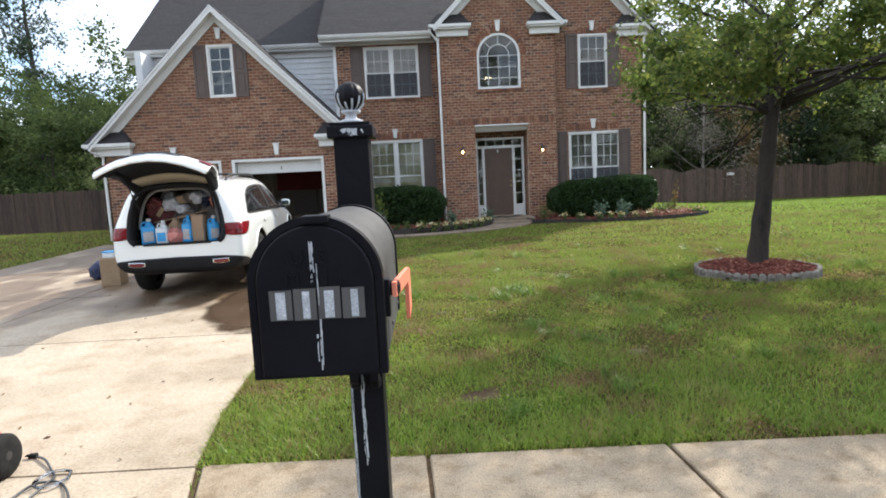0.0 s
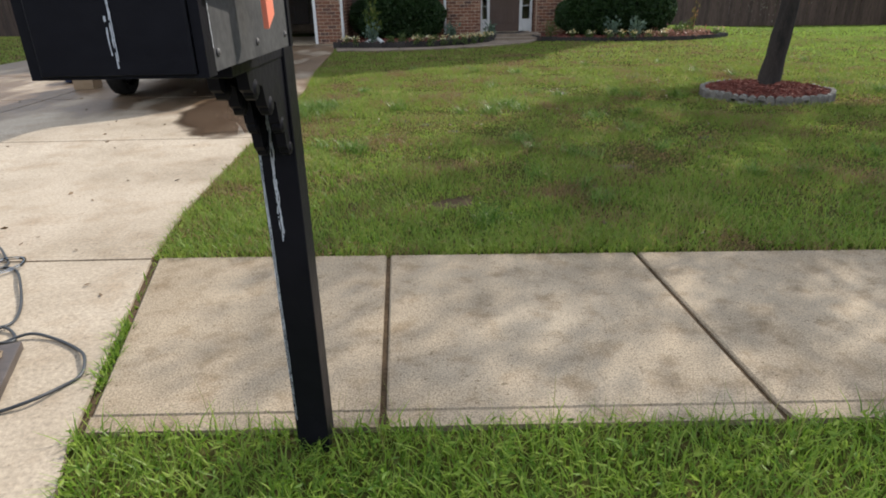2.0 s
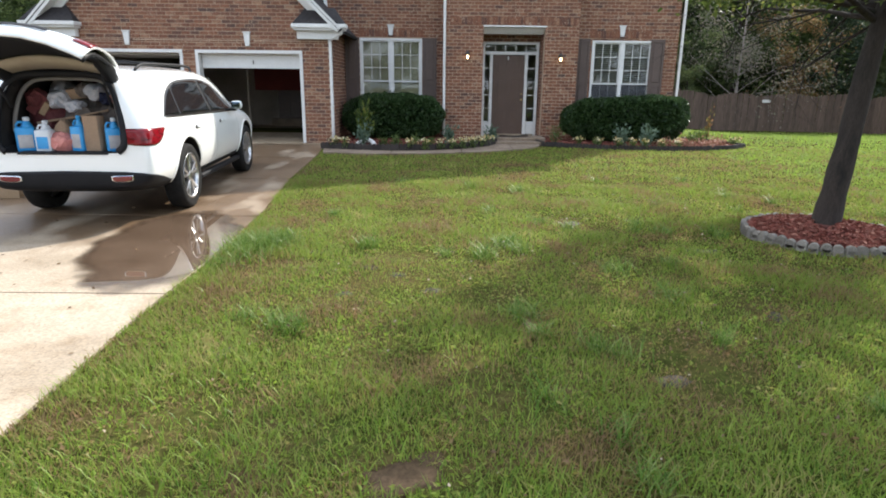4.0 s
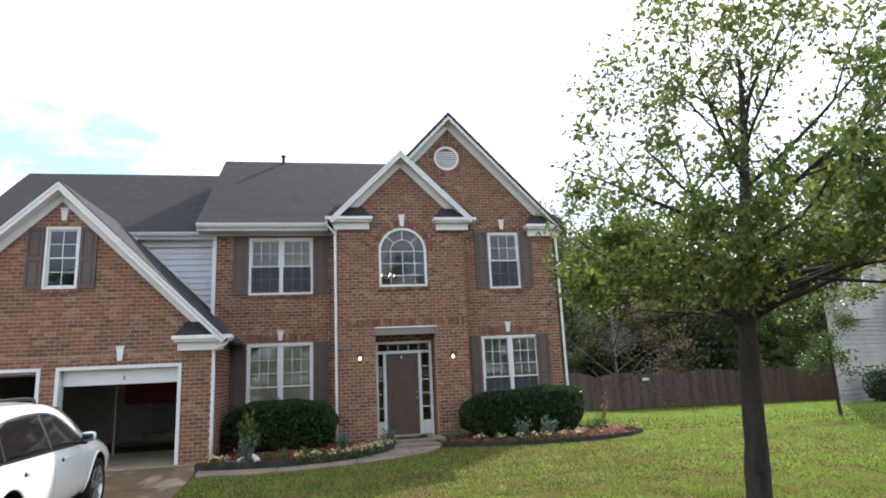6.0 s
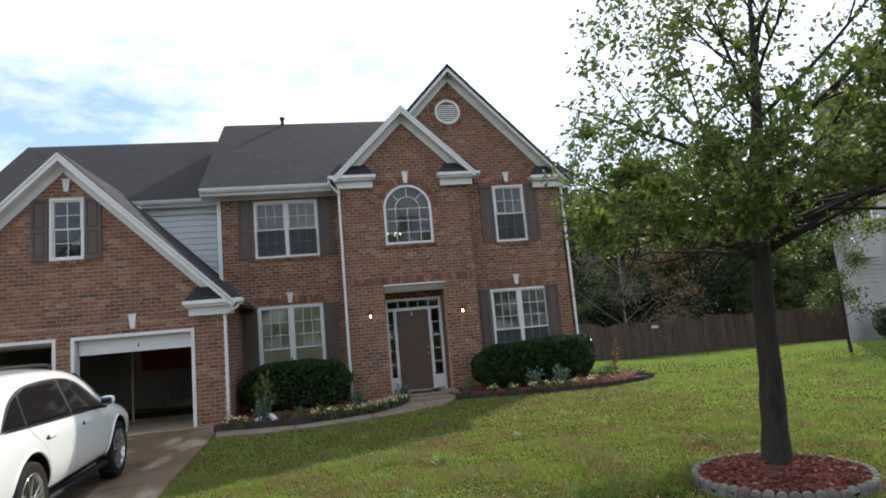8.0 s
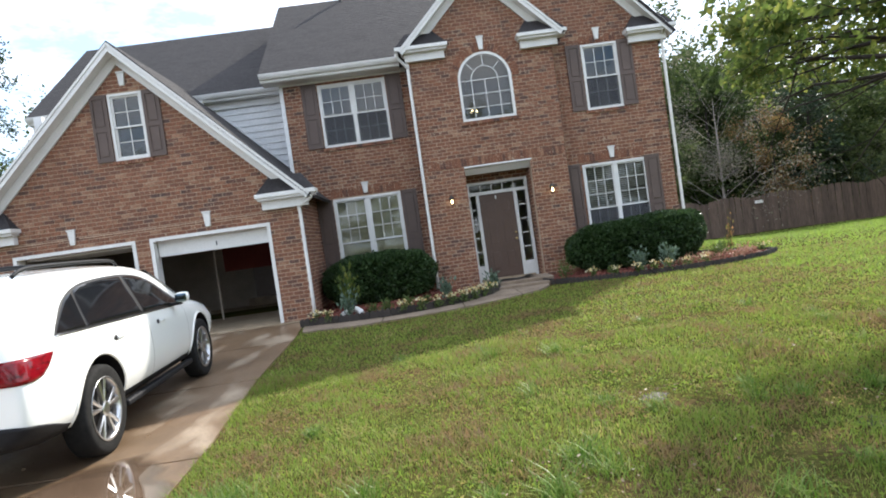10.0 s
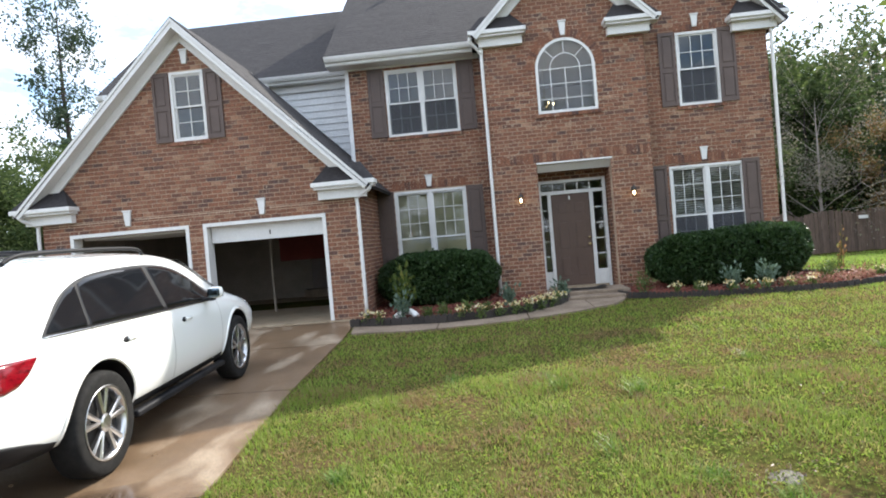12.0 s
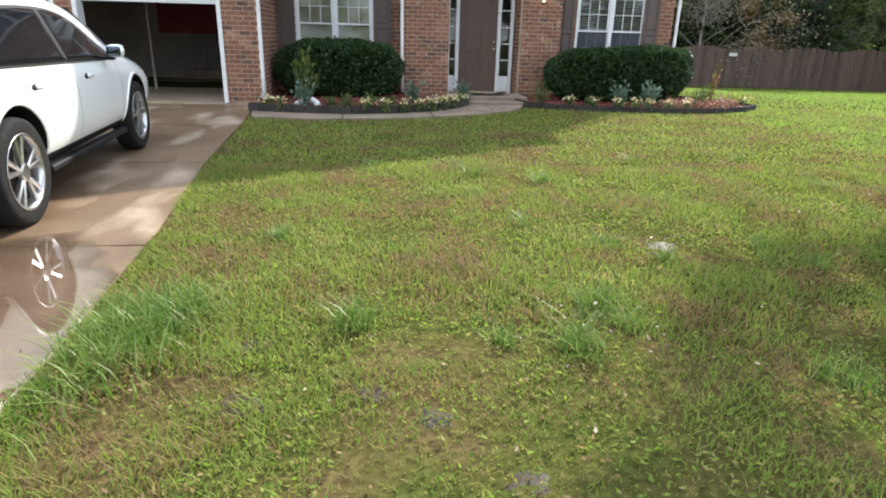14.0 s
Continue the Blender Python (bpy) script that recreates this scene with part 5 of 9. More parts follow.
def scatter(tips, rng, count, spread):
    """Leaf places and headings round the twigs."""
    ends = np.array([[*(p[0].lerp(p[-1], 0.5)), *(p[-1] - p[0])] for p, _ in tips])
    i = rng.randint(0, len(ends), count)
    t = rng.uniform(-0.5, 0.62, count)[:, None]
    c = ends[i, :3] + ends[i, 3:] * t + rng.normal(size=(count, 3)) * spread
    n = ends[i, 3:] + rng.normal(size=(count, 3)) * 0.8 * np.linalg.norm(ends[i, 3:], axis=1, keepdims=True)
    n[:, 2] -= 0.15
    return c, n


# the oak on the lawn
oak = group_of("oak_tree", "young oak with a dark trunk and loose green crown", "tree", at=(0, 0, 0))
rng = random.Random(21)
nrng = np.random.RandomState(21)
bm = bmesh.new()
trunk_pts = [(2.48, 9.68, 0.02), (2.49, 9.68, 0.16), (2.505, 9.68, 0.5), (2.56, 9.68, 1.0), (2.61, 9.69, 1.55), (2.66, 9.70, 2.1), (2.76, 9.70, 2.9), (2.92, 9.72, 3.8), (3.05, 9.74, 4.6), (3.14, 9.76, 5.5)]
trunk_rad = [0.200, 0.150, 0.122, 0.108, 0.101, 0.096, 0.082, 0.062, 0.042, 0.02]
fine_p, fine_r = [], []
for i in range(len(trunk_pts) - 1):
    for t in (0, 0.5):
        fine_p.append(Vector(trunk_pts[i]).lerp(Vector(trunk_pts[i + 1]), t))
        fine_r.append((trunk_rad[i] * (1 - t) + trunk_rad[i + 1] * t) * rng.uniform(0.97, 1.03))
fine_p.append(Vector(trunk_pts[-1]))
fine_r.append(trunk_rad[-1])
tube(bm, fine_p, fine_r, 18)
for v in bm.verts:
    k = noise.noise(v.co * 6.0) * 0.022 + noise.noise(v.co * 17.0) * 0.010
    ctr = Vector((2.48 + 0.085 * v.co.z, 9.69, v.co.z))
    v.co += (v.co - ctr).normalized() * k if v.co.z < 3 else Vector()
tips = []
for z, az, el, ln, r in ((2.25, 195, 18, 2.0, 0.060), (2.3, 10, 18, 2.5, 0.066), (2.35, 265, 18, 1.9, 0.058), (2.4, 100, 20, 2.0, 0.058), (2.55, 150, 20, 2.1, 0.062), (2.5, 325, 16, 2.3, 0.062), (2.7, 55, 24, 2.1, 0.060), (2.8, 225, 22, 2.0, 0.058),
                         (2.35, 185, 12, 2.3, 0.050), (2.4, 350, 14, 2.8, 0.050), (2.45, 30, 14, 2.8, 0.050), (2.5, 335, 18, 2.9, 0.050), (2.6, 5, 20, 3.0, 0.050), (2.7, 315, 22, 2.7, 0.050), (2.55, 100, 14, 2.6, 0.050), (2.75, 345, 4, 2.9, 0.046), (2.8, 15, 3, 3.0, 0.046), (2.7, 45, 4, 2.7, 0.046), (2.75, 310, 4, 2.5, 0.046), (2.65, 80, 4, 2.4, 0.044), (2.7, 200, 4, 2.2, 0.044), (2.6, 70, 12, 3.1, 0.048), (2.8, 95, 18, 3.0, 0.048), (3.0, 60, 20, 2.6, 0.046), (2.9, 112, 16, 2.8, 0.046),
                         (2.3, 78, 13, 2.3, 0.056), (2.4, 62, 13, 2.3, 0.056), (2.45, 40, 14, 2.2, 0.056), (2.6, 88, 20, 2.2, 0.056),
                         (3.1, 15, 30, 2.2, 0.058), (3.2, 175, 28, 2.0, 0.055), (3.3, 290, 32, 1.9, 0.052), (3.5, 105, 34, 1.8, 0.05), (3.9, 345, 42, 2.1, 0.048), (4.0, 205, 40, 1.7, 0.045), (4.2, 70, 46, 1.6, 0.042), (4.5, 260, 48, 1.4, 0.038),
                         (4.7, 150, 52, 1.15, 0.034), (4.9, 20, 55, 1.2, 0.034), (5.2, 300, 62, 0.85, 0.028), (5.4, 90, 65, 0.75, 0.026), (5.6, 200, 75, 0.65, 0.024)):
    z = min(z, 3.5 + (z - 3.5) * 0.82)
    base = Vector((2.66 + (z - 2.1) * 0.155, 9.71, z))
    a, e = radians(az), radians(el)
    grow(bm, rng, base, (math.cos(a) * math.cos(e), math.sin(a) * math.cos(e), math.sin(e)), ln * (0.80 + 0.20 * math.cos(a) + 0.12 * math.sin(a)) * (1.0 if z < 3.0 else 1.38), r * 0.66, 0, 3, tips, 0.66, 0.05, (3, 3))
# no bare twigs beyond the leafy outline
bare = [v for v in bm.verts if v.co.z > 2.2 and (v.co.x < 0.45 + 0.80 * max(0.0, v.co.z - 4.3) or math.hypot((v.co.x - 3.6) / 3.0, (v.co.y - 10.2) / 3.1) > 1.05 - 0.12 * max(0.0, v.co.z - 4.0) or 0.831 * (v.co.x + 2.08) < 0.555 * (v.co.y - 6.1))]
bmesh.ops.delete(bm, geom=bare, context="VERTS")
part("trunk", bm, m_bark, oak, "dark furrowed bark trunk and limbs", True)
c, n = scatter(tips, nrng, 300000, 0.085)
# even out the foliage, dense below and looser above, with gaps between its clumps
cell = np.floor(c / 0.4).astype(int)
_, which, held = np.unique(cell, axis=0, return_inverse=True, return_counts=True)
loose = np.clip(124.0 - (c[:, 2] - 2.85) * 75.0, 18.0, 124.0)
gap = np.array([noise.noise(Vector(p) * 2.3) for p in c])
keep = nrng.uniform(0, 1, len(c)) < loose * np.clip(1.0 + 3.0 * gap, 0.08, 2.2) / held[which.ravel()]
edge = np.hypot((c[:, 0] - 3.6) / 3.0, (c[:, 1] - 10.2) / 3.1) + 0.08 * np.sin(c[:, 2] * 5.0 + c[:, 0] * 3.0)
flank = 0.831 * (c[:, 0] + 2.08) - 0.555 * (c[:, 1] - 6.1)
keep &= (edge < 1.0 - 0.12 * np.clip(c[:, 2] - 4.0, 0, 3) + 0.10 * nrng.normal(size=len(c))) & (flank > 0.10 * nrng.normal(size=len(c))) & (c[:, 0] > 0.40 + 0.80 * np.clip(c[:, 2] - 4.3, 0, 3) + 0.16 * nrng.normal(size=len(c)))
keep &= c[:, 2] > 2.44 + 0.13 * np.clip(c[:, 1] - 9.5, 0, 4) + 0.10 * np.sin(c[:, 0] * 4.0) * np.sin(c[:, 1] * 3.0) + 0.10 * nrng.normal(size=len(c))
c, n = c[keep], n[keep]
leaves_mesh("crown", c, n, 0.080, m_oak_leaf, nrng, parent=oak, label="loose green oak foliage")


def far_tree(label, tall, wide, seed, material, count, size, limbs=9, first=0.22, conic=0.0, sparse=0.0, bark=m_bark, depth=2, category="tree", name="tree", thick=1.0):
    """A whole tree at the origin: trunk, limbs, and a ragged crown."""
    rng, nrng = random.Random(seed), np.random.RandomState(seed)
    t = group_of(name, label, category)
    bm = bmesh.new()
    pts = [(rng.uniform(-0.05, 0.05) * tall * 0.1, rng.uniform(-0.05, 0.05) * tall * 0.1, tall * 0.93 * k) for k in (0, 0.15, 0.3, 0.5, 0.7, 0.85, 1)]
    r0 = tall * 0.018 * thick
    tube(bm, pts, [r0 * f for f in (1.25, 1, 0.9, 0.72, 0.5, 0.3, 0.08)], 8)
    tips = []
    for k in range(limbs):
        f = first + (0.95 - first) * (k + 0.5) / limbs
        az = radians(137.5 * k + rng.uniform(-20, 20))
        el = radians(rng.uniform(5, 30) + 40 * f * (1 - conic))
        shape = (1 - conic) * math.sin(math.pi * min(1, 0.18 + 0.82 * (1 - abs(f - 0.45) / 0.75))) + conic * (1.08 - f)
        ln = wide * 0.62 * max(0.15, shape) * rng.uniform(0.8, 1.2)
        i = min(5, int(f * 6.4))
        base = Vector(pts[i]).lerp(Vector(pts[i + 1]), 0.5)
        base.z = f * tall * 0.93
        grow(bm, rng, base, (math.cos(az) * math.cos(el), math.sin(az) * math.cos(el), math.sin(el)), ln, r0 * 0.38 * (1.1 - f), 0, depth, tips, 0.66, 0.05, (3, 4), 5)
    part("trunk", bm, bark, t)
    c, n = scatter(tips, nrng, count, wide * 0.055 * (1 - 0.4 * sparse))
    leaves_mesh("crown", c, n, size, material, nrng, parent=t)
    return t


def at(x, y, turn=0, s=1.0, sz=None, sink=0.05):
    return Matrix.Translation((x, y, hz(x, y) - sink)) @ Matrix.Rotation(radians(turn), 4, "Z") @ Matrix.Diagonal((s, s, sz or s, 1))


wood_a = far_tree("tall dense green woodland tree behind the fence", 12.5, 7.5, 31, m_wood_leaf, 9000, 0.36, 13, 0.10)
wood_b = far_tree("broad dark green woodland tree behind the fence", 10.5, 8.0, 32, m_wood_leaf, 9000, 0.34, 12, 0.06)
wood_c = far_tree("lighter green young woodland tree", 7.0, 4.6, 33, m_young_leaf, 5200, 0.24, 11, 0.06)
pine = far_tree("tall dark pine with tiered branches", 22.0, 6.6, 34, m_pine_leaf, 7200, 0.27, 34, 0.26, 0.55, 0.8, thick=0.7)
m_grey_bark = mat("pale_grey_bark", [(0.20, 0.175, 0.155), (0.31, 0.275, 0.245)], 0.9, 4)
grey = far_tree("grey-branched sparse shrub tree", 7.2, 6.4, 35, m_grey_leaf, 7000, 0.10, 22, 0.03, 0.0, 0.6, m_grey_bark, depth=3, thick=0.55)
rust = far_tree("small tree with rusty red-brown upper leaves", 4.6, 2.9, 36, m_rust_leaf, 7500, 0.13, 16, 0.06)
wood_a.matrix_basis = at(9.5, 41, 10, 0.85, 0.72)
wood_b.matrix_basis = at(15.5, 40, 60, 0.85, 0.75)
wood_c.matrix_basis = at(11.0, 35.5, 0, 0.50)
pine.matrix_basis = at(-29.5, 45, 0, 0.82, 0.95)
grey.matrix_basis = at(13.6, 35.4, 0, 1.05)
rust.matrix_basis = at(17.0, 36.4, 0, 1.0)
fir = far_tree("dense dark conifer behind the board fence", 7.9, 3.6, 38, m_pine_leaf, 9000, 0.16, 30, 0.05, 0.55)
fir.matrix_basis = at(20.2, 38.0)
for proto, x, y, turn, s, sz in ((wood_b, 12.8, 46, 200, 1.15, 1.25), (wood_a, 19.5, 42, 250, 1.0, 0.95), (wood_b, 23.5, 40, 330, 1.0, 1.0), (wood_a, 28.0, 42, 20, 1.1, 1.05),
                                 (wood_b, 33.5, 41, 90, 1.0, 1.1), (wood_a, 16.8, 46, 70, 1.3, 1.28), (wood_b, 20.6, 46.5, 190, 1.25, 1.40), (wood_a, 13.6, 44, 300, 1.1, 1.15), (wood_b, 25.0, 52, 140, 1.3, 1.35), (wood_b, 38.0, 47, 10, 1.3, 1.3), (wood_a, 45, 44, 80, 1.2, 1.1), (wood_c, 22.8, 36.4, 100, 0.9, 0.95), (wood_c, 24.5, 35.2, 160, 0.75, 0.75), (wood_c, 8.4, 34.6, 230, 0.6, 0.6), (wood_c, 6.6, 36.5, 20, 0.8, 0.8), (wood_c, 18.6, 37.2, 140, 0.85, 0.8), (wood_c, 22.2, 36.8, 210, 0.85, 0.8), (wood_c, 27.0, 36.0, 280, 0.9, 0.85), (wood_c, 30.5, 36.5, 330, 0.9, 0.9), (wood_b, 10.0, 38.0, 10, 0.7, 0.6), (wood_b, 17.4, 39.0, 75, 0.75, 0.65), (wood_b, 25.8, 38.5, 160, 0.75, 0.65), (wood_b, 13.4, 38.6, 250, 0.7, 0.6), (wood_b, 21.6, 39.2, 310, 0.75, 0.65), (wood_b, 34.0, 37.0, 200, 0.8, 0.7),
                                 (wood_b, -20.5, 31.0, 15, 0.62, 0.52), (wood_b, -17.0, 33.0, 95, 0.62, 0.55), (wood_b, -28.5, 30.5, 175, 0.7, 0.55), (wood_b, -24.0, 35.0, 40, 0.75, 0.7), (wood_b, -19.0, 36.0, 260, 0.7, 0.65), (wood_b, -36.0, 34.0, 130, 0.8, 0.6), (wood_b, -14.5, 35.0, 70, 0.6, 0.55),
                                 (wood_b, -21.5, 41, 30, 1.0, 0.92), (wood_a, -26.5, 41, 150, 0.9, 0.66), (wood_b, -34.5, 42, 220, 1.0, 0.72), (wood_a, -40, 40, 280, 1.0, 0.62), (wood_b, -25.0, 31.5, 60, 0.75, 0.62), (wood_b, -31.0, 33, 300, 0.75, 0.62), (wood_c, -16.4, 27.6, 10, 0.55, 0.5), (wood_c, -13.0, 27.0, 70, 0.55, 0.62), (wood_b, -47, 37, 200, 1.1, 0.75),
                                 (wood_b, -14, -22, 40, 1.1, 1.0), (wood_a, -6, -24, 100, 1.0, 0.9), (wood_b, 3, -22, 210, 1.1, 1.0), (wood_a, 11, -23, 310, 1.0, 0.95), (wood_b, 20, -22, 20, 1.2, 1.0), (wood_a, -23, -22, 160, 1.1, 0.95)):
    low = 0.72 if x > 5 and y > 30 else 1.0
    copy_thing(proto, at(x, y, turn, s * (0.4 + 0.6 * low), sz * low))

nb_tree = far_tree("small thin neighbouring tree with sparse leaves", 4.6, 3.0, 37, m_light_leaf, 3600, 0.10, 12, 0.26, 0.0, 0.5, thick=0.6)
nb_tree.matrix_basis = at(13.4, 20.3, 0, 0.92)


def hedge(label, x0, x1, y0, y1, z0, z1, seed, count, bulge=0.0):
    """A clipped shrub: twigs and a near-black core painted as inner shade, inside a shell of small leaves."""
    rng, nrng = random.Random(seed), np.random.RandomState(seed)
    h = group_of("shrub", label, "shrub", "clipped shrubs by the house")
    cx, cy, cz = (x0 + x1) / 2, (y0 + y1) / 2, (z0 + z1) / 2
    rx, ry, rz = (x1 - x0) / 2, (y1 - y0) / 2, (z1 - z0) / 2
    bm = bmesh.new()
    for k in range(26):
        bx, by = cx + rng.uniform(-0.75, 0.75) * rx, cy + rng.uniform(-0.4, 0.4) * ry
        tube(bm, [(bx, by, z0), (bx + rng.uniform(-0.15, 0.15), by + rng.uniform(-0.1, 0.1), cz), (bx + rng.uniform(-0.3, 0.3), by + rng.uniform(-0.25, 0.25), z1 - 0.15)], [0.022, 0.014, 0.006], 5)
    part("stems", bm, m_bark, h)
    p = nrng.uniform(-1, 1, (count, 3))
    p /= np.abs(p).max(1, keepdims=True)
    p /= np.maximum(np.abs(p).max(1, keepdims=True) * 0.35 + np.linalg.norm(p, axis=1, keepdims=True) * 0.65, 1e-6)
    lump = np.array([noise.noise(Vector((q[0] * rx * 2.6 + seed, q[1] * ry * 2.6, q[2] * rz * 2.6))) for q in p])
    depth = 1 - nrng.exponential(0.055, count)
    s = np.clip(depth, 0.55, 1) * (1 + 0.10 * lump)
    swell = 1 + bulge * np.clip(p[:, 0], 0, 1)
    c = np.stack([cx + p[:, 0] * rx * s, cy + p[:, 1] * ry * s, z0 + (p[:, 2] * s + 1) * rz * swell], 1)
    n = p + nrng.normal(size=(count, 3)) * 0.7
    leaves_mesh("foliage", c, n, 0.062, m_box_leaf, nrng, parent=h, slim=0.62)
    deep = nrng.randint(0, count, count // 2)
    c2 = np.stack([cx + p[deep, 0] * rx * 0.80, cy + p[deep, 1] * ry * 0.78, z0 + (p[deep, 2] * 0.80 + 1) * rz * swell[deep]], 1) + nrng.normal(size=(len(deep), 3)) * 0.05
    leaves_mesh("inner_leaves", c2, p[deep] + nrng.normal(size=(len(deep), 3)) * 0.7, 0.085, m_box_leaf, nrng, parent=h, slim=0.7)
    # solid near-black blob added in place of the shade between the leaves
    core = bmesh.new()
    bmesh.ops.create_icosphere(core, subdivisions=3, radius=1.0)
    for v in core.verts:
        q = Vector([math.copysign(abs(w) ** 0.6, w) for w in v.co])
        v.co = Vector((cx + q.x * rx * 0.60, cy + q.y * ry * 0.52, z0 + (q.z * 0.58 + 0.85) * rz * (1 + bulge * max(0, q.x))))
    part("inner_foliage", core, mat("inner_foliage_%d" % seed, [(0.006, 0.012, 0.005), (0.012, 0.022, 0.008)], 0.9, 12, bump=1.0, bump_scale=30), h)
    return h


hedge("dense dark green clipped shrub under the window", -4.48, -1.76, 19.05, 20.35, 0.14, 1.40, 41, 23000)
hedge("dense dark green clipped shrub beside the entrance", 1.36, 4.82, 18.85, 20.08, 0.14, 1.36, 42, 28000, 0.16)


hedge("dark leafy shrub at the garage corner beside the fence", -13.3, -11.9, 22.4, 23.8, 0.12, 1.95, 43, 5200)
hedge("low dark shrub at the foot of the fence", -14.6, -13.2, 24.0, 24.8, 0.12, 0.95, 44, 2600)


def far_woods(label, x0, x1, y0, y1, top, count, seed):
    """The depth of the wood beyond the first trees: loose leaf masses with an uneven top."""
    nrng = np.random.RandomState(seed)
    px, py = nrng.uniform(x0, x1, count), nrng.uniform(y0, y1, count)
    crest = np.array([top * (0.80 + 0.42 * noise.noise(Vector((x * 0.16 + seed, 0.3, 0))) + 0.22 * noise.noise(Vector((x * 0.55, y * 0.3, seed)))) for x, y in zip(px, py)])
    pz = height(px, py) + crest * nrng.uniform(0, 1, count) ** 0.8
    cc = np.stack([px, py, pz], 1)
    tagged(leaves_mesh("far_woods", cc, nrng.normal(size=cc.shape), 0.62, m_wood_leaf, nrng, 0.35, 0.6), label, "woods", kind="stuff")


far_woods("deep green woodland beyond the back fence", 3.0, 62.0, 48.0, 56.0, 11.8, 44000, 3)
far_woods("deep green woodland beyond the side fence", -66.0, -11.0, 47.0, 54.0, 8.6, 30000, 5)


def clump(name, label, category, x, y, h, w, material, count, size, seed, lift=0.16, slim=0.5, stalks=5, droop=0.0, group="bedding plants"):
    """A small bedding plant: stems and a tuft of leaves."""
    rng, nrng = random.Random(seed), np.random.RandomState(seed)
    t = group_of(name, label, category, group, (x, y, lift))
    bm = bmesh.new()
    pts = []
    for k in range(stalks):
        a = rng.uniform(0, 6.28)
        e = Vector((math.cos(a) * w * 0.4 * rng.random(), math.sin(a) * w * 0.4 * rng.random(), h * rng.uniform(0.6, 1.0)))
        tube(bm, [(0, 0, -0.02), e * 0.5, e], [0.006, 0.005, 0.003], 4)
        pts.append(e)
    part("stems", bm, m_wood_leaf, t)
    pa = np.array(pts)[nrng.randint(0, stalks, count)] * nrng.uniform(0.25, 1.0, count)[:, None]
    c = pa + nrng.normal(size=(count, 3)) * w * 0.17
    c[:, 2] = np.clip(c[:, 2], 0.02, None)
    n = c * [1, 1, 0.2] + nrng.normal(size=(count, 3)) * w * 0.2 + [0, 0, h * (0.35 - droop)]
    leaves_mesh("leaves", c, n, size, material, nrng, parent=t, slim=slim)
    return t


SILVER = "silvery grey-green leafy plant in the mulch bed"
clump("tall_plant", "tall green leafy stem rising from the mulch bed", "plant", -3.72, 17.95, 1.12, 0.42, m_oak_leaf, 150, 0.12, 51)
for i, (x, y, h, w) in enumerate(((-3.70, 17.75, 0.52, 0.52), (-1.62, 18.35, 0.50, 0.32), (2.72, 18.35, 0.50, 0.42), (3.32, 18.28, 0.52, 0.50), (-0.55, 18.95, 0.42, 0.32))):
    clump("silver_plant", SILVER, "plant", x, y, h, w, m_pale_leaf, 150, 0.10, 60 + i)
for i, (x, y, h, w) in enumerate(((1.12, 18.75, 0.48, 0.55), (4.55, 18.55, 0.36, 0.4), (2.15, 18.55, 0.2, 0.25), (-2.9, 17.6, 0.30, 0.35), (-2.45, 17.75, 0.26, 0.3), (-2.1, 17.6, 0.22, 0.3), (5.2, 19.4, 0.4, 0.45), (-3.2, 17.5, 0.2, 0.25))):
    clump("green_plant", "low green bedding plant in red mulch", "plant", x, y, h, w, m_light_leaf, 110, 0.085, 70 + i, slim=0.35)
flower_spots = [(-4.32, 17.38, 1), (-4.05, 17.25, 1), (-2.55, 17.12, 0), (-2.2, 17.1, 0), (-1.85, 17.2, 0), (-1.55, 17.3, 0), (-1.3, 17.45, 0), (-1.05, 17.65, 0), (-0.85, 17.95, 0), (-0.68, 18.2, 0), (-0.58, 18.5, 0), (-1.3, 17.75, 0), (-0.95, 18.3, 0),
                (1.6, 18.22, 0), (2.05, 18.05, 0), (2.5, 17.95, 0), (2.85, 17.9, 0), (3.15, 17.85, 0), (3.55, 17.85, 0), (3.95, 17.85, 0), (5.75, 18.8, 2)]
for i, (x, y, k) in enumerate(flower_spots):
    f = clump("flower", "small clump of pale yellow bedding flowers", "flower", x, y, 0.20, 0.26, m_light_leaf, 60, 0.06, 100 + i, slim=0.5, stalks=6)
    nrng = np.random.RandomState(200 + i)
    cc = nrng.normal(size=(26, 3)) * [0.075, 0.075, 0.025] + [0, 0, 0.20]
    leaves_mesh("petals", cc, nrng.normal(size=(26, 3)) * 0.5 + [0, 0, 0.4], 0.045, m_flower, nrng, parent=f, slim=0.9)["kind"] = "stuff"
for i, (x, y) in enumerate(((3.7, 18.25), (4.1, 18.15), (4.45, 18.2), (4.8, 18.35), (5.1, 18.55), (4.3, 18.5), (3.95, 18.55), (5.35, 18.8), (4.75, 18.05), (5.15, 18.25))):
    clump("pink_plant", "low pinkish-brown groundcover plant in the bed", "plant", x, y, 0.17, 0.36, m_pink, 130, 0.055, 300 + i, slim=0.6, stalks=7)
clump("stalk_plant", "tall thin flowering stalk in the bed", "plant", 5.15, 19.1, 1.15, 0.22, m_rust_leaf, 46, 0.09, 330, stalks=4)

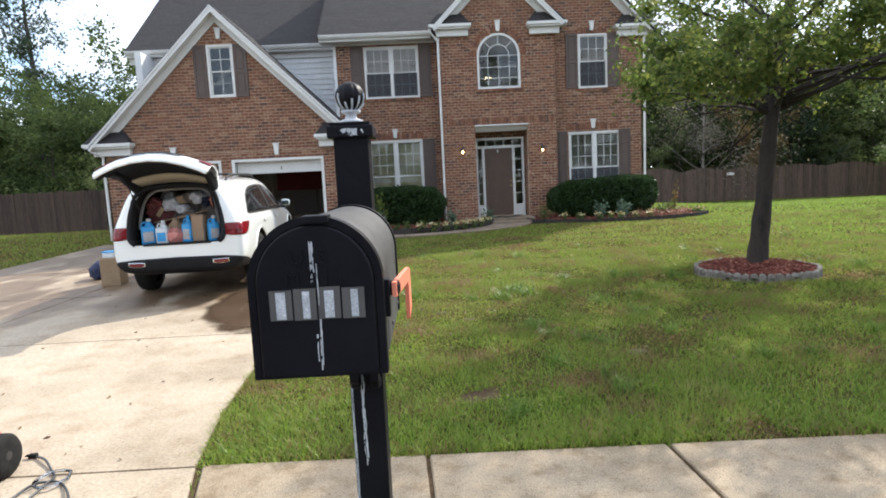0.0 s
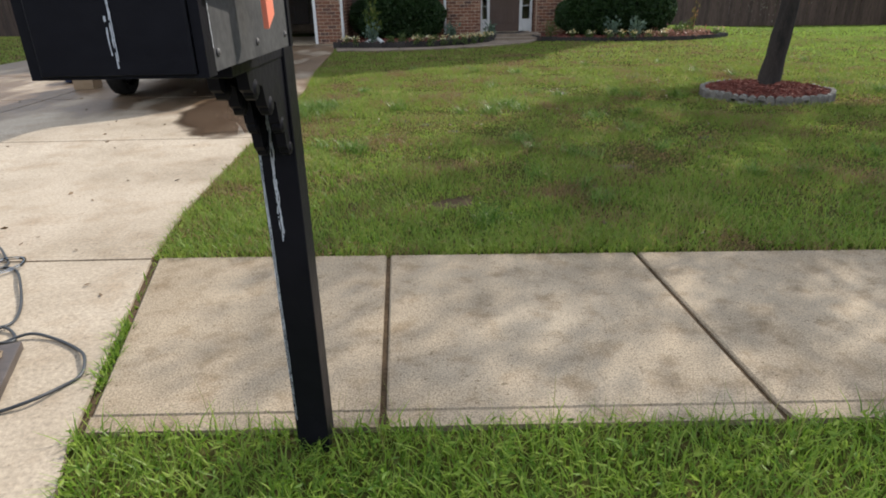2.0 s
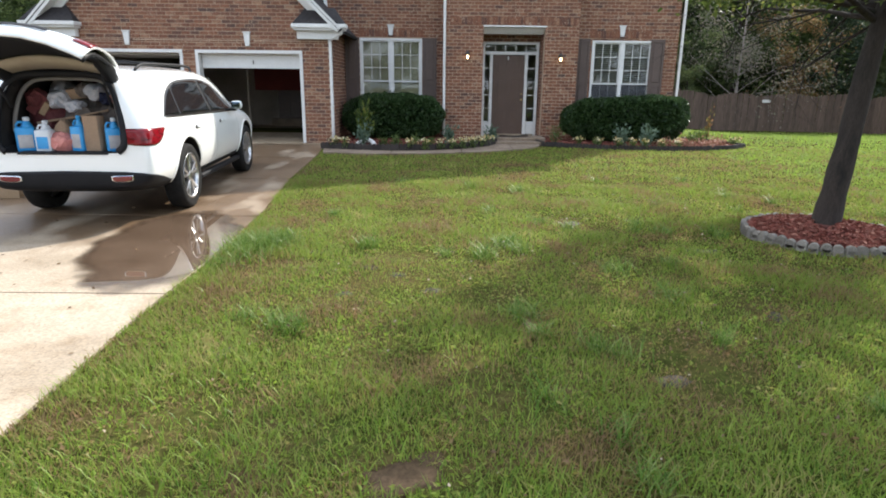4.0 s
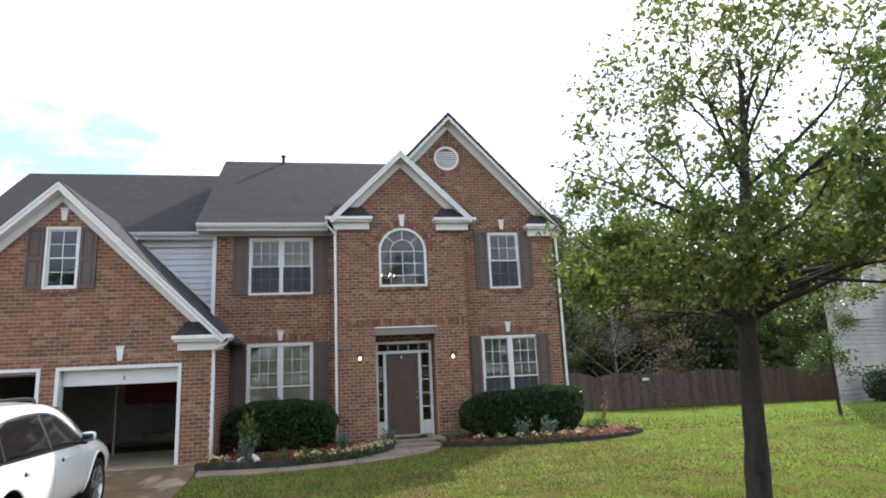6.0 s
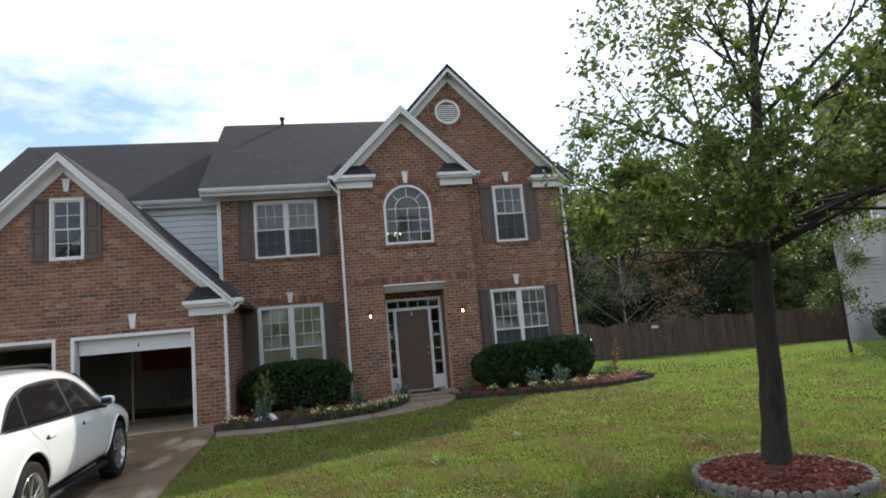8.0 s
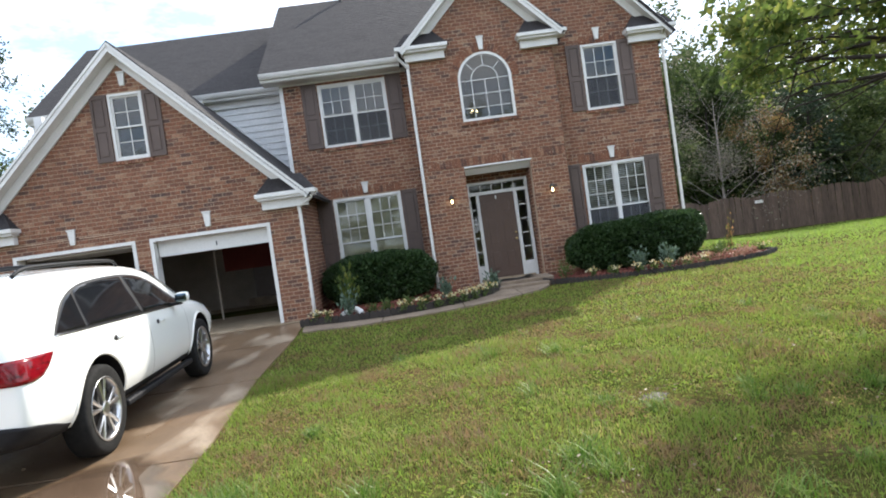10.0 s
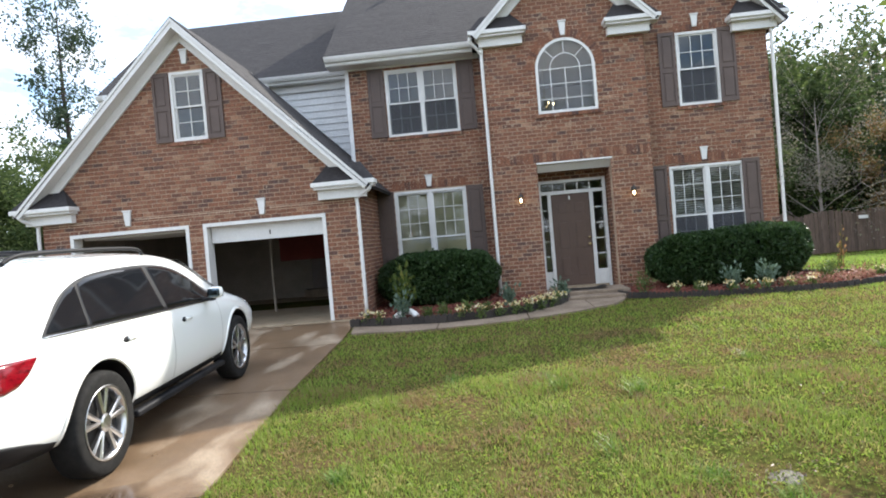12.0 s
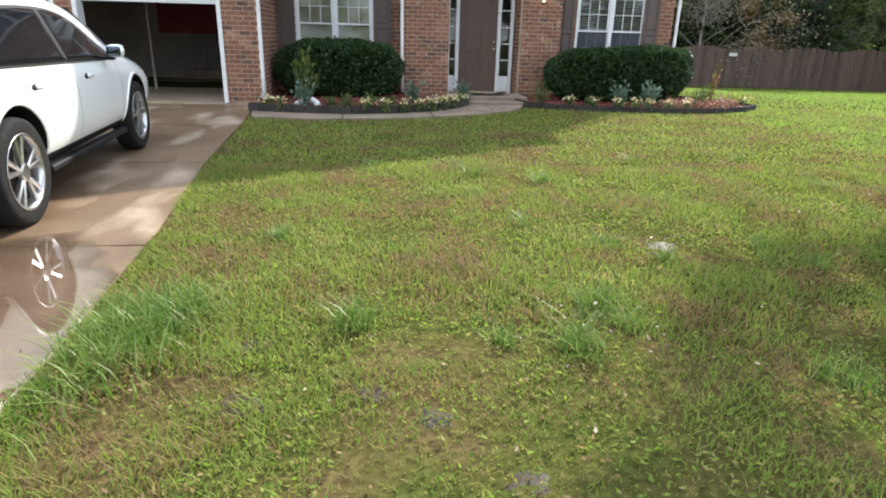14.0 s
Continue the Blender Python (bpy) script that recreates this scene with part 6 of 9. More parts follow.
# mulch beds with loose chips and their edging
for label, poly, seed in (("red mulch bed under the window", BED_L, 1), ("red mulch bed curving from the entrance", BED_R, 2)):
    bm = bmesh.new()
    sheet(bm, poly, -0.05, 0.045)
    for v in bm.verts:
        v.co.z += hz(v.co.x, v.co.y)
    bed = tagged(part("mulch_bed", bm, m_mulch_bed), label, "flower bed", kind="structure")
    nrng = np.random.RandomState(seed)
    px, py = nrng.uniform(-4.6, 6.1, 40000), nrng.uniform(16.8, 20.6, 40000)
    ok = inside(poly, px, py)
    px, py = px[ok][:6500], py[ok][:6500]
    cc = np.stack([px, py, height(px, py) + 0.05 + nrng.uniform(0, 0.02, len(px))], 1)
    tagged(leaves_mesh("mulch_chips", cc, nrng.normal(size=cc.shape) * [1, 1, 0.25], 0.07, m_mulch, nrng, 0.1, 0.3), "loose red bark mulch chips", "mulch", kind="stuff")


def along(poly, step):
    """Places and headings at even steps along an open line."""
    out, carry = [], 0.0
    for (x0, y0), (x1, y1) in zip(poly, poly[1:]):
        ln = math.hypot(x1 - x0, y1 - y0)
        s = carry
        while s < ln:
            out.append((x0 + (x1 - x0) * s / ln, y0 + (y1 - y0) * s / ln, math.degrees(math.atan2(y1 - y0, x1 - x0))))
            s += step
        carry = s - ln
    return out


def edging(label, line, step, size, material, scallop):
    g = group_of("edging", label, "edging", kind="structure")
    bm = bmesh.new()
    l, d, h = size
    box(bm, -l / 2, l / 2, -d / 2, d / 2, -0.05, h * 0.7, 0.008)
    if scallop:
        for k in (-0.26, 0.26):
            lathe(bm, (k * l, -d / 2 + 0.004, h * 0.68), [(l * 0.24, 0), (l * 0.24, d - 0.008)], 12, "y")
    me = mesh_of("edging_block", bm, material)
    rng = random.Random(len(line))
    for x, y, a in along(line, step):
        b = new("edging_block", me)
        b.parent = g
        b.matrix_basis = pose(x, y, hz(x, y) + rng.uniform(0, 0.012), rng.uniform(-4, 4), rng.uniform(-3, 3), a + rng.uniform(-4, 4))


edging("dark scalloped edging blocks along the bed", BED_L[:8], 0.21, (0.205, 0.06, 0.165), m_edging, True)
edging("low weathered stone edging along the bed", BED_R[:10], 0.16, (0.155, 0.05, 0.10), m_edging, True)

# ring of stones round the oak
bm = bmesh.new()
lathe(bm, (RING_C[0], RING_C[1], hz(*RING_C)), [(RING_R - 0.02, -0.06), (RING_R - 0.03, 0.07), (0.5, 0.11), (0.22, 0.13)], 40)
tagged(part("mulch_bed", bm, m_mulch_bed), "round red mulch bed at the foot of the oak", "flower bed", kind="structure")
nrng = np.random.RandomState(77)
ra, rr = nrng.uniform(0, 6.283, 5200), np.sqrt(nrng.uniform(0.04, 1, 5200)) * (RING_R - 0.05)
cc = np.stack([RING_C[0] + rr * np.cos(ra), RING_C[1] + rr * np.sin(ra), hz(*RING_C) + 0.145 - 0.075 * (rr / RING_R) ** 2 + nrng.uniform(0, 0.02, len(ra))], 1)
tagged(leaves_mesh("mulch_chips", cc, nrng.normal(size=cc.shape) * [1, 1, 0.28], 0.075, m_mulch, nrng, 0.1, 0.3), "loose red bark mulch chips", "mulch", kind="stuff")
ring = group_of("stone_ring", "ring of small grey scalloped stones round the oak", "edging", kind="structure")
bm = bmesh.new()
box(bm, -0.050, 0.050, -0.03, 0.03, -0.06, 0.065, 0.012)
lathe(bm, (0, -0.03, 0.058), [(0.042, 0), (0.049, 0.008), (0.049, 0.052), (0.042, 0.06)], 12, "y")
me = mesh_of("stone", bm, m_stone)
rng = random.Random(8)
for k in range(48):
    t = 2 * math.pi * k / 48
    s = new("stone", me)
    s.parent = ring
    s.matrix_basis = pose(RING_C[0] + RING_R * math.cos(t), RING_C[1] + RING_R * math.sin(t), hz(*RING_C) + rng.uniform(-0.01, 0.012), rng.uniform(-6, 6), rng.uniform(-5, 5), math.degrees(t) + 90 + rng.uniform(-7, 7))

# ---- fences ----
def fence(label, line, tall, arch, seed, panel=2.4, wood=m_fence):
    """Upright board fence: boards in panels whose tops rise to a slight arch, rails and posts behind."""
    f = group_of("fence", label, "fence", "wooden fences")
    rng = random.Random(seed)
    bm = bmesh.new()
    sheet(bm, [(-0.066, 0), (0.066, 0), (0.066, 0.96), (0.036, 1.0), (-0.036, 1.0), (-0.066, 0.96)], 0.0, 0.018, (), lambda a, b, d: (a, -d, b))
    board = mesh_of("board", bm, wood)
    pb = bmesh.new()
    box(pb, -0.045, 0.045, 0.03, 0.12, -0.1, 1.0)
    post = mesh_of("post", pb, wood)
    run = 0.0
    for x, y, a in along(line, 0.142):
        u = (run % panel) / panel
        run += 0.142
        z = hz(x, y)
        b = new("board", board)
        b.parent = f
        b.matrix_basis = pose(x, y, z + rng.uniform(0.01, 0.04), rng.uniform(-0.8, 0.8), rng.uniform(-0.8, 0.8), a) @ Matrix.Diagonal((1, 1, tall + arch * math.sin(math.pi * u) + rng.uniform(-0.02, 0.02), 1))
        if u < 0.142 / panel:
            p = new("post", post)
            p.parent = f
            p.matrix_basis = pose(x, y, z, 0, 0, a) @ Matrix.Diagonal((1, 1, tall * 0.97, 1))
    for h in (0.25, 0.55, 0.85):
        rb = bmesh.new()
        for (x0, y0), (x1, y1) in zip(line, line[1:]):
            d = Vector((x1 - x0, y1 - y0, hz(x1, y1) - hz(x0, y0)))
            nrm = Vector((-d.y, d.x, 0)).normalized()
            prism(rb, Vector((x0, y0, hz(x0, y0) + tall * h)) + nrm * 0.004, d, nrm * 0.035, (0, 0, 0.085))
        part("rail", rb, wood, f)
    return f


fence_r = fence("weathered brown board fence closing the back lawn", [(4.7, 30.6), (9.0, 33.0), (14.0, 33.0), (20.0, 31.6), (26.5, 30.2)], 1.64, 0.16, 5, 2.4, m_fence_lit)
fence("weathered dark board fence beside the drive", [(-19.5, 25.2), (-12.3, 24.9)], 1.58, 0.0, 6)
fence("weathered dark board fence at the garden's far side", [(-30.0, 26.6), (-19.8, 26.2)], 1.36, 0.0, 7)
bm = bmesh.new()
box(bm, 13.72, 14.10, 32.90, 32.93, 0.96, 1.10, 0.004)
tagged(part("notice_plate", bm, m_white), "small white plate nailed to the board fence", "sign")
for sx, sy in ((-19.65, 25.35),):
    bm = bmesh.new()
    lathe(bm, (sx, sy, hz(sx, sy)), [(0.012, -0.05), (0.012, 1.42), (0.05, 1.45), (0.055, 1.60), (0.05, 1.66), (0.01, 1.70)], 10)
    tagged(part("pole_light", bm, m_white), "slim pole with a small white light beside the fence", "garden light", "garden lights")

# ---- neighbouring house ----
m_beige = mat("cream_siding", [(0.33, 0.31, 0.285), (0.40, 0.375, 0.345)], 0.6, 1.0, fine=0.06)
nb = group_of("neighbour_house", "cream lap-sided neighbouring house with a grey roof", "house")
NA, ND = Vector((19.0, 26.2, 0)), Vector((0.95, 0.31, 0)).normalized()
NV = Vector((0.70, 0.714, 0))
NN = Vector((ND.y, -ND.x, 0))
nb_wall = None
z = -0.6
while z < 9.3:
    bm = bmesh.new()
    prism(bm, NA + Vector((0, 0, z)) + NN * 0.02, ND * 14, -NN * 0.06, Vector((0, 0, 0.18)) - NN * 0.018)
    nb_wall = part("siding_board", bm, m_beige, nb)
    z += 0.19
bm = bmesh.new()
side = Vector((-ND.y, ND.x, 0))
prism(bm, NA - NN * 0.05 - Vector((0, 0, 0.8)), ND * 14, NV * 7, (0, 0, 10.15))
part("inner_wall", bm, m_beige, nb)
bm = bmesh.new()
e0 = NA + NN * 0.5 - ND * 0.5 + Vector((0, 0, 9.45))
vs = [bm.verts.new(v) for v in (e0, e0 + ND * 15, e0 + ND * 15 + NV * 4.5 + Vector((0, 0, 2.4)), e0 + NV * 4.5 + Vector((0, 0, 2.4)), e0 + ND * 15 + NV * 9, e0 + NV * 9)]
for f in ((0, 1, 2, 3), (3, 2, 4, 5), (0, 3, 5), (1, 4, 2)):
    bm.faces.new([vs[i] for i in f])
bmesh.ops.solidify(bm, geom=bm.faces[:], thickness=0.12)
part("roof", bm, m_shingle, nb)
bm = bmesh.new()
prism(bm, e0 + Vector((0, 0, -0.2)) + NN * 0.01, ND * 15, -NN * 0.5, (0, 0, 0.18))
part("eave", bm, m_white, nb)
# box bay with a window, and a lean-to roof
bm = bmesh.new()
prism(bm, NA + ND * 0.6 + NN * 0.02 + Vector((0, 0, 3.3)), ND * 1.9, NN * 0.55, (0, 0, 2.6))
bay = part("bay", bm, m_beige, nb)
bm = bmesh.new()
prism(bm, NA + ND * 0.95 + NN * 0.575 + Vector((0, 0, 4.4)), ND * 1.2, NN * 0.03, (0, 0, 1.25))
w = part("window", bm, m_white, nb)
bm = bmesh.new()
prism(bm, NA + ND * 1.03 + NN * 0.606 + Vector((0, 0, 4.48)), ND * 1.04, NN * 0.006, (0, 0, 1.09))
part("pane", bm, m_glass, w)
bm = bmesh.new()
q = NA + ND * 5.2 + NN * 0.03 + Vector((0, 0, 3.0))
vs = [bm.verts.new(v) for v in (q, q + ND * 7, q + ND * 7 + NN * 2.2, q + NN * 2.2, q + Vector((0, 0, 1.7)), q + ND * 7 + Vector((0, 0, 1.7)))]
for f in ((0, 1, 2, 3), (4, 5, 2, 3), (0, 3, 4), (1, 5, 2), (0, 4, 5, 1)):
    bm.faces.new([vs[i] for i in f])
part("porch_roof", bm, m_shingle, nb)
bm = bmesh.new()
for k in range(3):
    p = NA + ND * (4.0 + 0.35 * k) + NN * 0.06 + Vector((0, 0, 1.2))
    prism(bm, p, ND * 0.24, NN * 0.14, (0, 0, 0.32))
    prism(bm, p + ND * 0.09 - Vector((0, 0, 0.6)), ND * 0.06, NN * 0.06, (0, 0, 0.6))
part("meter_boxes", bm, m_iron, nb)
for k, (s, r) in enumerate(((1.4, 0.75), (4.4, 0.62), (5.6, 0.8), (7.0, 0.85), (8.4, 0.8))):
    p = NA + ND * s + NN * 1.1
    hedge("rounded dark shrub along the neighbouring wall", p.x - r, p.x + r, p.y - r, p.y + r, hz(p.x, p.y) - 0.02, hz(p.x, p.y) + 1.5 * r + 0.2, 80 + k, 2600)


# ---- mailbox ----
m_flake = mat("peeling_white_paint", [(0.36, 0.37, 0.39), (0.62, 0.63, 0.66)], 0.8, 30, fine=0.3)
m_plate = mat("grey_number_plate", [(0.075, 0.068, 0.065), (0.11, 0.10, 0.095)], 0.6, 12)
m_flag = mat("faded_orange_flag", [(0.80, 0.20, 0.11), (0.86, 0.27, 0.17)], 0.5, 6)
mailbox = group_of("mailbox", "black domed mailbox on a scrolled bracket, paint peeling", "mailbox", at=(-0.015, 0, 0.008))
MX0, MX1, MY0, MY1, MZ0, MZ1 = -2.582, -2.368, 2.10, 2.60, 1.268, 1.535
mxc, mr = (MX0 + MX1) / 2, (MX1 - MX0) / 2


def dome(grow_by=0.0, n=44):
    """The arched outline of the box: straight sides under a half circle."""
    sp = MZ1 - mr
    pts = [(MX0 - grow_by, MZ0 - grow_by * 0.3), (MX1 + grow_by, MZ0 - grow_by * 0.3)]
    return pts + [(mxc + (mr + grow_by) * math.cos(t), sp + (mr + grow_by) * math.sin(t)) for t in (math.pi * k / n for k in range(n + 1))]


bm = bmesh.new()
sheet(bm, dome(), -0.006, -(MY1 - MY0), (), front(MY0))
mail_body = part("box", bm, m_dusty, mailbox, "sun-faded dusty black box body", True)
mail_body.data.set_sharp_from_angle(angle=radians(30))
bm = bmesh.new()
rim_out, rim_in = dome(0.007), dome(-0.006)
rows = [[bm.verts.new((a, MY0 - d, b)) for a, b in o] for o, d in ((dome(-0.001), -0.029), (rim_out, -0.027), (rim_out, 0.003), (rim_in, 0.003), (rim_in, -0.004))]
for q, s in zip(rows, rows[1:]):
    for k in range(len(q)):
        bm.faces.new((q[k], q[(k + 1) % len(q)], s[(k + 1) % len(q)], s[k]))
part("front_rim", bm, m_black, mailbox)
bm = bmesh.new()
rows = [[bm.verts.new((a, MY0 - d, b)) for a, b in dome(g)] for g, d in ((-0.008, -0.004), (-0.008, 0.006), (-0.011, 0.009))]
for q, s in zip(rows, rows[1:]):
    for k in range(len(q)):
        bm.faces.new((q[k], q[(k + 1) % len(q)], s[(k + 1) % len(q)], s[k]))
bm.faces.new(rows[-1])
mdoor = part("door", bm, m_black, mailbox, "closed black front door with embossed lettering")
bm = bmesh.new()
sheet(bm, dome(0.004), 0.001, -0.02, (), front(MY1 - 0.010))
part("rear_rim", bm, m_black, mailbox)
# number plates, unreadable bars
for k in range(4):
    x = MX0 + 0.030 + 0.0405 * k
    bm = bmesh.new()
    box(bm, x, x + 0.0375, MY0 - 0.0115, MY0 - 0.0092, 1.369 - 0.001 * (k % 2), 1.420 + 0.0015 * (k % 3))
    plate = part("number_plate", bm, m_plate, mdoor)
    bm = bmesh.new()
    box(bm, x + 0.011 + 0.004 * (k % 2), x + 0.027, MY0 - 0.013, MY0 - 0.0116, 1.371, 1.417)
    part("bar", bm, m_flake, plate)
# embossed words


def lettering(text, x, y, z, size, material, parent, depth=0.0012):
    cu = bpy.data.curves.new("lettering", "FONT")
    cu.body, cu.size, cu.extrude, cu.align_x, cu.space_character = text, size, depth, "CENTER", 1.4
    ob = new("lettering", cu)
    ob.matrix_world = pose(x, y, z, 90, 0, 0)
    bpy.context.view_layer.update()
    me = bpy.data.meshes.new_from_object(ob.evaluated_get(bpy.context.evaluated_depsgraph_get()))
    me.transform(ob.matrix_world)
    bpy.data.objects.remove(ob)
    me.materials.clear()
    me.materials.append(material)
    o = new("lettering", me)
    o.parent = parent
    return o


lettering("U.S.", mxc, MY0 - 0.0098, 1.462, 0.036, m_black, mdoor)
lettering("MAIL", mxc, MY0 - 0.0098, 1.428, 0.036, m_black, mdoor)
# drips of peeling paint down the door and the post
rng = random.Random(4)


def drips(x, y, z0, z1, width, n, parent, seed, ax="x"):
    """Thin ragged streaks of old paint running down a face, broken here and there."""
    r = random.Random(seed)
    bm = bmesh.new()
    for k in range(n):
        top = r.uniform(z0 + 0.45 * (z1 - z0), z1)
        run = (top - z0) * r.uniform(0.35, 0.95)
        off, w = r.gauss(0, 0.28) * width, width * r.uniform(0.05, 0.15)
        steps = max(3, int(run / 0.006))
        left, right = [], []
        lift = 0.0003 + 0.00025 * (k % 6)
        for i in range(steps + 1):
            t = i / steps
            z = max(z0, top - run * t)
            off += r.gauss(0, 0.035) * width
            ww = w * (0.25 + r.random()) * (1 - 0.5 * t) + 0.0004
            for side, lst in ((-1, left), (1, right)):
                c = off + side * ww
                lst.append(bm.verts.new((x + c, y - lift, z) if ax == "x" else (x + lift, y + c, z)))
        for i in range(steps):
            if r.random() < 0.90:
                bm.faces.new((left[i], right[i], right[i + 1], left[i + 1]))
    return part("paint_drip", bm, m_flake, parent, "thin streak of peeling whitish paint")


drips(mxc - 0.002, MY0 - 0.0093, 1.425, 1.528, 0.008, 5, mdoor, 1)
drips(mxc + 0.004, MY0 - 0.0133, 1.39, 1.470, 0.006, 3, mdoor, 8)
drips(mxc + 0.005, MY0 - 0.0093, 1.272, 1.372, 0.009, 5, mdoor, 2)
drips(MX1 + 0.0008, MY0 + 0.045, 1.28, 1.44, 0.012, 3, mailbox, 3, "y")
# latch tab, flag, bracket
bm = bmesh.new()
box(bm, mxc - 0.014, mxc + 0.030, MY0 - 0.012, MY0 + 0.02, MZ1 - 0.006, MZ1 + 0.008, 0.003)
part("latch", bm, m_black, mdoor)
bm = bmesh.new()
bx = MX1 + 0.003
sheet(bm, [(2.13, 1.418), (2.30, 1.418), (2.315, 1.412), (2.315, 1.335), (2.285, 1.315), (2.283, 1.392), (2.13, 1.392)], 0.016, 0.024, (), lambda a, b, d: (bx + d, a, b))
for v in bm.verts:
    v.co.x += max(0.0, v.co.y - 2.13) * 0.10
flag = part("flag", bm, m_flag, mailbox, "faded orange signal flag lowered")
bm = bmesh.new()
lathe(bm, (bx, 2.15, 1.405), [(0.014, 0), (0.014, 0.026), (0.007, 0.03)], 10, "x")
box(bm, bx, bx + 0.012, 2.118, 2.14, 1.36, 1.425)
part("hinge", bm, m_black, flag)
for yy in (2.16, 2.36, 2.56):
    bm = bmesh.new()
    lathe(bm, (MX1 - 0.001, yy, 1.292), [(0.006, 0), (0.006, 0.003), (0.002, 0.005)], 8, "x")
    part("rivet", bm, m_plate, mailbox)
PX, PY = -2.492, 2.90
bm = bmesh.new()
box(bm, PX - 0.05, PX + 0.05, PY - 0.05, PY + 0.05, -0.12, 1.735, 0.004)
post = part("post", bm, m_black, mailbox, "square black post with flaking white streaks")
drips(PX - 0.018, PY - 0.0503, 0.65, 1.22, 0.020, 5, post, 5)
drips(PX - 0.045, PY - 0.0503, 0.05, 1.24, 0.005, 8, post, 6)
bm = bmesh.new()
box(bm, PX - 0.066, PX + 0.066, PY - 0.066, PY + 0.066, 1.72, 1.755, 0.005)
box(bm, PX - 0.058, PX + 0.058, PY - 0.058, PY + 0.058, 1.755, 1.765, 0.003)
part("post_cap", bm, m_black, mailbox)
drips(PX, PY - 0.0663, 1.723, 1.752, 0.10, 9, mailbox, 7)
bm = bmesh.new()
lathe(bm, (PX, PY, 1.765), [(0.036, 0), (0.034, 0.008), (0.018, 0.014), (0.016, 0.026), (0.028, 0.030), (0.030, 0.036)], 20)
part("finial_neck", bm, m_flake, mailbox, "worn whitish finial neck", True)
bm = bmesh.new()
prof = [(0.012, 0.034)] + [(0.043 * math.sin(math.pi * k / 14), 0.076 - 0.043 * math.cos(math.pi * k / 14)) for k in range(1, 14)] + [(0.004, 0.119)]
lathe(bm, (PX, PY, 1.765), prof, 48)
for v in bm.verts:
    a = math.atan2(v.co.y - PY, v.co.x - PX)
    k = 1 - 0.09 * max(0.0, math.cos(a * 12)) ** 2
    v.co.x, v.co.y = PX + (v.co.x - PX) * k, PY + (v.co.y - PY) * k
ball = part("finial", bm, m_black, mailbox, "ribbed black ball finial with worn white ribs", True)
for k in range(12):
    bm = bmesh.new()
    t = 2 * math.pi * (k + 0.5) / 12
    tube(bm, [(PX + (0.0425 * math.sin(p)) * math.cos(t), PY + 0.0425 * math.sin(p) * math.sin(t), 1.841 - 0.0435 * math.cos(p)) for p in (0.35 + 0.20 * i for i in range(5 + k % 4))], 0.0035, 5)
    part("worn_rib", bm, m_flake, ball)
# support arm and scrolled bracket
bm = bmesh.new()
box(bm, PX - 0.045, PX + 0.045, 2.45, PY - 0.045, 1.222, 1.262, 0.004)
part("arm", bm, m_black, mailbox)
for side in (-1, 1):
    bm = bmesh.new()
    xx = PX + side * 0.030
    out = [(PY - 0.05, 0.98), (PY - 0.05, 1.222), (2.55, 1.222), (2.56, 1.185), (2.60, 1.165), (2.615, 1.19), (2.65, 1.18), (2.665, 1.135), (2.70, 1.115), (2.715, 1.14), (2.745, 1.13), (2.755, 1.08), (2.79, 1.06), (2.80, 1.01), (2.83, 0.985)]
    sheet(bm, out, -0.012, 0.012, (), lambda a, b, d: (xx + d, a, b))
    for cy, cz, r in ((2.60, 1.182, 0.024), (2.70, 1.132, 0.024), (2.785, 1.07, 0.022), (2.835, 1.0, 0.02)):
        lathe(bm, (xx - 0.016, cy, cz), [(r * 0.5, 0), (r, 0.006), (r, 0.026), (r * 0.5, 0.032)], 14, "x")
    part("bracket", bm, m_black, mailbox, "scrolled black bracket")

# ---- car ----
m_car = mat("white_car_paint", [(0.83, 0.84, 0.82), (0.87, 0.88, 0.86)], 0.25, 1.0, coat=1.0)
m_clad = mat("black_plastic", [(0.008, 0.008, 0.0095), (0.014, 0.014, 0.016)], 0.6, 6, fine=0.1, spec=0.22)
m_rubber = mat("tyre_rubber", [(0.010, 0.010, 0.010), (0.022, 0.021, 0.020)], 0.8, 20, fine=0.2, spec=0.15)
m_alloy = mat("silver_alloy", [(0.50, 0.50, 0.51), (0.60, 0.60, 0.61)], 0.28, 5, metal=1.0)
m_chrome = mat("chrome", [(0.75, 0.75, 0.76)], 0.12, 4, metal=1.0)
m_tail = mat("red_tail_lamp", [(0.06, 0.0015, 0.004), (0.21, 0.004, 0.010), (0.045, 0.0015, 0.003)], 0.12, 9, coat=0.3, spec=0.3, stretch=(1, 1, 2.5))
m_reflect = mat("dark_red_reflector", [(0.13, 0.010, 0.012), (0.18, 0.016, 0.016)], 0.15, 30, coat=0.6)
m_dkglass = mat("dark_car_window", [(0.006, 0.0065, 0.008), (0.010, 0.011, 0.013)], 0.05, 2, spec=0.28)
m_lining = mat("beige_lining", [(0.34, 0.29, 0.22), (0.40, 0.35, 0.27)], 0.8, 6)
m_dklining = mat("dark_cargo_lining", [(0.020, 0.018, 0.018), (0.034, 0.030, 0.028)], 0.9, 8, fine=0.2)
m_grey_trim = mat("grey_pillar_trim", [(0.16, 0.15, 0.145), (0.20, 0.19, 0.18)], 0.7, 8)
car = group_of("car", "white family car with its tailgate raised on the drive", "car")
OW = 1.0  # how far the hatch opening reaches across
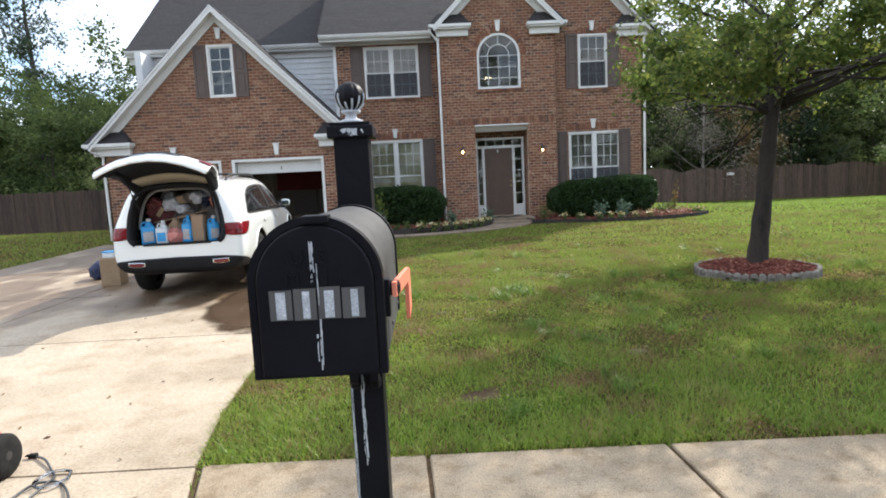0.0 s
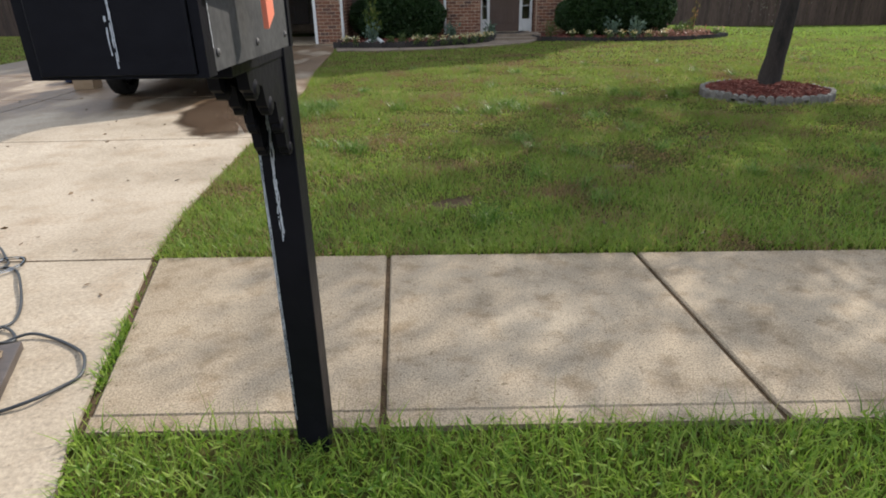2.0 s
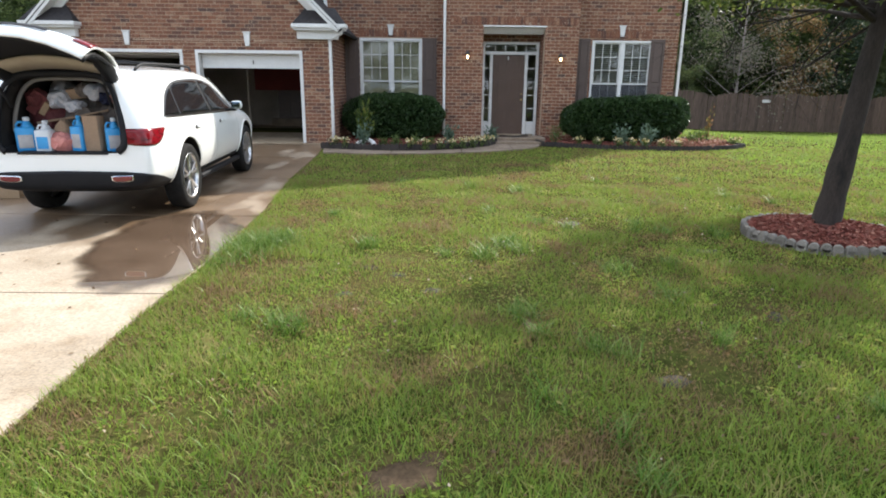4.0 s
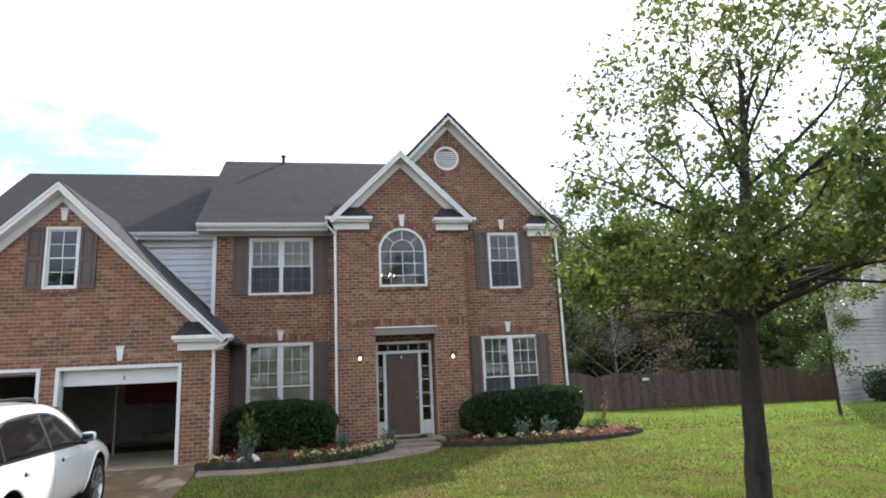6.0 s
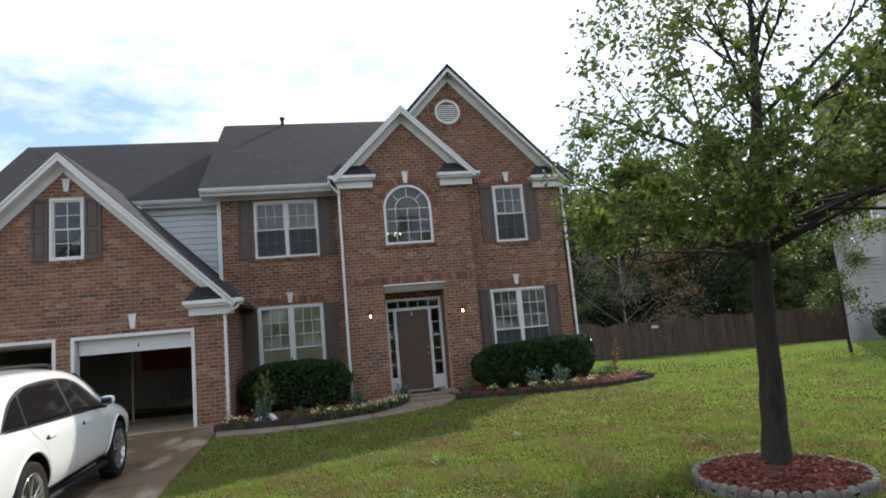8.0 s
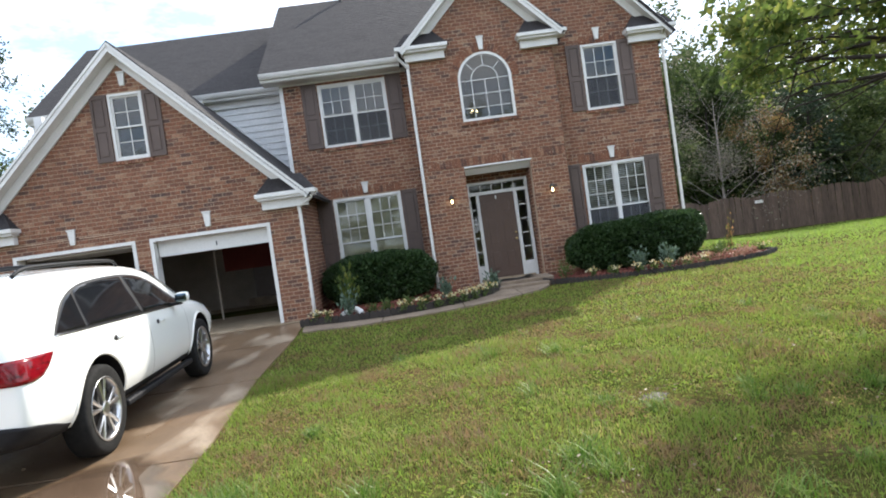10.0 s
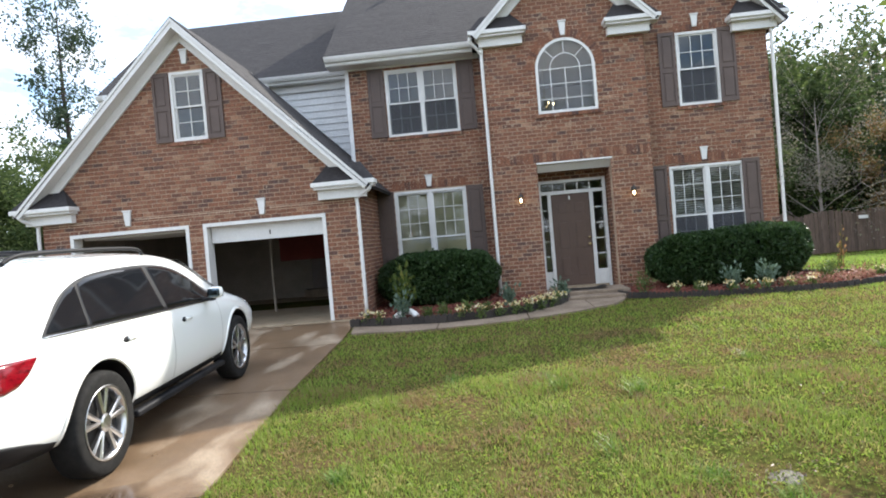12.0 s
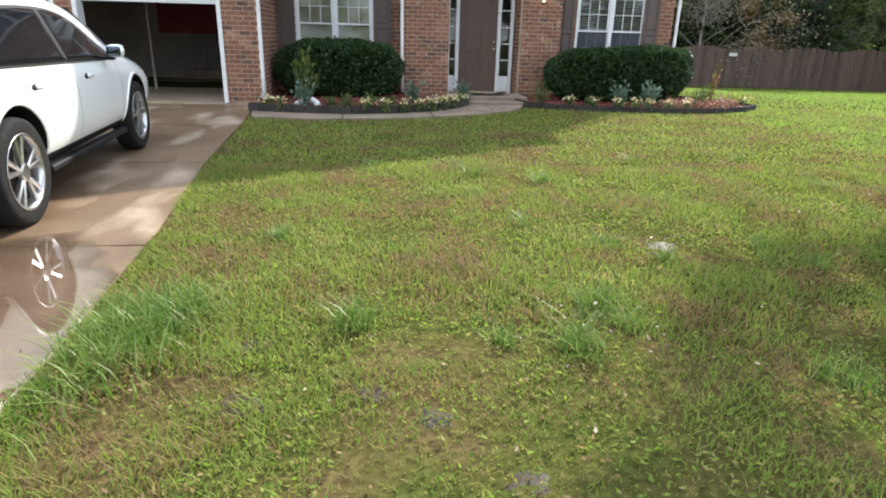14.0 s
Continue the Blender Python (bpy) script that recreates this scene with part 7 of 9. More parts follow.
# stations along the body: y, half widths (sill, waist, belt, roof), heights (sill, belt, roof side, roof)
STN = [(-1.13, .70, .83, .76, .58, .44, 0.90, 0.97, 1.00), (-1.08, .80, .91, .86, .66, .38, 1.00, 1.30, 1.37), (-0.95, .84, .945, .90, .69, .35, 1.02, 1.43, 1.51), (-0.70, .86, .955, .915, .695, .31, 1.03, 1.49, 1.58), (-0.2, .87, .968, .925, .70, .29, 1.03, 1.52, 1.61),
       (0.5, .88, .975, .935, .705, .28, 1.01, 1.535, 1.625), (1.2, .88, .975, .935, .705, .28, 1.00, 1.53, 1.62), (1.75, .88, .975, .935, .70, .28, 0.99, 1.49, 1.585), (2.15, .88, .972, .93, .68, .28, 0.98, 1.40, 1.49), (2.5, .88, .97, .92, .68, .28, 0.98, 1.24, 1.31),
       (2.85, .87, .965, .91, .70, .28, 0.97, 1.09, 1.135), (3.15, .86, .955, .89, .70, .28, 0.94, 1.02, 1.06), (3.45, .82, .93, .86, .66, .30, 0.88, 0.96, 1.00), (3.68, .74, .86, .77, .58, .32, 0.79, 0.86, 0.90), (3.79, .60, .72, .63, .48, .36, 0.70, 0.75, 0.77)]


def section(s):
    y, ws, wm, wb, wt, zs, zb, zt, zr = s
    half = [(0, zs), (ws * 0.8, zs), (ws, zs + 0.05), (wm - 0.01, 0.52), (wm, 0.72), (wm - 0.012, zb - 0.10), (wb, zb), (wb * 0.45 + wt * 0.55, zb * 0.45 + zt * 0.55), (wt, zt), (wt * 0.84, zr - 0.035), (wt * 0.5, zr - 0.008), (0, zr)]
    return [(x, y, z) for x, z in half] + [(-x, y, z) for x, z in half[-2:0:-1]]


bm = bmesh.new()
rings = [[bm.verts.new(c) for c in section(s)] for s in STN]
for q, s in zip(rings, rings[1:]):
    for k in range(len(q)):
        bm.faces.new((q[k], q[(k + 1) % len(q)], s[(k + 1) % len(q)], s[k]))
bm.faces.new(rings[0])
bm.faces.new(rings[-1][::-1])


def cut_body(bm, cutters):
    """The body smoothed, with wheel arches and the load space cut out of it."""
    body = new("body", mesh_of("body", bm, [m_car, m_clad, m_dklining]))
    ss = body.modifiers.new("smooth", "SUBSURF")
    ss.levels = ss.render_levels = 3
    made = []
    for i, (cbm, slot) in enumerate(cutters):
        for f in cbm.faces:
            f.material_index = slot
        c = new("cutter", mesh_of("cutter", cbm, [m_car, m_clad, m_dklining]))
        made.append(c)
        md = body.modifiers.new("cut", "BOOLEAN")
        md.operation, md.object, md.solver = "DIFFERENCE", c, "EXACT"
    bpy.context.view_layer.update()
    me = bpy.data.meshes.new_from_object(body.evaluated_get(bpy.context.evaluated_depsgraph_get()))
    for o in (body, *made):
        bpy.data.objects.remove(o)
    for f in me.polygons:
        if f.center.z < 0.40 and f.material_index == 0:
            f.material_index = 1
    me.shade_smooth()
    me.set_sharp_from_angle(angle=radians(32))
    ob = new("body", me)
    ob.parent = car
    ob["label"] = "white painted body"
    return ob


cuts = []
for yy in (0.0, 2.82):
    for sx in (-1, 1):
        c = bmesh.new()
        lathe(c, (sx * 0.62, yy, 0.40), [(0.425, 0), (0.425, sx * 0.6)], 36, "x")
        cuts.append((c, 1))
c = bmesh.new()
sheet(c, [(-0.58, 0.76), (0.58, 0.76), (0.64, 0.82), (0.645, 0.95), (0.625, 1.12), (0.57, 1.32), (0.48, 1.445), (0.30, 1.51), (-0.30, 1.51), (-0.48, 1.445), (-0.57, 1.30), (-0.625, 1.12), (-0.645, 0.95), (-0.64, 0.82)], 0.0, 1.95, (), lambda a, b, d: (a * OW, d - 1.4, b))
cuts.append((c, 2))
body = cut_body(bm, cuts)
bpy.context.view_layer.update()
body_graph = bpy.context.evaluated_depsgraph_get()
body_eval = body.evaluated_get(body_graph)


def skin(origin, direction, lift):
    """The point where a line meets the body's outside, lifted off it by a little."""
    ok, p, n, _ = body_eval.ray_cast(Vector(origin), Vector(direction).normalized())
    return (p - Vector(direction).normalized() * lift) if ok else None


def patch_from(rows, name, material, parent, label=""):
    """A thin shell from columns of (outer, inner) points."""
    bm = bmesh.new()
    cols = [[(bm.verts.new(o), bm.verts.new(i)) for o, i in c] for c in rows]
    nz = len(cols[0])
    for q, s in zip(cols, cols[1:]):
        for k in range(nz - 1):
            bm.faces.new((q[k][0], q[k + 1][0], s[k + 1][0], s[k][0]))
        for k in (0, nz - 1):
            bm.faces.new((q[k][0], s[k][0], s[k][1], q[k][1]))
    for q in (cols[0], cols[-1]):
        for k in range(nz - 1):
            bm.faces.new((q[k][0], q[k + 1][0], q[k + 1][1], q[k][1]))
    return part(name, bm, material, parent, label, True)


def side_patch(name, poly, side, material, parent, lift=0.006, label="", n=44, nz=9):
    """A panel that hugs the body's side, from an outline in y and z."""
    y0, y1 = min(p[0] for p in poly), max(p[0] for p in poly)
    rows = []
    for i in range(n + 1):
        y = y0 + (y1 - y0) * (0.001 + 0.998 * i / n)
        zz = [a[1] + (b[1] - a[1]) * (y - a[0]) / (b[0] - a[0]) for a, b in zip(poly, poly[1:] + poly[:1]) if (a[0] > y) != (b[0] > y)]
        lo, hi = min(zz), max(zz)
        col = []
        for k in range(nz):
            z = lo + (hi - lo) * k / (nz - 1)
            p = skin((side * 1.6, y, z), (-side, 0, 0), lift)
            if p is None or abs(p.x) < 0.45:
                break
            col.append((p, p - Vector((side * 0.012, 0, 0))))
        if len(col) == nz:
            rows.append(col)
    return patch_from(rows, name, material, parent, label)


def hug(name, path, material, parent, lift, label="", centre=(0.4, -0.5), nz=7, sub=6):
    """A panel wrapped round a corner of the body; path rows are x, y, low and high."""
    sg = 1 if path[0][0] > 0 else -1
    rows = []
    fine = []
    for a, b in zip(path, path[1:]):
        fine += [tuple(p + (q - p) * k / sub for p, q in zip(a, b)) for k in range(sub)]
    for x, y, lo, hi in fine + [path[-1]]:
        sx = -1 if x < 0 else 1
        c = Vector((sx * min(abs(x) * 0.9, centre[0]), centre[1], 0))
        d = (Vector((x, y, 0)) - c).normalized()
        col = []
        for k in range(nz):
            z = lo + (hi - lo) * k / (nz - 1)
            p = skin(c + d * 1.6 + Vector((0, 0, z)), -d, lift)
            if p is None:
                break
            col.append((p, p - d * 0.02))
        if len(col) == nz:
            rows.append(col)
    return patch_from(rows, name, material, parent, label)


def arc_poly(pts):
    """An outline rounded by a curve through its points."""
    return [(p.x, p.y) for p in (Vector(q) for q in rounded([(a, b, 0) for a, b in pts], 5))]


for sd in (-1, 1):
    side_patch("window_surround", arc_poly([(-0.52, 1.085), (-0.40, 1.17), (-0.15, 1.33), (0.20, 1.435), (0.7, 1.47), (1.25, 1.465), (1.65, 1.405), (2.0, 1.26), (2.34, 1.045)]) + [(2.36, 1.015), (1.1, 1.045)], sd, m_clad, car, 0.003, "", 60, 12)
    for poly in (arc_poly([(-0.47, 1.10), (-0.35, 1.185), (-0.13, 1.325), (0.00, 1.37)]) + [(0.04, 1.375), (-0.03, 1.088)], [(0.00, 1.087)] + arc_poly([(0.07, 1.385), (0.25, 1.425), (0.7, 1.45), (1.08, 1.45)]) + [(1.10, 1.06)], [(1.15, 1.058)] + arc_poly([(1.14, 1.448), (1.35, 1.44), (1.63, 1.39), (1.95, 1.26), (2.22, 1.08)]) + [(2.24, 1.035)]):
        side_patch("side_window", poly, sd, m_dkglass, car, 0.006, "dark tinted side window", 40, 10)
    side_patch("window_trim", [(-0.53, 1.078), (-0.2, 1.068), (2.36, 1.004), (2.36, 1.014), (-0.2, 1.078), (-0.50, 1.088)], sd, m_chrome, car, 0.007, "", 40, 3)
    for yy in (1.125, 2.30):
        side_patch("door_seam", [(yy, 0.40), (yy + 0.005, 0.40), (yy + 0.005, 1.02), (yy, 1.02)], sd, m_grey_trim, car, 0.0010, "", 3, 20)
    side_patch("door_seam", arc_poly([(-0.02, 1.07), (0.12, 0.95), (0.27, 0.86), (0.40, 0.66)]) + [(0.404, 0.664), (0.274, 0.864), (0.124, 0.954), (-0.016, 1.074)], sd, m_grey_trim, car, 0.0010, "", 30, 3)
    for yy in (0.40, 1.44):
        p = skin((sd * 1.6, yy, 0.90), (-sd, 0, 0), 0.0)
        hb = bmesh.new()
        box(hb, p.x - 0.016, p.x + 0.016, yy - 0.02, yy + 0.11, 0.90, 0.925, 0.008)
        part("door_handle", hb, m_car, car, "white door handle", True)
        side_patch("handle_recess", [(yy - 0.10, 0.912), (yy - 0.06, 0.937), (yy - 0.01, 0.937), (yy - 0.01, 0.895), (yy - 0.06, 0.89)], sd, m_clad, car, 0.002, "", 10, 4)
    sb = bmesh.new()
    box(sb, sd * 0.890 - 0.045, sd * 0.890 + 0.045, 0.46, 2.36, 0.262, 0.318, 0.018)
    part("sill", sb, m_clad, car, "black lower sill", True)
    for yy in (0.0, 2.82):
        rows = []
        for k in range(31):
            t = math.pi * (-0.02 + 1.04 * k / 30)
            col = []
            for r in (0.424, 0.438, 0.455):
                p = skin((sd * 1.6, yy + (r + 0.004) * math.cos(t), 0.40 + (r + 0.004) * math.sin(t)), (-sd, 0, 0), 0.012 if r < 0.45 else 0.001)
                if p is None or abs(p.x) < 0.7:
                    p = Vector((sd * 0.90, yy + r * math.cos(t), 0.40 + r * math.sin(t)))
                col.append((p, p - Vector((sd * 0.03, 0, 0))))
            rows.append(col)
        patch_from(rows, "arch_lip", m_car, car)
    mb = bmesh.new()
    box(mb, sd * 1.055 - 0.085, sd * 1.055 + 0.085, 1.93, 2.05, 1.045, 1.165, 0.05)
    mir = part("mirror", mb, m_car, car, "white door mirror with a dark glass", True)
    mb = bmesh.new()
    box(mb, sd * 1.055 - 0.068, sd * 1.055 + 0.068, 1.918, 1.940, 1.06, 1.15, 0.02)
    part("mirror_glass", mb, mat("mirror_tint", [(0.14, 0.18, 0.20)], 0.05, 4, metal=1.0), mir, "dark tinted mirror glass")
    mb = bmesh.new()
    box(mb, sd * 0.97 - 0.07, sd * 0.97 + 0.07, 1.95, 2.03, 1.02, 1.055, 0.012)
    part("stalk", mb, m_clad, mir)
    rb = bmesh.new()
    tube(rb, rounded([(sd * 0.585, -0.42, 1.565), (sd * 0.60, -0.30, 1.615), (sd * 0.605, 0.0, 1.63), (sd * 0.605, 0.8, 1.635), (sd * 0.60, 1.25, 1.62), (sd * 0.585, 1.38, 1.57)], 4), 0.016, 8)
    part("roof_rail", rb, m_clad, car, "black roof rail", True)
    # tail lamp round the corner
    hug("tail_lamp", [(sd * 0.64, -1.10, 0.85, 1.0), (sd * 0.75, -1.09, 0.835, 1.0), (sd * 0.84, -1.05, 0.83, 1.0), (sd * 0.90, -0.95, 0.83, 0.998), (sd * 0.93, -0.86, 0.85, 0.995), (sd * 0.945, -0.77, 0.90, 0.992), (sd * 0.95, -0.66, 0.98, 0.988)], m_tail, car, 0.010, "dark red wedge-shaped tail lamp")
    ref = hug("reflector_bezel", [(sd * 0.47, -1.12, 0.485, 0.53), (sd * 0.51, -1.12, 0.472, 0.537), (sd * 0.63, -1.12, 0.472, 0.54), (sd * 0.69, -1.10, 0.487, 0.54)], m_chrome, car, 0.020, "chrome reflector surround")
    hug("reflector", [(sd * 0.485, -1.12, 0.491, 0.525), (sd * 0.52, -1.12, 0.480, 0.530), (sd * 0.62, -1.12, 0.480, 0.533), (sd * 0.675, -1.10, 0.493, 0.533)], m_reflect, ref, 0.026, "dark red reflector")
for yy in (0.0, 0.62):
    rb = bmesh.new()
    tube(rb, [(-0.60, yy, 1.632), (-0.3, yy, 1.655), (0.3, yy, 1.655), (0.60, yy, 1.632)], 0.013, 8)
    part("roof_bar", rb, m_clad, car, "black roof cross bar", True)

# black lower bumper, load lip
half = [(0.02, -1.13, 0.38, 0.585), (0.35, -1.13, 0.38, 0.58), (0.62, -1.12, 0.385, 0.575), (0.78, -1.06, 0.39, 0.56), (0.88, -0.95, 0.40, 0.53), (0.92, -0.80, 0.40, 0.49), (0.94, -0.62, 0.40, 0.44), (0.945, -0.49, 0.40, 0.415)]
hug("bumper", [(-x, y, lo, hi) for x, y, lo, hi in half[::-1]] + half, m_clad, car, 0.014, "black lower rear bumper", (0.4, -0.5), 7, 5)
bb = bmesh.new()
box(bb, -0.47, 0.47, -1.145, -0.98, 0.748, 0.772, 0.006)
part("load_lip", bb, m_clad, car)
bb = bmesh.new()
box(bb, -0.53, 0.53, -1.10, 0.50, 0.735, 0.757)
part("load_floor", bb, m_dklining, car)
# seal and pillar trim round the hatch opening
rimline = [(x * OW, y, z) for x, y, z in [(-0.58, -1.13, 0.775), (-0.645, -1.125, 0.84), (-0.65, -1.10, 0.97), (-0.63, -1.075, 1.13), (-0.575, -1.02, 1.33), (-0.485, -0.965, 1.455), (-0.30, -0.925, 1.515), (0.30, -0.925, 1.515), (0.485, -0.965, 1.455), (0.575, -1.02, 1.33), (0.63, -1.075, 1.13), (0.65, -1.10, 0.97), (0.645, -1.125, 0.84), (0.58, -1.13, 0.775)]]
bb = bmesh.new()
tube(bb, rounded(rimline, 4), 0.038, 8)
part("hatch_seal", bb, m_clad, car, "black hatch opening surround", True)
bb = bmesh.new()
tube(bb, rounded([(x * 0.86, y + 0.16, 0.80 + (z - 0.80) * 0.93) for x, y, z in rimline[2:-2]], 4), 0.022, 6)
part("pillar_trim", bb, m_grey_trim, car, "grey inner pillar trim", True)
# seat back and head restraints behind the load
bb = bmesh.new()
box(bb, -0.52, 0.52, 0.40, 0.52, 0.76, 1.16, 0.03)
for x in (-0.33, 0.0, 0.33):
    box(bb, x - 0.11, x + 0.11, 0.38, 0.47, 1.18, 1.33, 0.04)
    box(bb, x - 0.03, x + 0.03, 0.42, 0.45, 1.14, 1.20)
part("seat_back", bb, m_grey_trim, car, "grey rear seat back with head restraints", True)

# raised tailgate: y, height, half width, crown
GATE = [(-0.78, 1.585, .56, .04), (-0.95, 1.67, .62, .06), (-1.2, 1.775, .68, .10), (-1.45, 1.865, .715, .14), (-1.62, 1.91, .73, .165), (-1.72, 1.915, .735, .175), (-1.80, 1.90, .735, .18), (-1.88, 1.865, .725, .18), (-1.93, 1.825, .70, .18)]


def gate_sheet(rows, shrink, drop, thick, acr=(-1, -0.97, -0.85, -0.6, -0.3, 0, 0.3, 0.6, 0.85, 0.97, 1), span=None):
    """A crowned panel that follows the tailgate between the given rows."""
    b = bmesh.new()
    cols = []
    for y, z, w, c in rows:
        cols.append([b.verts.new((w * OW * shrink * a, y - 0.06 * (1 - a * a), z - drop - c * a * a)) for a in acr])
    for q, s in zip(cols, cols[1:]):
        for k in range(len(acr) - 1):
            b.faces.new((q[k], q[k + 1], s[k + 1], s[k]))
    bmesh.ops.recalc_face_normals(b, faces=b.faces)
    bmesh.ops.solidify(b, geom=b.faces[:], thickness=thick)
    return b


gate = part("tailgate", gate_sheet(GATE, 1.0, 0.0, 0.02), m_car, car, "white raised tailgate", True)
part("gate_lining", gate_sheet(GATE[:-1], 0.955, 0.055, 0.03), m_clad, gate, "black inner frame", True)
part("gate_panel", gate_sheet(GATE[1:3], 0.86, 0.09, 0.02), m_lining, gate, "beige inner trim panel", True)
part("rear_window", gate_sheet(GATE[0:4], 0.85, -0.016, 0.008), m_dkglass, gate, "dark rear window")
part("plate_recess", gate_sheet([(y, z, w, c) for y, z, w, c in ((-1.735, 1.922, .735, .175), (-1.765, 1.917, .735, .178), (-1.795, 1.908, .735, .18))], 1.0, -0.007, 0.006, (-0.52, -0.4, -0.2, 0, 0.2, 0.4, 0.52)), m_clad, gate, "dark number plate recess")
for sd in (-1, 1):
    acr = (0.80, 0.87, 0.94, 1.0) if sd > 0 else (-1.0, -0.94, -0.87, -0.80)
    part("gate_lamp", gate_sheet([(-1.60, 1.907, .735, .164), (-1.72, 1.917, .74, .175), (-1.80, 1.905, .738, .18)], 1.0, -0.007, 0.006, acr), m_tail, gate, "dark red lamp", True)
    hb = bmesh.new()
    tube(hb, rounded([(sd * 0.50, -0.86, 1.44), (sd * 0.545, -1.02, 1.53), (sd * 0.575, -1.35, 1.67), (sd * 0.585, -1.62, 1.71), (sd * 0.58, -1.84, 1.69)], 4), [0.075] * 8 + [0.055] * 8 + [0.03], 8)
    part("gate_flank", hb, m_clad, gate, "black flank of the tailgate", True)
    hb = bmesh.new()
    tube(hb, [(sd * 0.52, -1.00, 1.20), (sd * 0.54, -1.15, 1.42)], 0.014, 8)
    tube(hb, [(sd * 0.54, -1.15, 1.42), (sd * 0.56, -1.30, 1.64)], 0.007, 8)
    part("gas_strut", hb, m_clad, car)


def wheel(x, y, sd):
    tb = bmesh.new()
    lathe(tb, (x, y, 0.375), [(0.255, -0.105 * sd), (0.34, -0.118 * sd), (0.368, -0.10 * sd), (0.377, -0.05 * sd), (0.377, 0.05 * sd), (0.368, 0.10 * sd), (0.34, 0.118 * sd), (0.262, 0.105 * sd)], 40, "x", False)
    w = part("wheel", tb, m_rubber, car, "black tyre", True)
    rb = bmesh.new()
    rows = []
    for r, d in ((0.262, 0.104), (0.268, 0.112), (0.25, 0.108), (0.238, 0.07), (0.235, -0.06)):
        rows.append([rb.verts.new((x + sd * d, y + r * math.cos(t), 0.375 + r * math.sin(t))) for t in (2 * math.pi * k / 40 for k in range(40))])
    for q, s in zip(rows, rows[1:]):
        for k in range(40):
            rb.faces.new((q[k], q[(k + 1) % 40], s[(k + 1) % 40], s[k]))
    rim = part("rim", rb, m_alloy, w, "silver alloy rim", True)
    hb = bmesh.new()
    lathe(hb, (x, y, 0.375), [(0.245, 0.02 * sd), (0.245, 0.03 * sd)], 32, "x")
    part("brake_disc", hb, m_dklining, w)
    sp = bmesh.new()
    for k in range(5):
        for o in (-0.17, 0.17):
            t = 2 * math.pi * k / 5 + math.pi / 2
            c0, c1 = t + o * 0.45, t + o * 1.25
            w0, w1 = 0.028, 0.044
            p0 = Vector((x + sd * 0.098, y + 0.055 * math.cos(c0), 0.375 + 0.055 * math.sin(c0)))
            p1 = Vector((x + sd * 0.104, y + 0.250 * math.cos(c1), 0.375 + 0.250 * math.sin(c1)))
            dv = (p1 - p0).normalized()
            nv = Vector((sd, 0, 0)).cross(dv).normalized()
            vs = [sp.verts.new(p + nv * a + Vector((-sd * dz, 0, 0))) for p, ww in ((p0, w0), (p1, w1)) for a, dz in ((-ww / 2, 0.008), (0, 0), (ww / 2, 0.008), (ww / 2, 0.035), (-ww / 2, 0.035))]
            for i in range(5):
                sp.faces.new((vs[i], vs[(i + 1) % 5], vs[5 + (i + 1) % 5], vs[5 + i]))
            sp.faces.new(vs[:5])
            sp.faces.new(vs[5:])
    part("spokes", sp, m_alloy, w, "ten slim alloy spokes")
    hb = bmesh.new()
    lathe(hb, (x, y, 0.375), [(0.066, 0.07 * sd), (0.066, 0.098 * sd), (0.05, 0.106 * sd), (0.02, 0.108 * sd)], 20, "x")
    part("hub_cap", hb, m_alloy, w)


for sd in (-1, 1):
    for yy in (0.0, 2.82):
        wheel(sd * 0.845, yy, sd)
for sd in (-1, 1):
    hug("headlamp", [(sd * 0.62, 3.70, 0.74, 0.82), (sd * 0.78, 3.58, 0.74, 0.85), (sd * 0.86, 3.42, 0.78, 0.87)], m_chrome, car, 0.008, "clear headlamp", (0.4, 3.0))
hb = bmesh.new()
cols = [[hb.verts.new((w * a, y, z + 0.010 - 0.03 * a * a)) for a in (-1, -0.5, 0, 0.5, 1)] for y, z, w in ((2.12, 1.505, 0.60), (2.48, 1.33, 0.64), (2.84, 1.145, 0.68))]
for q, r_ in zip(cols, cols[1:]):
    for k in range(4):
        hb.faces.new((q[k], q[k + 1], r_[k + 1], r_[k]))
bmesh.ops.solidify(hb, geom=hb.faces[:], thickness=-0.006)
part("windscreen", hb, m_dkglass, car, "dark windscreen", True)


def tuck(y):
    """The short rear overhang."""
    return -0.45 + (y + 0.45) * 0.86 if y < -0.45 else y


for ob in car.children_recursive:
    if ob.type == "MESH":
        for v in ob.data.vertices:
            v.co.y = tuck(v.co.y)
CAR = pose(-5.92, 10.66, 0.053, 0.61, 0, 4.73) @ Matrix.Diagonal((0.97, 1.10, 1.07, 1))
car.matrix_basis = CAR

# ---- load in the car ----
def loaded(name, label, category, bms, at_local, turn=0.0, group="luggage in the car"):
    """A thing standing in the load space, from (part name, bmesh, material, part label) rows."""
    g = group_of(name, label, category, group)
    g.matrix_basis = CAR @ pose(at_local[0] * OW, tuck(at_local[1]), at_local[2], 0, 0, turn)
    for nm, b, m, lb in bms:
        part(nm, b, m, g, lb, True)
    return g


m_blue = mat("blue_plastic", [(0.03, 0.27, 0.62), (0.05, 0.36, 0.72)], 0.35, 6)
m_wplastic = mat("white_plastic", [(0.60, 0.64, 0.68), (0.70, 0.73, 0.76)], 0.35, 6)
m_paper = mat("brown_paper", [(0.30, 0.20, 0.13), (0.38, 0.26, 0.17)], 0.85, 5, bump=0.4, bump_scale=25, fine=0.1)
m_pinkbag = mat("pink_plastic", [(0.50, 0.16, 0.15), (0.62, 0.26, 0.22)], 0.5, 8, bump=0.6, bump_scale=30)
m_maroon = mat("maroon_cloth", [(0.10, 0.022, 0.025), (0.16, 0.04, 0.04)], 0.9, 8, bump=0.6, bump_scale=30)
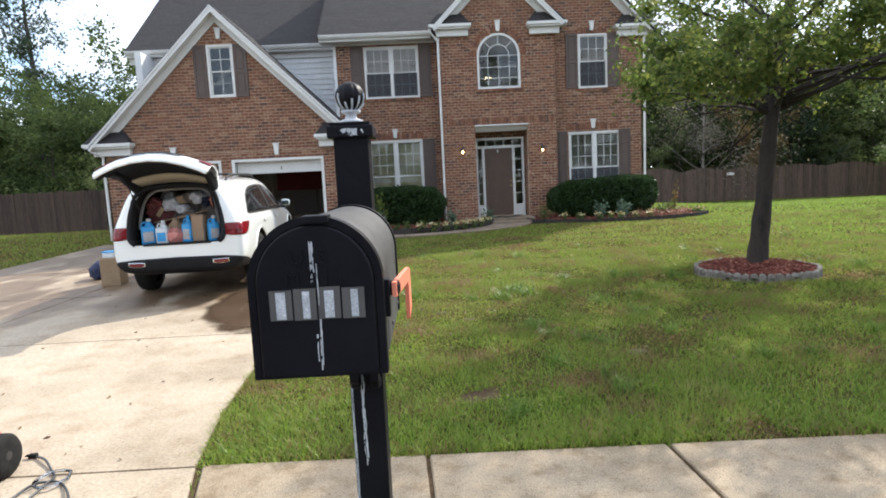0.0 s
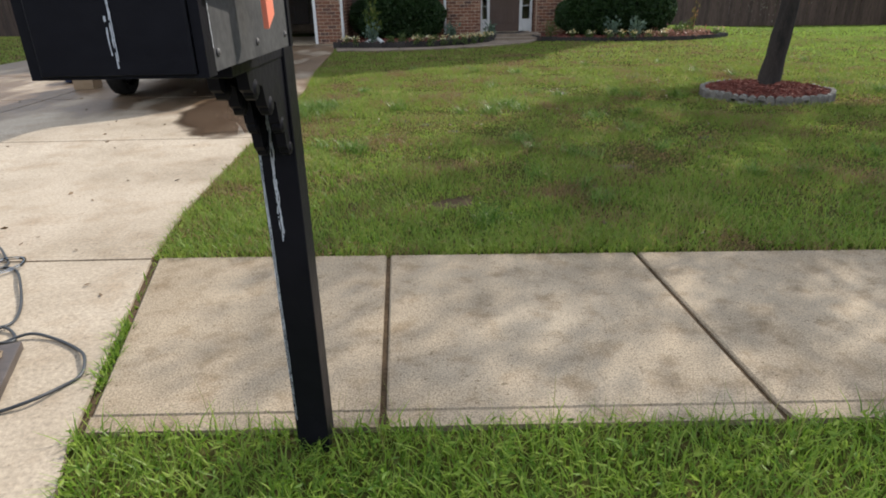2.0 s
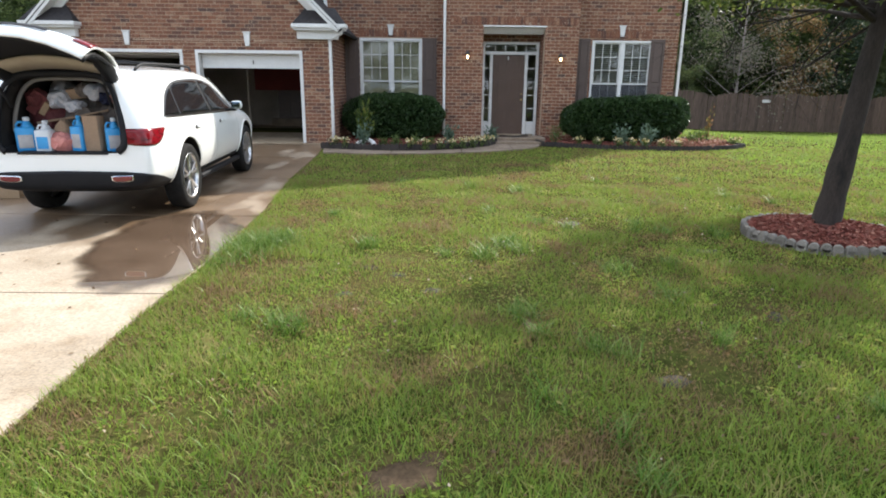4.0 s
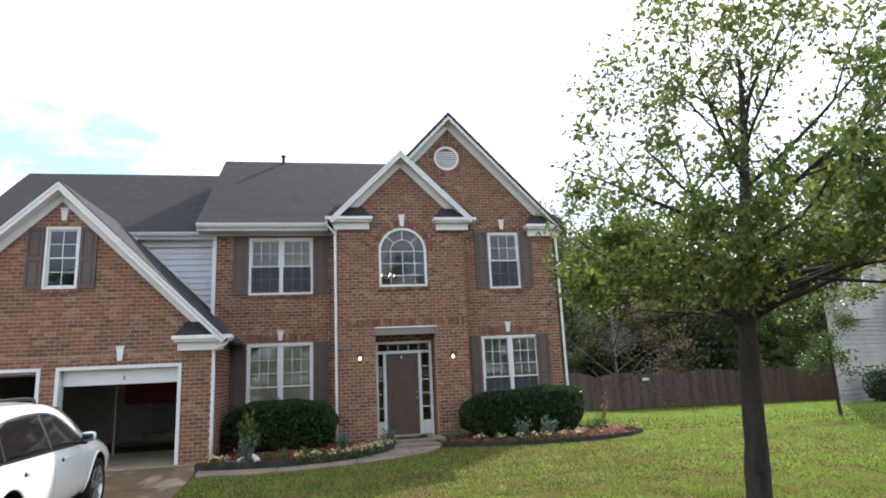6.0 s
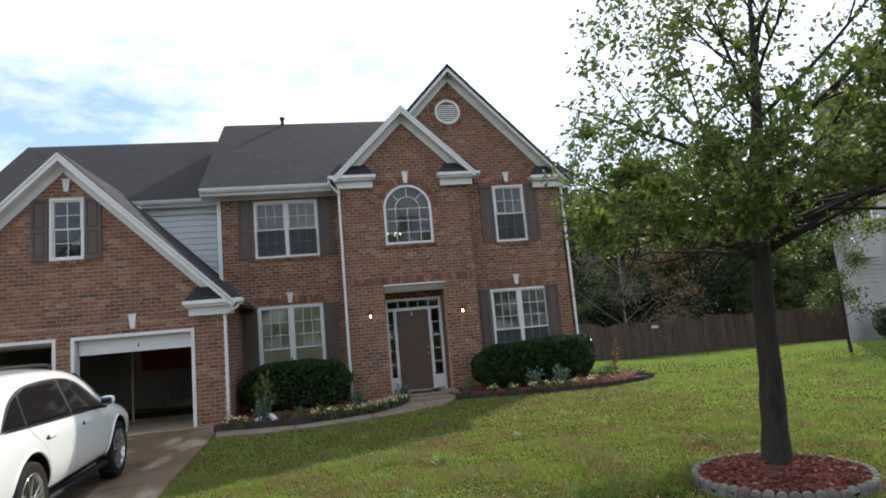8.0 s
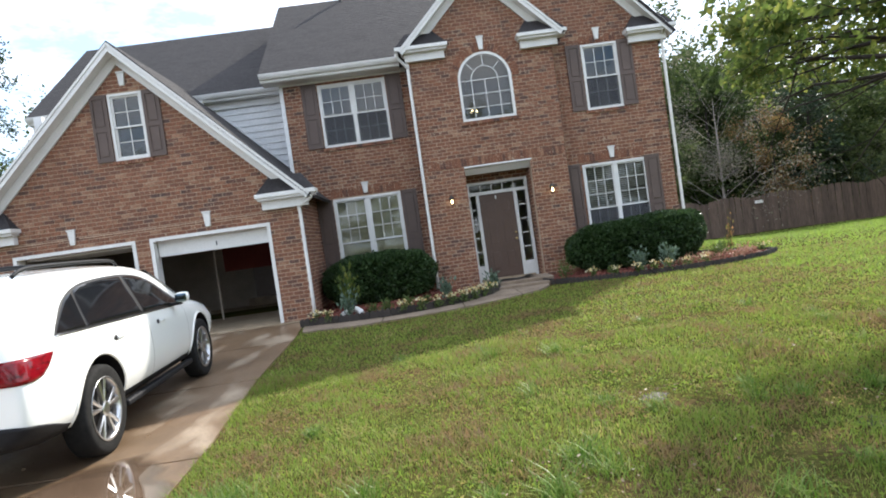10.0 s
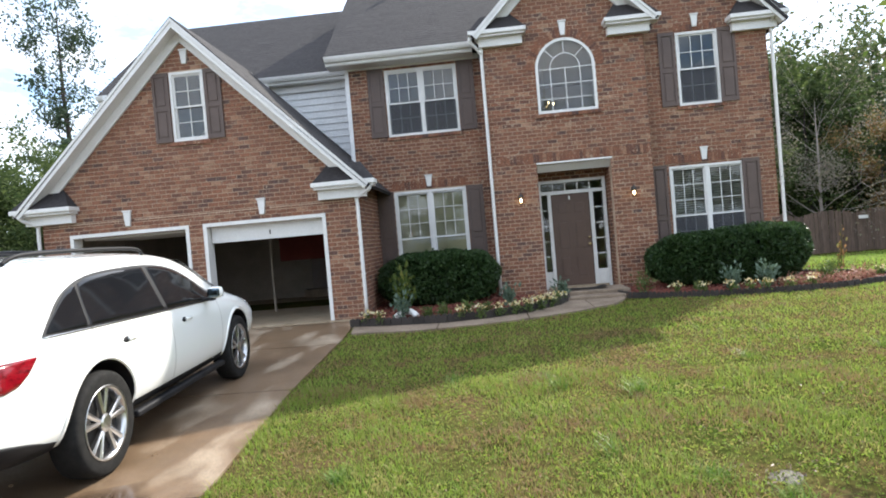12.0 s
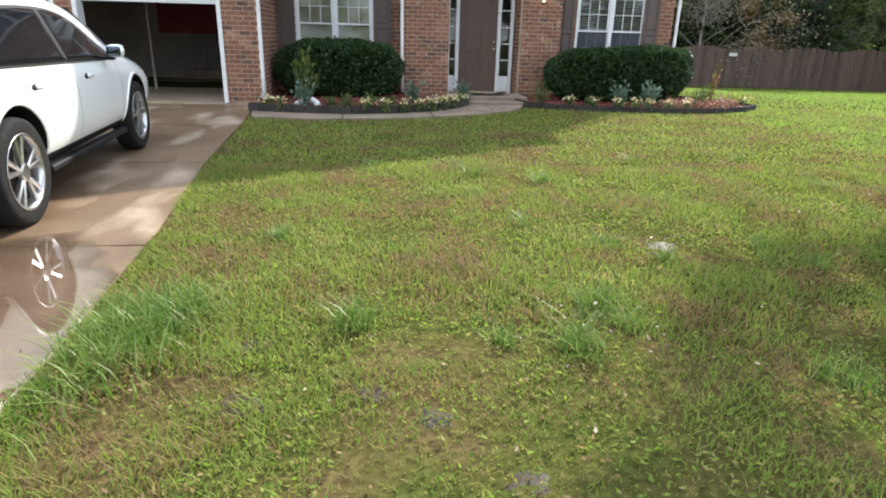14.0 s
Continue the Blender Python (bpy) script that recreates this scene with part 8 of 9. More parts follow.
m_greybag = mat("grey_plastic_bag", [(0.36, 0.35, 0.36), (0.50, 0.48, 0.48)], 0.5, 10, bump=0.9, bump_scale=24)
m_card = mat("cardboard", [(0.28, 0.19, 0.11), (0.34, 0.24, 0.15)], 0.85, 5, fine=0.12)


def jug(h, w, d):
    b = bmesh.new()
    box(b, -w / 2, w / 2, -d / 2, d / 2, 0, h * 0.72, min(w, d) * 0.18)
    lathe(b, (w * 0.1, 0, h * 0.70), [(w * 0.36, 0), (w * 0.22, h * 0.12), (w * 0.15, h * 0.16), (w * 0.15, h * 0.20)], 14)
    tube(b, [(-w * 0.05, 0, h * 0.85), (-w * 0.30, 0, h * 0.86), (-w * 0.42, 0, h * 0.78), (-w * 0.40, 0, h * 0.62)], w * 0.07, 8)
    c = bmesh.new()
    lathe(c, (w * 0.1, 0, h * 0.89), [(w * 0.18, 0), (w * 0.18, h * 0.09), (w * 0.15, h * 0.11)], 14)
    return b, c


def crumpled(rx, ry, rz, seed, sub=3, rough=0.30):
    """A soft thing with folds and creases, flat where it lies."""
    b = bmesh.new()
    bmesh.ops.create_icosphere(b, subdivisions=sub, radius=1.0)
    o = Vector((seed * 1.37, seed * 0.71, seed * 2.13))
    for v in b.verts:
        k = 1 + rough * noise.noise(v.co * 1.7 + o) + rough * 0.9 * abs(noise.noise(v.co * 3.6 - o)) - rough * 0.5 * abs(noise.noise(v.co * 7.5 + o)) * 1.5
        v.co = Vector((v.co.x * rx * k, v.co.y * ry * k, max(-0.85, v.co.z * k) * rz + rz * 0.85))
    return b


m_darkred = mat("wine_red_cloth", [(0.075, 0.014, 0.018), (0.13, 0.03, 0.03)], 0.8, 9, bump=0.8, bump_scale=40)
m_whitebag = mat("white_plastic_bag", [(0.40, 0.42, 0.47), (0.58, 0.58, 0.62)], 0.45, 14, bump=0.9, bump_scale=30)
m_bluecloth = mat("dark_blue_cloth", [(0.012, 0.016, 0.045), (0.025, 0.035, 0.085)], 0.8, 9, bump=0.6, bump_scale=40)
m_greycloth = mat("grey_brown_cloth", [(0.085, 0.07, 0.062), (0.15, 0.125, 0.11)], 0.85, 9, bump=0.7, bump_scale=40)
for x, y, h, w, d, m, cap, tn in ((-0.46, -0.92, 0.34, 0.19, 0.14, m_blue, m_wplastic, 20), (0.11, -0.94, 0.36, 0.13, 0.12, m_blue, m_blue, -10), (0.47, -0.94, 0.34, 0.15, 0.13, m_blue, m_wplastic, 30), (-0.24, -0.96, 0.31, 0.165, 0.14, m_wplastic, m_wplastic, 0)):
    b, c = jug(h, w, d)
    col = "white" if m is m_wplastic else "blue"
    lab = bmesh.new()
    box(lab, -w * 0.36, w * 0.36, -d / 2 - 0.002, -d / 2 + 0.004, h * 0.12, h * 0.5, 0.001)
    loaded("jug", col + " plastic jug with a screw cap in the load space", "jug", [("bottle", b, m, ""), ("cap", c, cap, "screw cap"), ("label", lab, m_blue if m is m_wplastic else m_greybag, "plain paper label")], (x, y, 0.757), tn)
b = bmesh.new()
box(b, -0.085, 0.085, -0.06, 0.06, 0, 0.36, 0.01)
bmesh.ops.subdivide_edges(b, edges=b.edges[:], cuts=2, use_grid_fill=True)
for v in b.verts:
    v.co += Vector((noise.noise(v.co * 14), noise.noise(v.co * 13 + Vector((3, 0, 0))), 0)) * 0.012
loaded("paper_bag", "crumpled brown paper bag standing in the load space", "bag", [("sack", b, m_paper, "")], (0.27, -0.92, 0.757), -8)
SOFT = ((-0.07, -0.95, 0.757, (0.12, 0.09, 0.085), m_pinkbag, "plastic_bag", "small pink plastic bag between the jugs"),
        (-0.08, -0.80, 0.757, (0.14, 0.12, 0.13), m_paper, "paper_bag", "brown paper bag slumped behind the jugs"),
        (-0.36, -0.45, 0.757, (0.24, 0.24, 0.24), m_darkred, "clothes_bundle", "wine-red bundle of clothes in the load space"),
        (0.04, -0.40, 0.757, (0.27, 0.26, 0.25), m_greycloth, "clothes_bundle", "grey-brown bundle of clothes in the load space"),
        (0.40, -0.45, 0.757, (0.22, 0.24, 0.25), m_greycloth, "clothes_bundle", "grey-brown bundle of clothes in the load space"),
        (-0.20, 0.05, 0.757, (0.36, 0.26, 0.30), m_darkred, "clothes_bundle", "dark red bundle of clothes piled at the seat back"),
        (0.30, 0.05, 0.757, (0.32, 0.26, 0.30), m_greycloth, "clothes_bundle", "dark bundle of clothes piled at the seat back"),
        (-0.20, -0.62, 1.17, (0.12, 0.11, 0.08), m_whitebag, "plastic_bag", "crumpled white plastic bag on top of the load"),
        (-0.02, -0.66, 1.13, (0.09, 0.10, 0.06), m_whitebag, "plastic_bag", "crumpled white plastic bag on top of the load"),
        (0.22, -0.60, 1.25, (0.13, 0.12, 0.08), m_whitebag, "plastic_bag", "crumpled white plastic bag on top of the load"),
        (0.33, -0.66, 1.21, (0.07, 0.09, 0.06), m_bluecloth, "cloth", "dark blue cloth on top of the load"),
        (0.46, -0.62, 1.19, (0.08, 0.10, 0.08), m_pinkbag, "plastic_bag", "crumpled pink plastic bag on top of the load"),
        (-0.44, -0.62, 1.18, (0.11, 0.10, 0.08), m_darkred, "cloth", "wine-red cloth on top of the load"),
        (0.08, -0.55, 1.28, (0.11, 0.10, 0.07), m_greycloth, "cloth", "grey-brown cloth on top of the load"),
        (-0.30, -0.30, 1.25, (0.14, 0.13, 0.09), m_greybag, "plastic_bag", "grey plastic bag on the pile"),
        (0.34, -0.35, 1.27, (0.16, 0.14, 0.09), m_greybag, "plastic_bag", "grey plastic bag on the pile"))
for i, (x, y, z, r, m, nm, lb) in enumerate(SOFT):
    g = loaded(nm, lb, "bag" if "bag" in nm else "clothes", [], (x, y, z))
    part("sack" if "bag" in nm else "cloth_folds", crumpled(r[0] * 1.05, r[1] * 1.05, r[2] * 1.22, i + 1), m, g)
# small boxes tipped on the pile
for x, y, z, a, c, h, rx, ry, rz, m, lb in ((-0.42, -0.66, 1.22, 0.12, 0.06, 0.24, 10, 38, 15, m_maroon, "maroon cardboard box tipped on the load"), (-0.33, -0.70, 1.17, 0.06, 0.05, 0.14, 5, 35, 10, m_card, "small pale box tipped on the load"),
                                           (0.0, -0.52, 1.33, 0.26, 0.16, 0.10, 8, -6, 8, m_paper, "tan carton lying on the load"), (0.12, -0.46, 1.30, 0.12, 0.12, 0.16, 0, 12, 30, m_greycloth, "grey box standing on the load")):
    g = loaded("carton", lb, "box", [], (x, y, z))
    g.matrix_basis = CAR @ pose(x * OW, tuck(y), z, rx, ry, rz)
    b = bmesh.new()
    box(b, -a / 2, a / 2, -c / 2, c / 2, -h / 2, h / 2, 0.004)
    part("box", b, m, g)
b = bmesh.new()
tube(b, [(-0.42, -0.70, 1.03), (0.0, -0.72, 1.09), (0.36, -0.68, 1.16)], 0.012, 6)
g = loaded("stick", "thin brown wooden stick across the load", "stick", [], (0, 0, 0))
part("rod", b, m_paper, g)

# ---- things on the drive ----
zd = lambda x, y: hz(x, y) + 0.016
g = group_of("carton", "brown cardboard carton standing beside the car", "box", at=(-7.68, 11.30, zd(-7.68, 11.3)))
b = bmesh.new()
box(b, -0.15, 0.15, -0.18, 0.18, 0, 0.46, 0.006)
part("box", b, m_card, g)
b = bmesh.new()
box(b, -0.152, 0.152, -0.03, 0.03, 0.455, 0.4615)
part("tape", b, m_paper, g, "brown packing tape")
g.rotation_euler = (0, 0, 0.12)
g = group_of("white_tub", "small white tub on top of the carton", "tub", at=(-7.70, 11.28, zd(-7.68, 11.3) + 0.462))
b = bmesh.new()
box(b, -0.10, 0.10, -0.08, 0.08, 0, 0.09, 0.015)
part("tub", b, m_wplastic, g, "", True)
b = bmesh.new()
box(b, -0.105, 0.105, -0.085, 0.085, 0.09, 0.11, 0.006)
part("lid", b, m_blue, g, "blue lid")
b = crumpled(0.17, 0.16, 0.17, 14)
g = group_of("bag", "dark blue and red soft bag beside the carton", "bag", at=(-8.30, 12.00, zd(-8.3, 12.0)))
part("sack", b, m_bluecloth, g, "", True)
b = crumpled(0.07, 0.08, 0.13, 15)
for v in b.verts:
    v.co += Vector((0.12, -0.08, 0.02))
part("pocket", b, m_maroon, g, "dark red pocket", True)

# red-wheeled machine beside the stand
m_red = mat("red_enamel", [(0.34, 0.012, 0.018), (0.46, 0.03, 0.03)], 0.35, 5)
trolley = group_of("floor_machine", "small red machine on worn black wheels", "machine", at=(-4.88, 4.42, 0.016))


def small_wheel(x, y, r, wd, parent):
    b = bmesh.new()
    lathe(b, (x, y, r), [(r * 0.5, -wd / 2), (r * 0.88, -wd / 2), (r, -wd * 0.3), (r * 1.01, 0), (r, wd * 0.3), (r * 0.88, wd / 2), (r * 0.5, wd / 2)], 28, "x")
    w = part("wheel", b, m_rubber, parent, "worn black rubber wheel", True)
    b = bmesh.new()
    lathe(b, (x, y, r), [(r * 0.48, -wd * 0.4), (r * 0.5, wd * 0.36), (r * 0.2, wd * 0.5), (r * 0.1, wd * 0.52)], 16, "x")
    part("hub", b, m_dklining, w)


small_wheel(0.08, 0.0, 0.126, 0.085, trolley)
small_wheel(-0.46, 0.0, 0.126, 0.085, trolley)
b = bmesh.new()
box(b, -0.40, 0.025, -0.15, 0.13, 0.03, 0.24, 0.05)
part("housing", b, m_red, trolley, "red enamelled housing", True)
b = bmesh.new()
tube(b, rounded([(-0.30, 0.10, 0.18), (-0.36, 0.2, 0.35), (-0.45, 0.36, 0.6), (-0.50, 0.45, 0.85)], 4), 0.016, 10)
part("handle", b, m_red, trolley, "red bent handle", True)
b = bmesh.new()
lathe(b, (-0.01, -0.28, 0.075), [(0.035, -0.02), (0.075, -0.02), (0.075, 0.02), (0.035, 0.02)], 20, "x")
box(b, -0.02, 0.0, -0.28, -0.15, 0.07, 0.085)
part("caster", b, m_grey_trim, trolley, "grey caster wheel", True)

# standing mirror on a woven foot
m_weave = mat("woven_rattan", [(0.085, 0.060, 0.038), (0.19, 0.135, 0.085), (0.13, 0.092, 0.058)], 0.7, 30, island=0.5, fine=0.2)
m_plinth = mat("dark_wood_plinth", [(0.05, 0.038, 0.032), (0.10, 0.078, 0.066)], 0.5, 6, stretch=(0.3, 1, 1), fine=0.2)
m_band = mat("pale_rattan_band", [(0.30, 0.25, 0.19), (0.40, 0.34, 0.26)], 0.7, 12)
stand = group_of("mirror_stand", "low standing mirror with woven brown post on dark plinth", "mirror")
stand.matrix_basis = pose(-3.935, 3.25, 0.016, 0, 0, 21)
b = bmesh.new()
box(b, -0.140, 0.165, -0.225, 0.195, 0.0, 0.036, 0.006)
part("plinth", b, m_plinth, stand, "dark wooden plinth")


def weave(b, z0, z1, w0, w1, rows, cols, cx0=0.0, cx1=0.0, bulge=0.004):
    """Courses of short woven strands round a tapering square post."""
    for r in range(rows):
        t = r / rows
        w, z, h, cx = w0 + (w1 - w0) * t, z0 + (z1 - z0) * t, (z1 - z0) / rows, cx0 + (cx1 - cx0) * t
        nw = w0 + (w1 - w0) * (t + 1 / rows)
        lean = nw - w
        for sdx, sdy in ((1, 0), (-1, 0), (0, 1), (0, -1)):
            for c in range(cols):
                u0, u1 = -w + 2 * w * (c + 0.05) / cols, -w + 2 * w * (c + 0.95) / cols
                bump = bulge if (r + c) % 2 else bulge * 0.2
                if sdx:
                    prism(b, (cx + sdx * (w - 0.004), u0, z + h * 0.05), (sdx * (bump + 0.004), 0, 0), (0, u1 - u0, 0), (sdx * lean, 0, h * 0.9))
                else:
                    prism(b, (cx + u0, sdy * (w - 0.004), z + h * 0.05), (u1 - u0, 0, 0), (0, sdy * (bump + 0.004), 0), (0, sdy * lean, h * 0.9))


b = bmesh.new()
CX = -0.012
vs0 = [b.verts.new((CX * 0.6 + x * 0.120, y * 0.13, 0.037)) for x, y in ((-1, -1), (1, -1), (1, 1), (-1, 1))]
vs1 = [b.verts.new((CX + x * 0.042, y * 0.042, 0.150)) for x, y in ((-1, -1), (1, -1), (1, 1), (-1, 1))]
for k in range(4):
    b.faces.new((vs0[k], vs0[(k + 1) % 4], vs1[(k + 1) % 4], vs1[k]))
weave(b, 0.038, 0.150, 0.120, 0.044, 7, 9, CX * 0.6, CX, 0.006)
part("foot", b, m_weave, stand, "flared woven foot")
b = bmesh.new()
prism(b, (CX - 0.033, -0.033, 0.12), (0.066, 0, 0), (0, 0.066, 0), (-0.045, 0.0, 0.35))
weave(b, 0.150, 0.47, 0.036, 0.034, 28, 3, CX, CX - 0.045)
part("column", b, m_weave, stand, "square woven post")
b = bmesh.new()
prism(b, (CX - 0.082, -0.026, 0.49), (0.052, 0, 0), (0, 0.052, 0), (-0.025, 0.0, 0.37))
weave(b, 0.49, 0.86, 0.030, 0.028, 34, 3, CX - 0.056, CX - 0.081)
part("upper_column", b, m_weave, stand, "slimmer woven post")
b = bmesh.new()
box(b, CX - 0.048 - 0.046, CX - 0.048 + 0.046, -0.046, 0.046, 0.47, 0.492, 0.004)
part("collar", b, m_band, stand, "pale rattan collar")
b = bmesh.new()
box(b, CX - 0.082 - 0.038, CX - 0.082 + 0.038, -0.042, 0.042, 0.86, 0.89, 0.010)
part("cap", b, m_band, stand, "pale rattan cap")
b = bmesh.new()
prism(b, (CX - 0.058, 0.0, 0.12), (-0.62, 0.02, 0.0), (0.0, 0.014, -0.004), (-0.03, 0.20, 0.62))
part("mirror_glass", b, mat("mirror", [(0.88, 0.90, 0.92)], 0.02, 4, metal=1.0), stand, "clear mirror glass")
b = bmesh.new()
prism(b, (CX - 0.72, -0.02, 0.0), (0.04, 0, 0), (0, 0.04, 0), (-0.03, 0.22, 0.80))
part("side_post", b, m_weave, stand, "woven side post")

# black cord looped on the concrete
m_cord = mat("grey_cord", [(0.022, 0.024, 0.026), (0.040, 0.043, 0.046)], 0.45, 10)


zc = 0.026
cord = group_of("cord", "dark grey power cord looped on the concrete", "cable")
b = bmesh.new()
lie = [(-4.77, 4.65), (-4.67, 4.58), (-4.56, 4.46), (-4.48, 4.36), (-4.47, 4.27), (-4.475, 4.13), (-4.49, 4.02), (-4.46, 3.92), (-4.40, 3.84), (-4.42, 3.78), (-4.50, 3.84), (-4.55, 3.97), (-4.57, 4.12), (-4.54, 4.26), (-4.46, 4.31),
       (-4.37, 4.26), (-4.24, 4.09), (-4.10, 3.87), (-4.03, 3.71), (-4.04, 3.63), (-4.08, 3.59), (-4.12, 3.53), (-4.20, 3.54), (-4.18, 3.57), (-4.08, 3.52), (-3.96, 3.50), (-3.92, 3.54), (-3.975, 3.61), (-4.04, 3.64), (-4.09, 3.60),
       (-4.11, 3.50), (-4.08, 3.46), (-4.02, 3.465), (-3.955, 3.525), (-3.87, 3.575), (-3.75, 3.545), (-3.61, 3.46), (-3.53, 3.375), (-3.49, 3.27), (-3.525, 3.19), (-3.575, 3.10), (-3.665, 3.05), (-3.78, 2.985), (-3.92, 2.93), (-4.12, 2.95)]
tube(b, rounded([(x, y, zc + 0.010 * (k % 3 == 1)) for k, (x, y) in enumerate(lie)]), 0.0068, 8)
part("cable", b, m_cord, cord, "", True)
b = bmesh.new()
box(b, -4.81, -4.76, 4.635, 4.667, 0.018, 0.046, 0.008)
for k in (-0.008, 0.008):
    box(b, -4.83, -4.805, 4.649 + k, 4.654 + k, 0.03, 0.038)
part("plug", b, m_rubber, cord, "black plug")
b = bmesh.new()
tube(b, rounded([(-4.465 + 0.085 * math.cos(k * math.pi / 4), 4.32 + 0.10 * math.sin(k * math.pi / 4), 0.036 + 0.004 * (k % 2)) for k in range(9)]), 0.009, 8)
tagged(part("plastic_ring", b, glass_mat("clear_plastic", (0.9, 0.92, 0.94), 0.10)), "clear plastic ring lying on the drive", "ring")

# meter cover in the lawn, pipe elbow in the bed
b = bmesh.new()
lathe(b, (-1.98, 5.31, hz(-2, 5.31)), [(0.20, -0.05), (0.17, -0.014), (0.12, -0.004), (0.09, 0.001), (0.05, -0.004)], 30)
for v in b.verts:
    k = noise.noise(v.co * 5.0) * 0.9
    v.co.x += (v.co.x + 1.98) * k
    v.co.y += (v.co.y - 5.31) * (k - 0.2)
    v.co.z += 0.02 * noise.noise(v.co * 19)
tagged(part("bare_patch", b, m_soil, smooth=True), "bare patch of brown soil in the lawn", "soil")
b = bmesh.new()
tube(b, rounded([(-3.86, 17.90, 0.19), (-3.72, 17.86, 0.27), (-3.58, 17.82, 0.29), (-3.48, 17.78, 0.24), (-3.44, 17.74, 0.19)]), [0.06] * 24 + [0.066], 12)
tagged(part("drain_elbow", b, m_white, smooth=True), "white plastic drain elbow in the flower bed", "pipe")
# fallen leaves and scraps on the concrete
nrng = np.random.RandomState(90)
px, py = nrng.uniform(-8.5, -3.7, 90), nrng.uniform(3.2, 11.5, 90)
cc = np.stack([px, py, height(px, py) + 0.024], 1)
tagged(leaves_mesh("dead_leaves", cc, nrng.normal(size=cc.shape) * [1, 1, 0.08], 0.046, leaf_mat("dead_leaf", [(0.10, 0.06, 0.03), (0.20, 0.13, 0.07)], 0.1), nrng, 0.2, 0.4), "scattered dry brown leaves on the drive", "leaves", kind="stuff")


# ---- grass ----
def blades(name, label, px, py, tall, width, material, seed, lean=0.5, clump_tall=None):
    """Curved two-step blades at the given places, each one an island."""
    r = np.random.RandomState(seed)
    n = len(px)
    h = tall * r.uniform(0.45, 1.25, n) * (clump_tall if clump_tall is not None else 1.0)
    a = r.uniform(0, 6.283, n)
    w = width * r.uniform(0.6, 1.3, n) * (1.28 if width > 0.0105 else 1.0)
    lx, ly = np.cos(a), np.sin(a)
    k = h * lean * r.uniform(0.2, 1.4, n)
    z0 = height(px, py) - 0.012
    sx, sy = -ly * w / 2, lx * w / 2
    v = np.stack([np.stack([px - sx, py - sy, z0], 1), np.stack([px + sx, py + sy, z0], 1),
                  np.stack([px + lx * k * 0.35 + sx * 0.7, py + ly * k * 0.35 + sy * 0.7, z0 + h * 0.6], 1), np.stack([px + lx * k * 0.35 - sx * 0.7, py + ly * k * 0.35 - sy * 0.7, z0 + h * 0.6], 1),
                  np.stack([px + lx * k, py + ly * k, z0 + h], 1)], 1).reshape(-1, 3)
    b = np.arange(n) * 5
    tri = np.stack([b, b + 1, b + 2, b, b + 2, b + 3, b + 3, b + 2, b + 4], 1).reshape(-1)
    if width > 0.0105:  # far turf: one broad sliver a blade
        v = v.reshape(-1, 5, 3)[:, [0, 1, 4]].reshape(-1, 3)
        tri = np.arange(3 * n)
    me = bpy.data.meshes.new(name)
    me.vertices.add(len(v))
    me.vertices.foreach_set("co", v.ravel())
    me.loops.add(len(tri))
    me.loops.foreach_set("vertex_index", tri)
    me.polygons.add(len(tri) // 3)
    me.polygons.foreach_set("loop_start", np.arange(0, len(tri), 3))
    me.polygons.foreach_set("loop_total", np.full(len(tri) // 3, 3))
    me.update(calc_edges=True)
    me.materials.append(material)
    return tagged(new(name, me), label, "grass", kind="stuff")


def on_lawn(px, py):
    ok = ~inside(DRIVE, px, py) & ~inside(BED_L, px, py) & ~inside(BED_R, px, py) & ~inside(FRONT_WALK, px, py)
    ok &= ~((py > WALK_NEAR(px) + 0.01) & (py < WALK_FAR(px) - 0.01))
    ok &= np.hypot(px - RING_C[0], py - RING_C[1]) > RING_R + 0.03
    ok &= ~((px > -11.3) & (px < 4.7) & (py > 18.2) & (py < 30))
    ok &= ~((px > -0.5) & (px < 0.95) & (py > 18.6))
    ok &= np.hypot((px + 1.98) / 0.14, (py - 5.31) / 0.10) > 1
    return ok


def patchy(px, py, scale, seed):
    return np.array([noise.noise(Vector((x * scale + seed, y * scale, seed * 0.7))) for x, y in zip(px, py)])


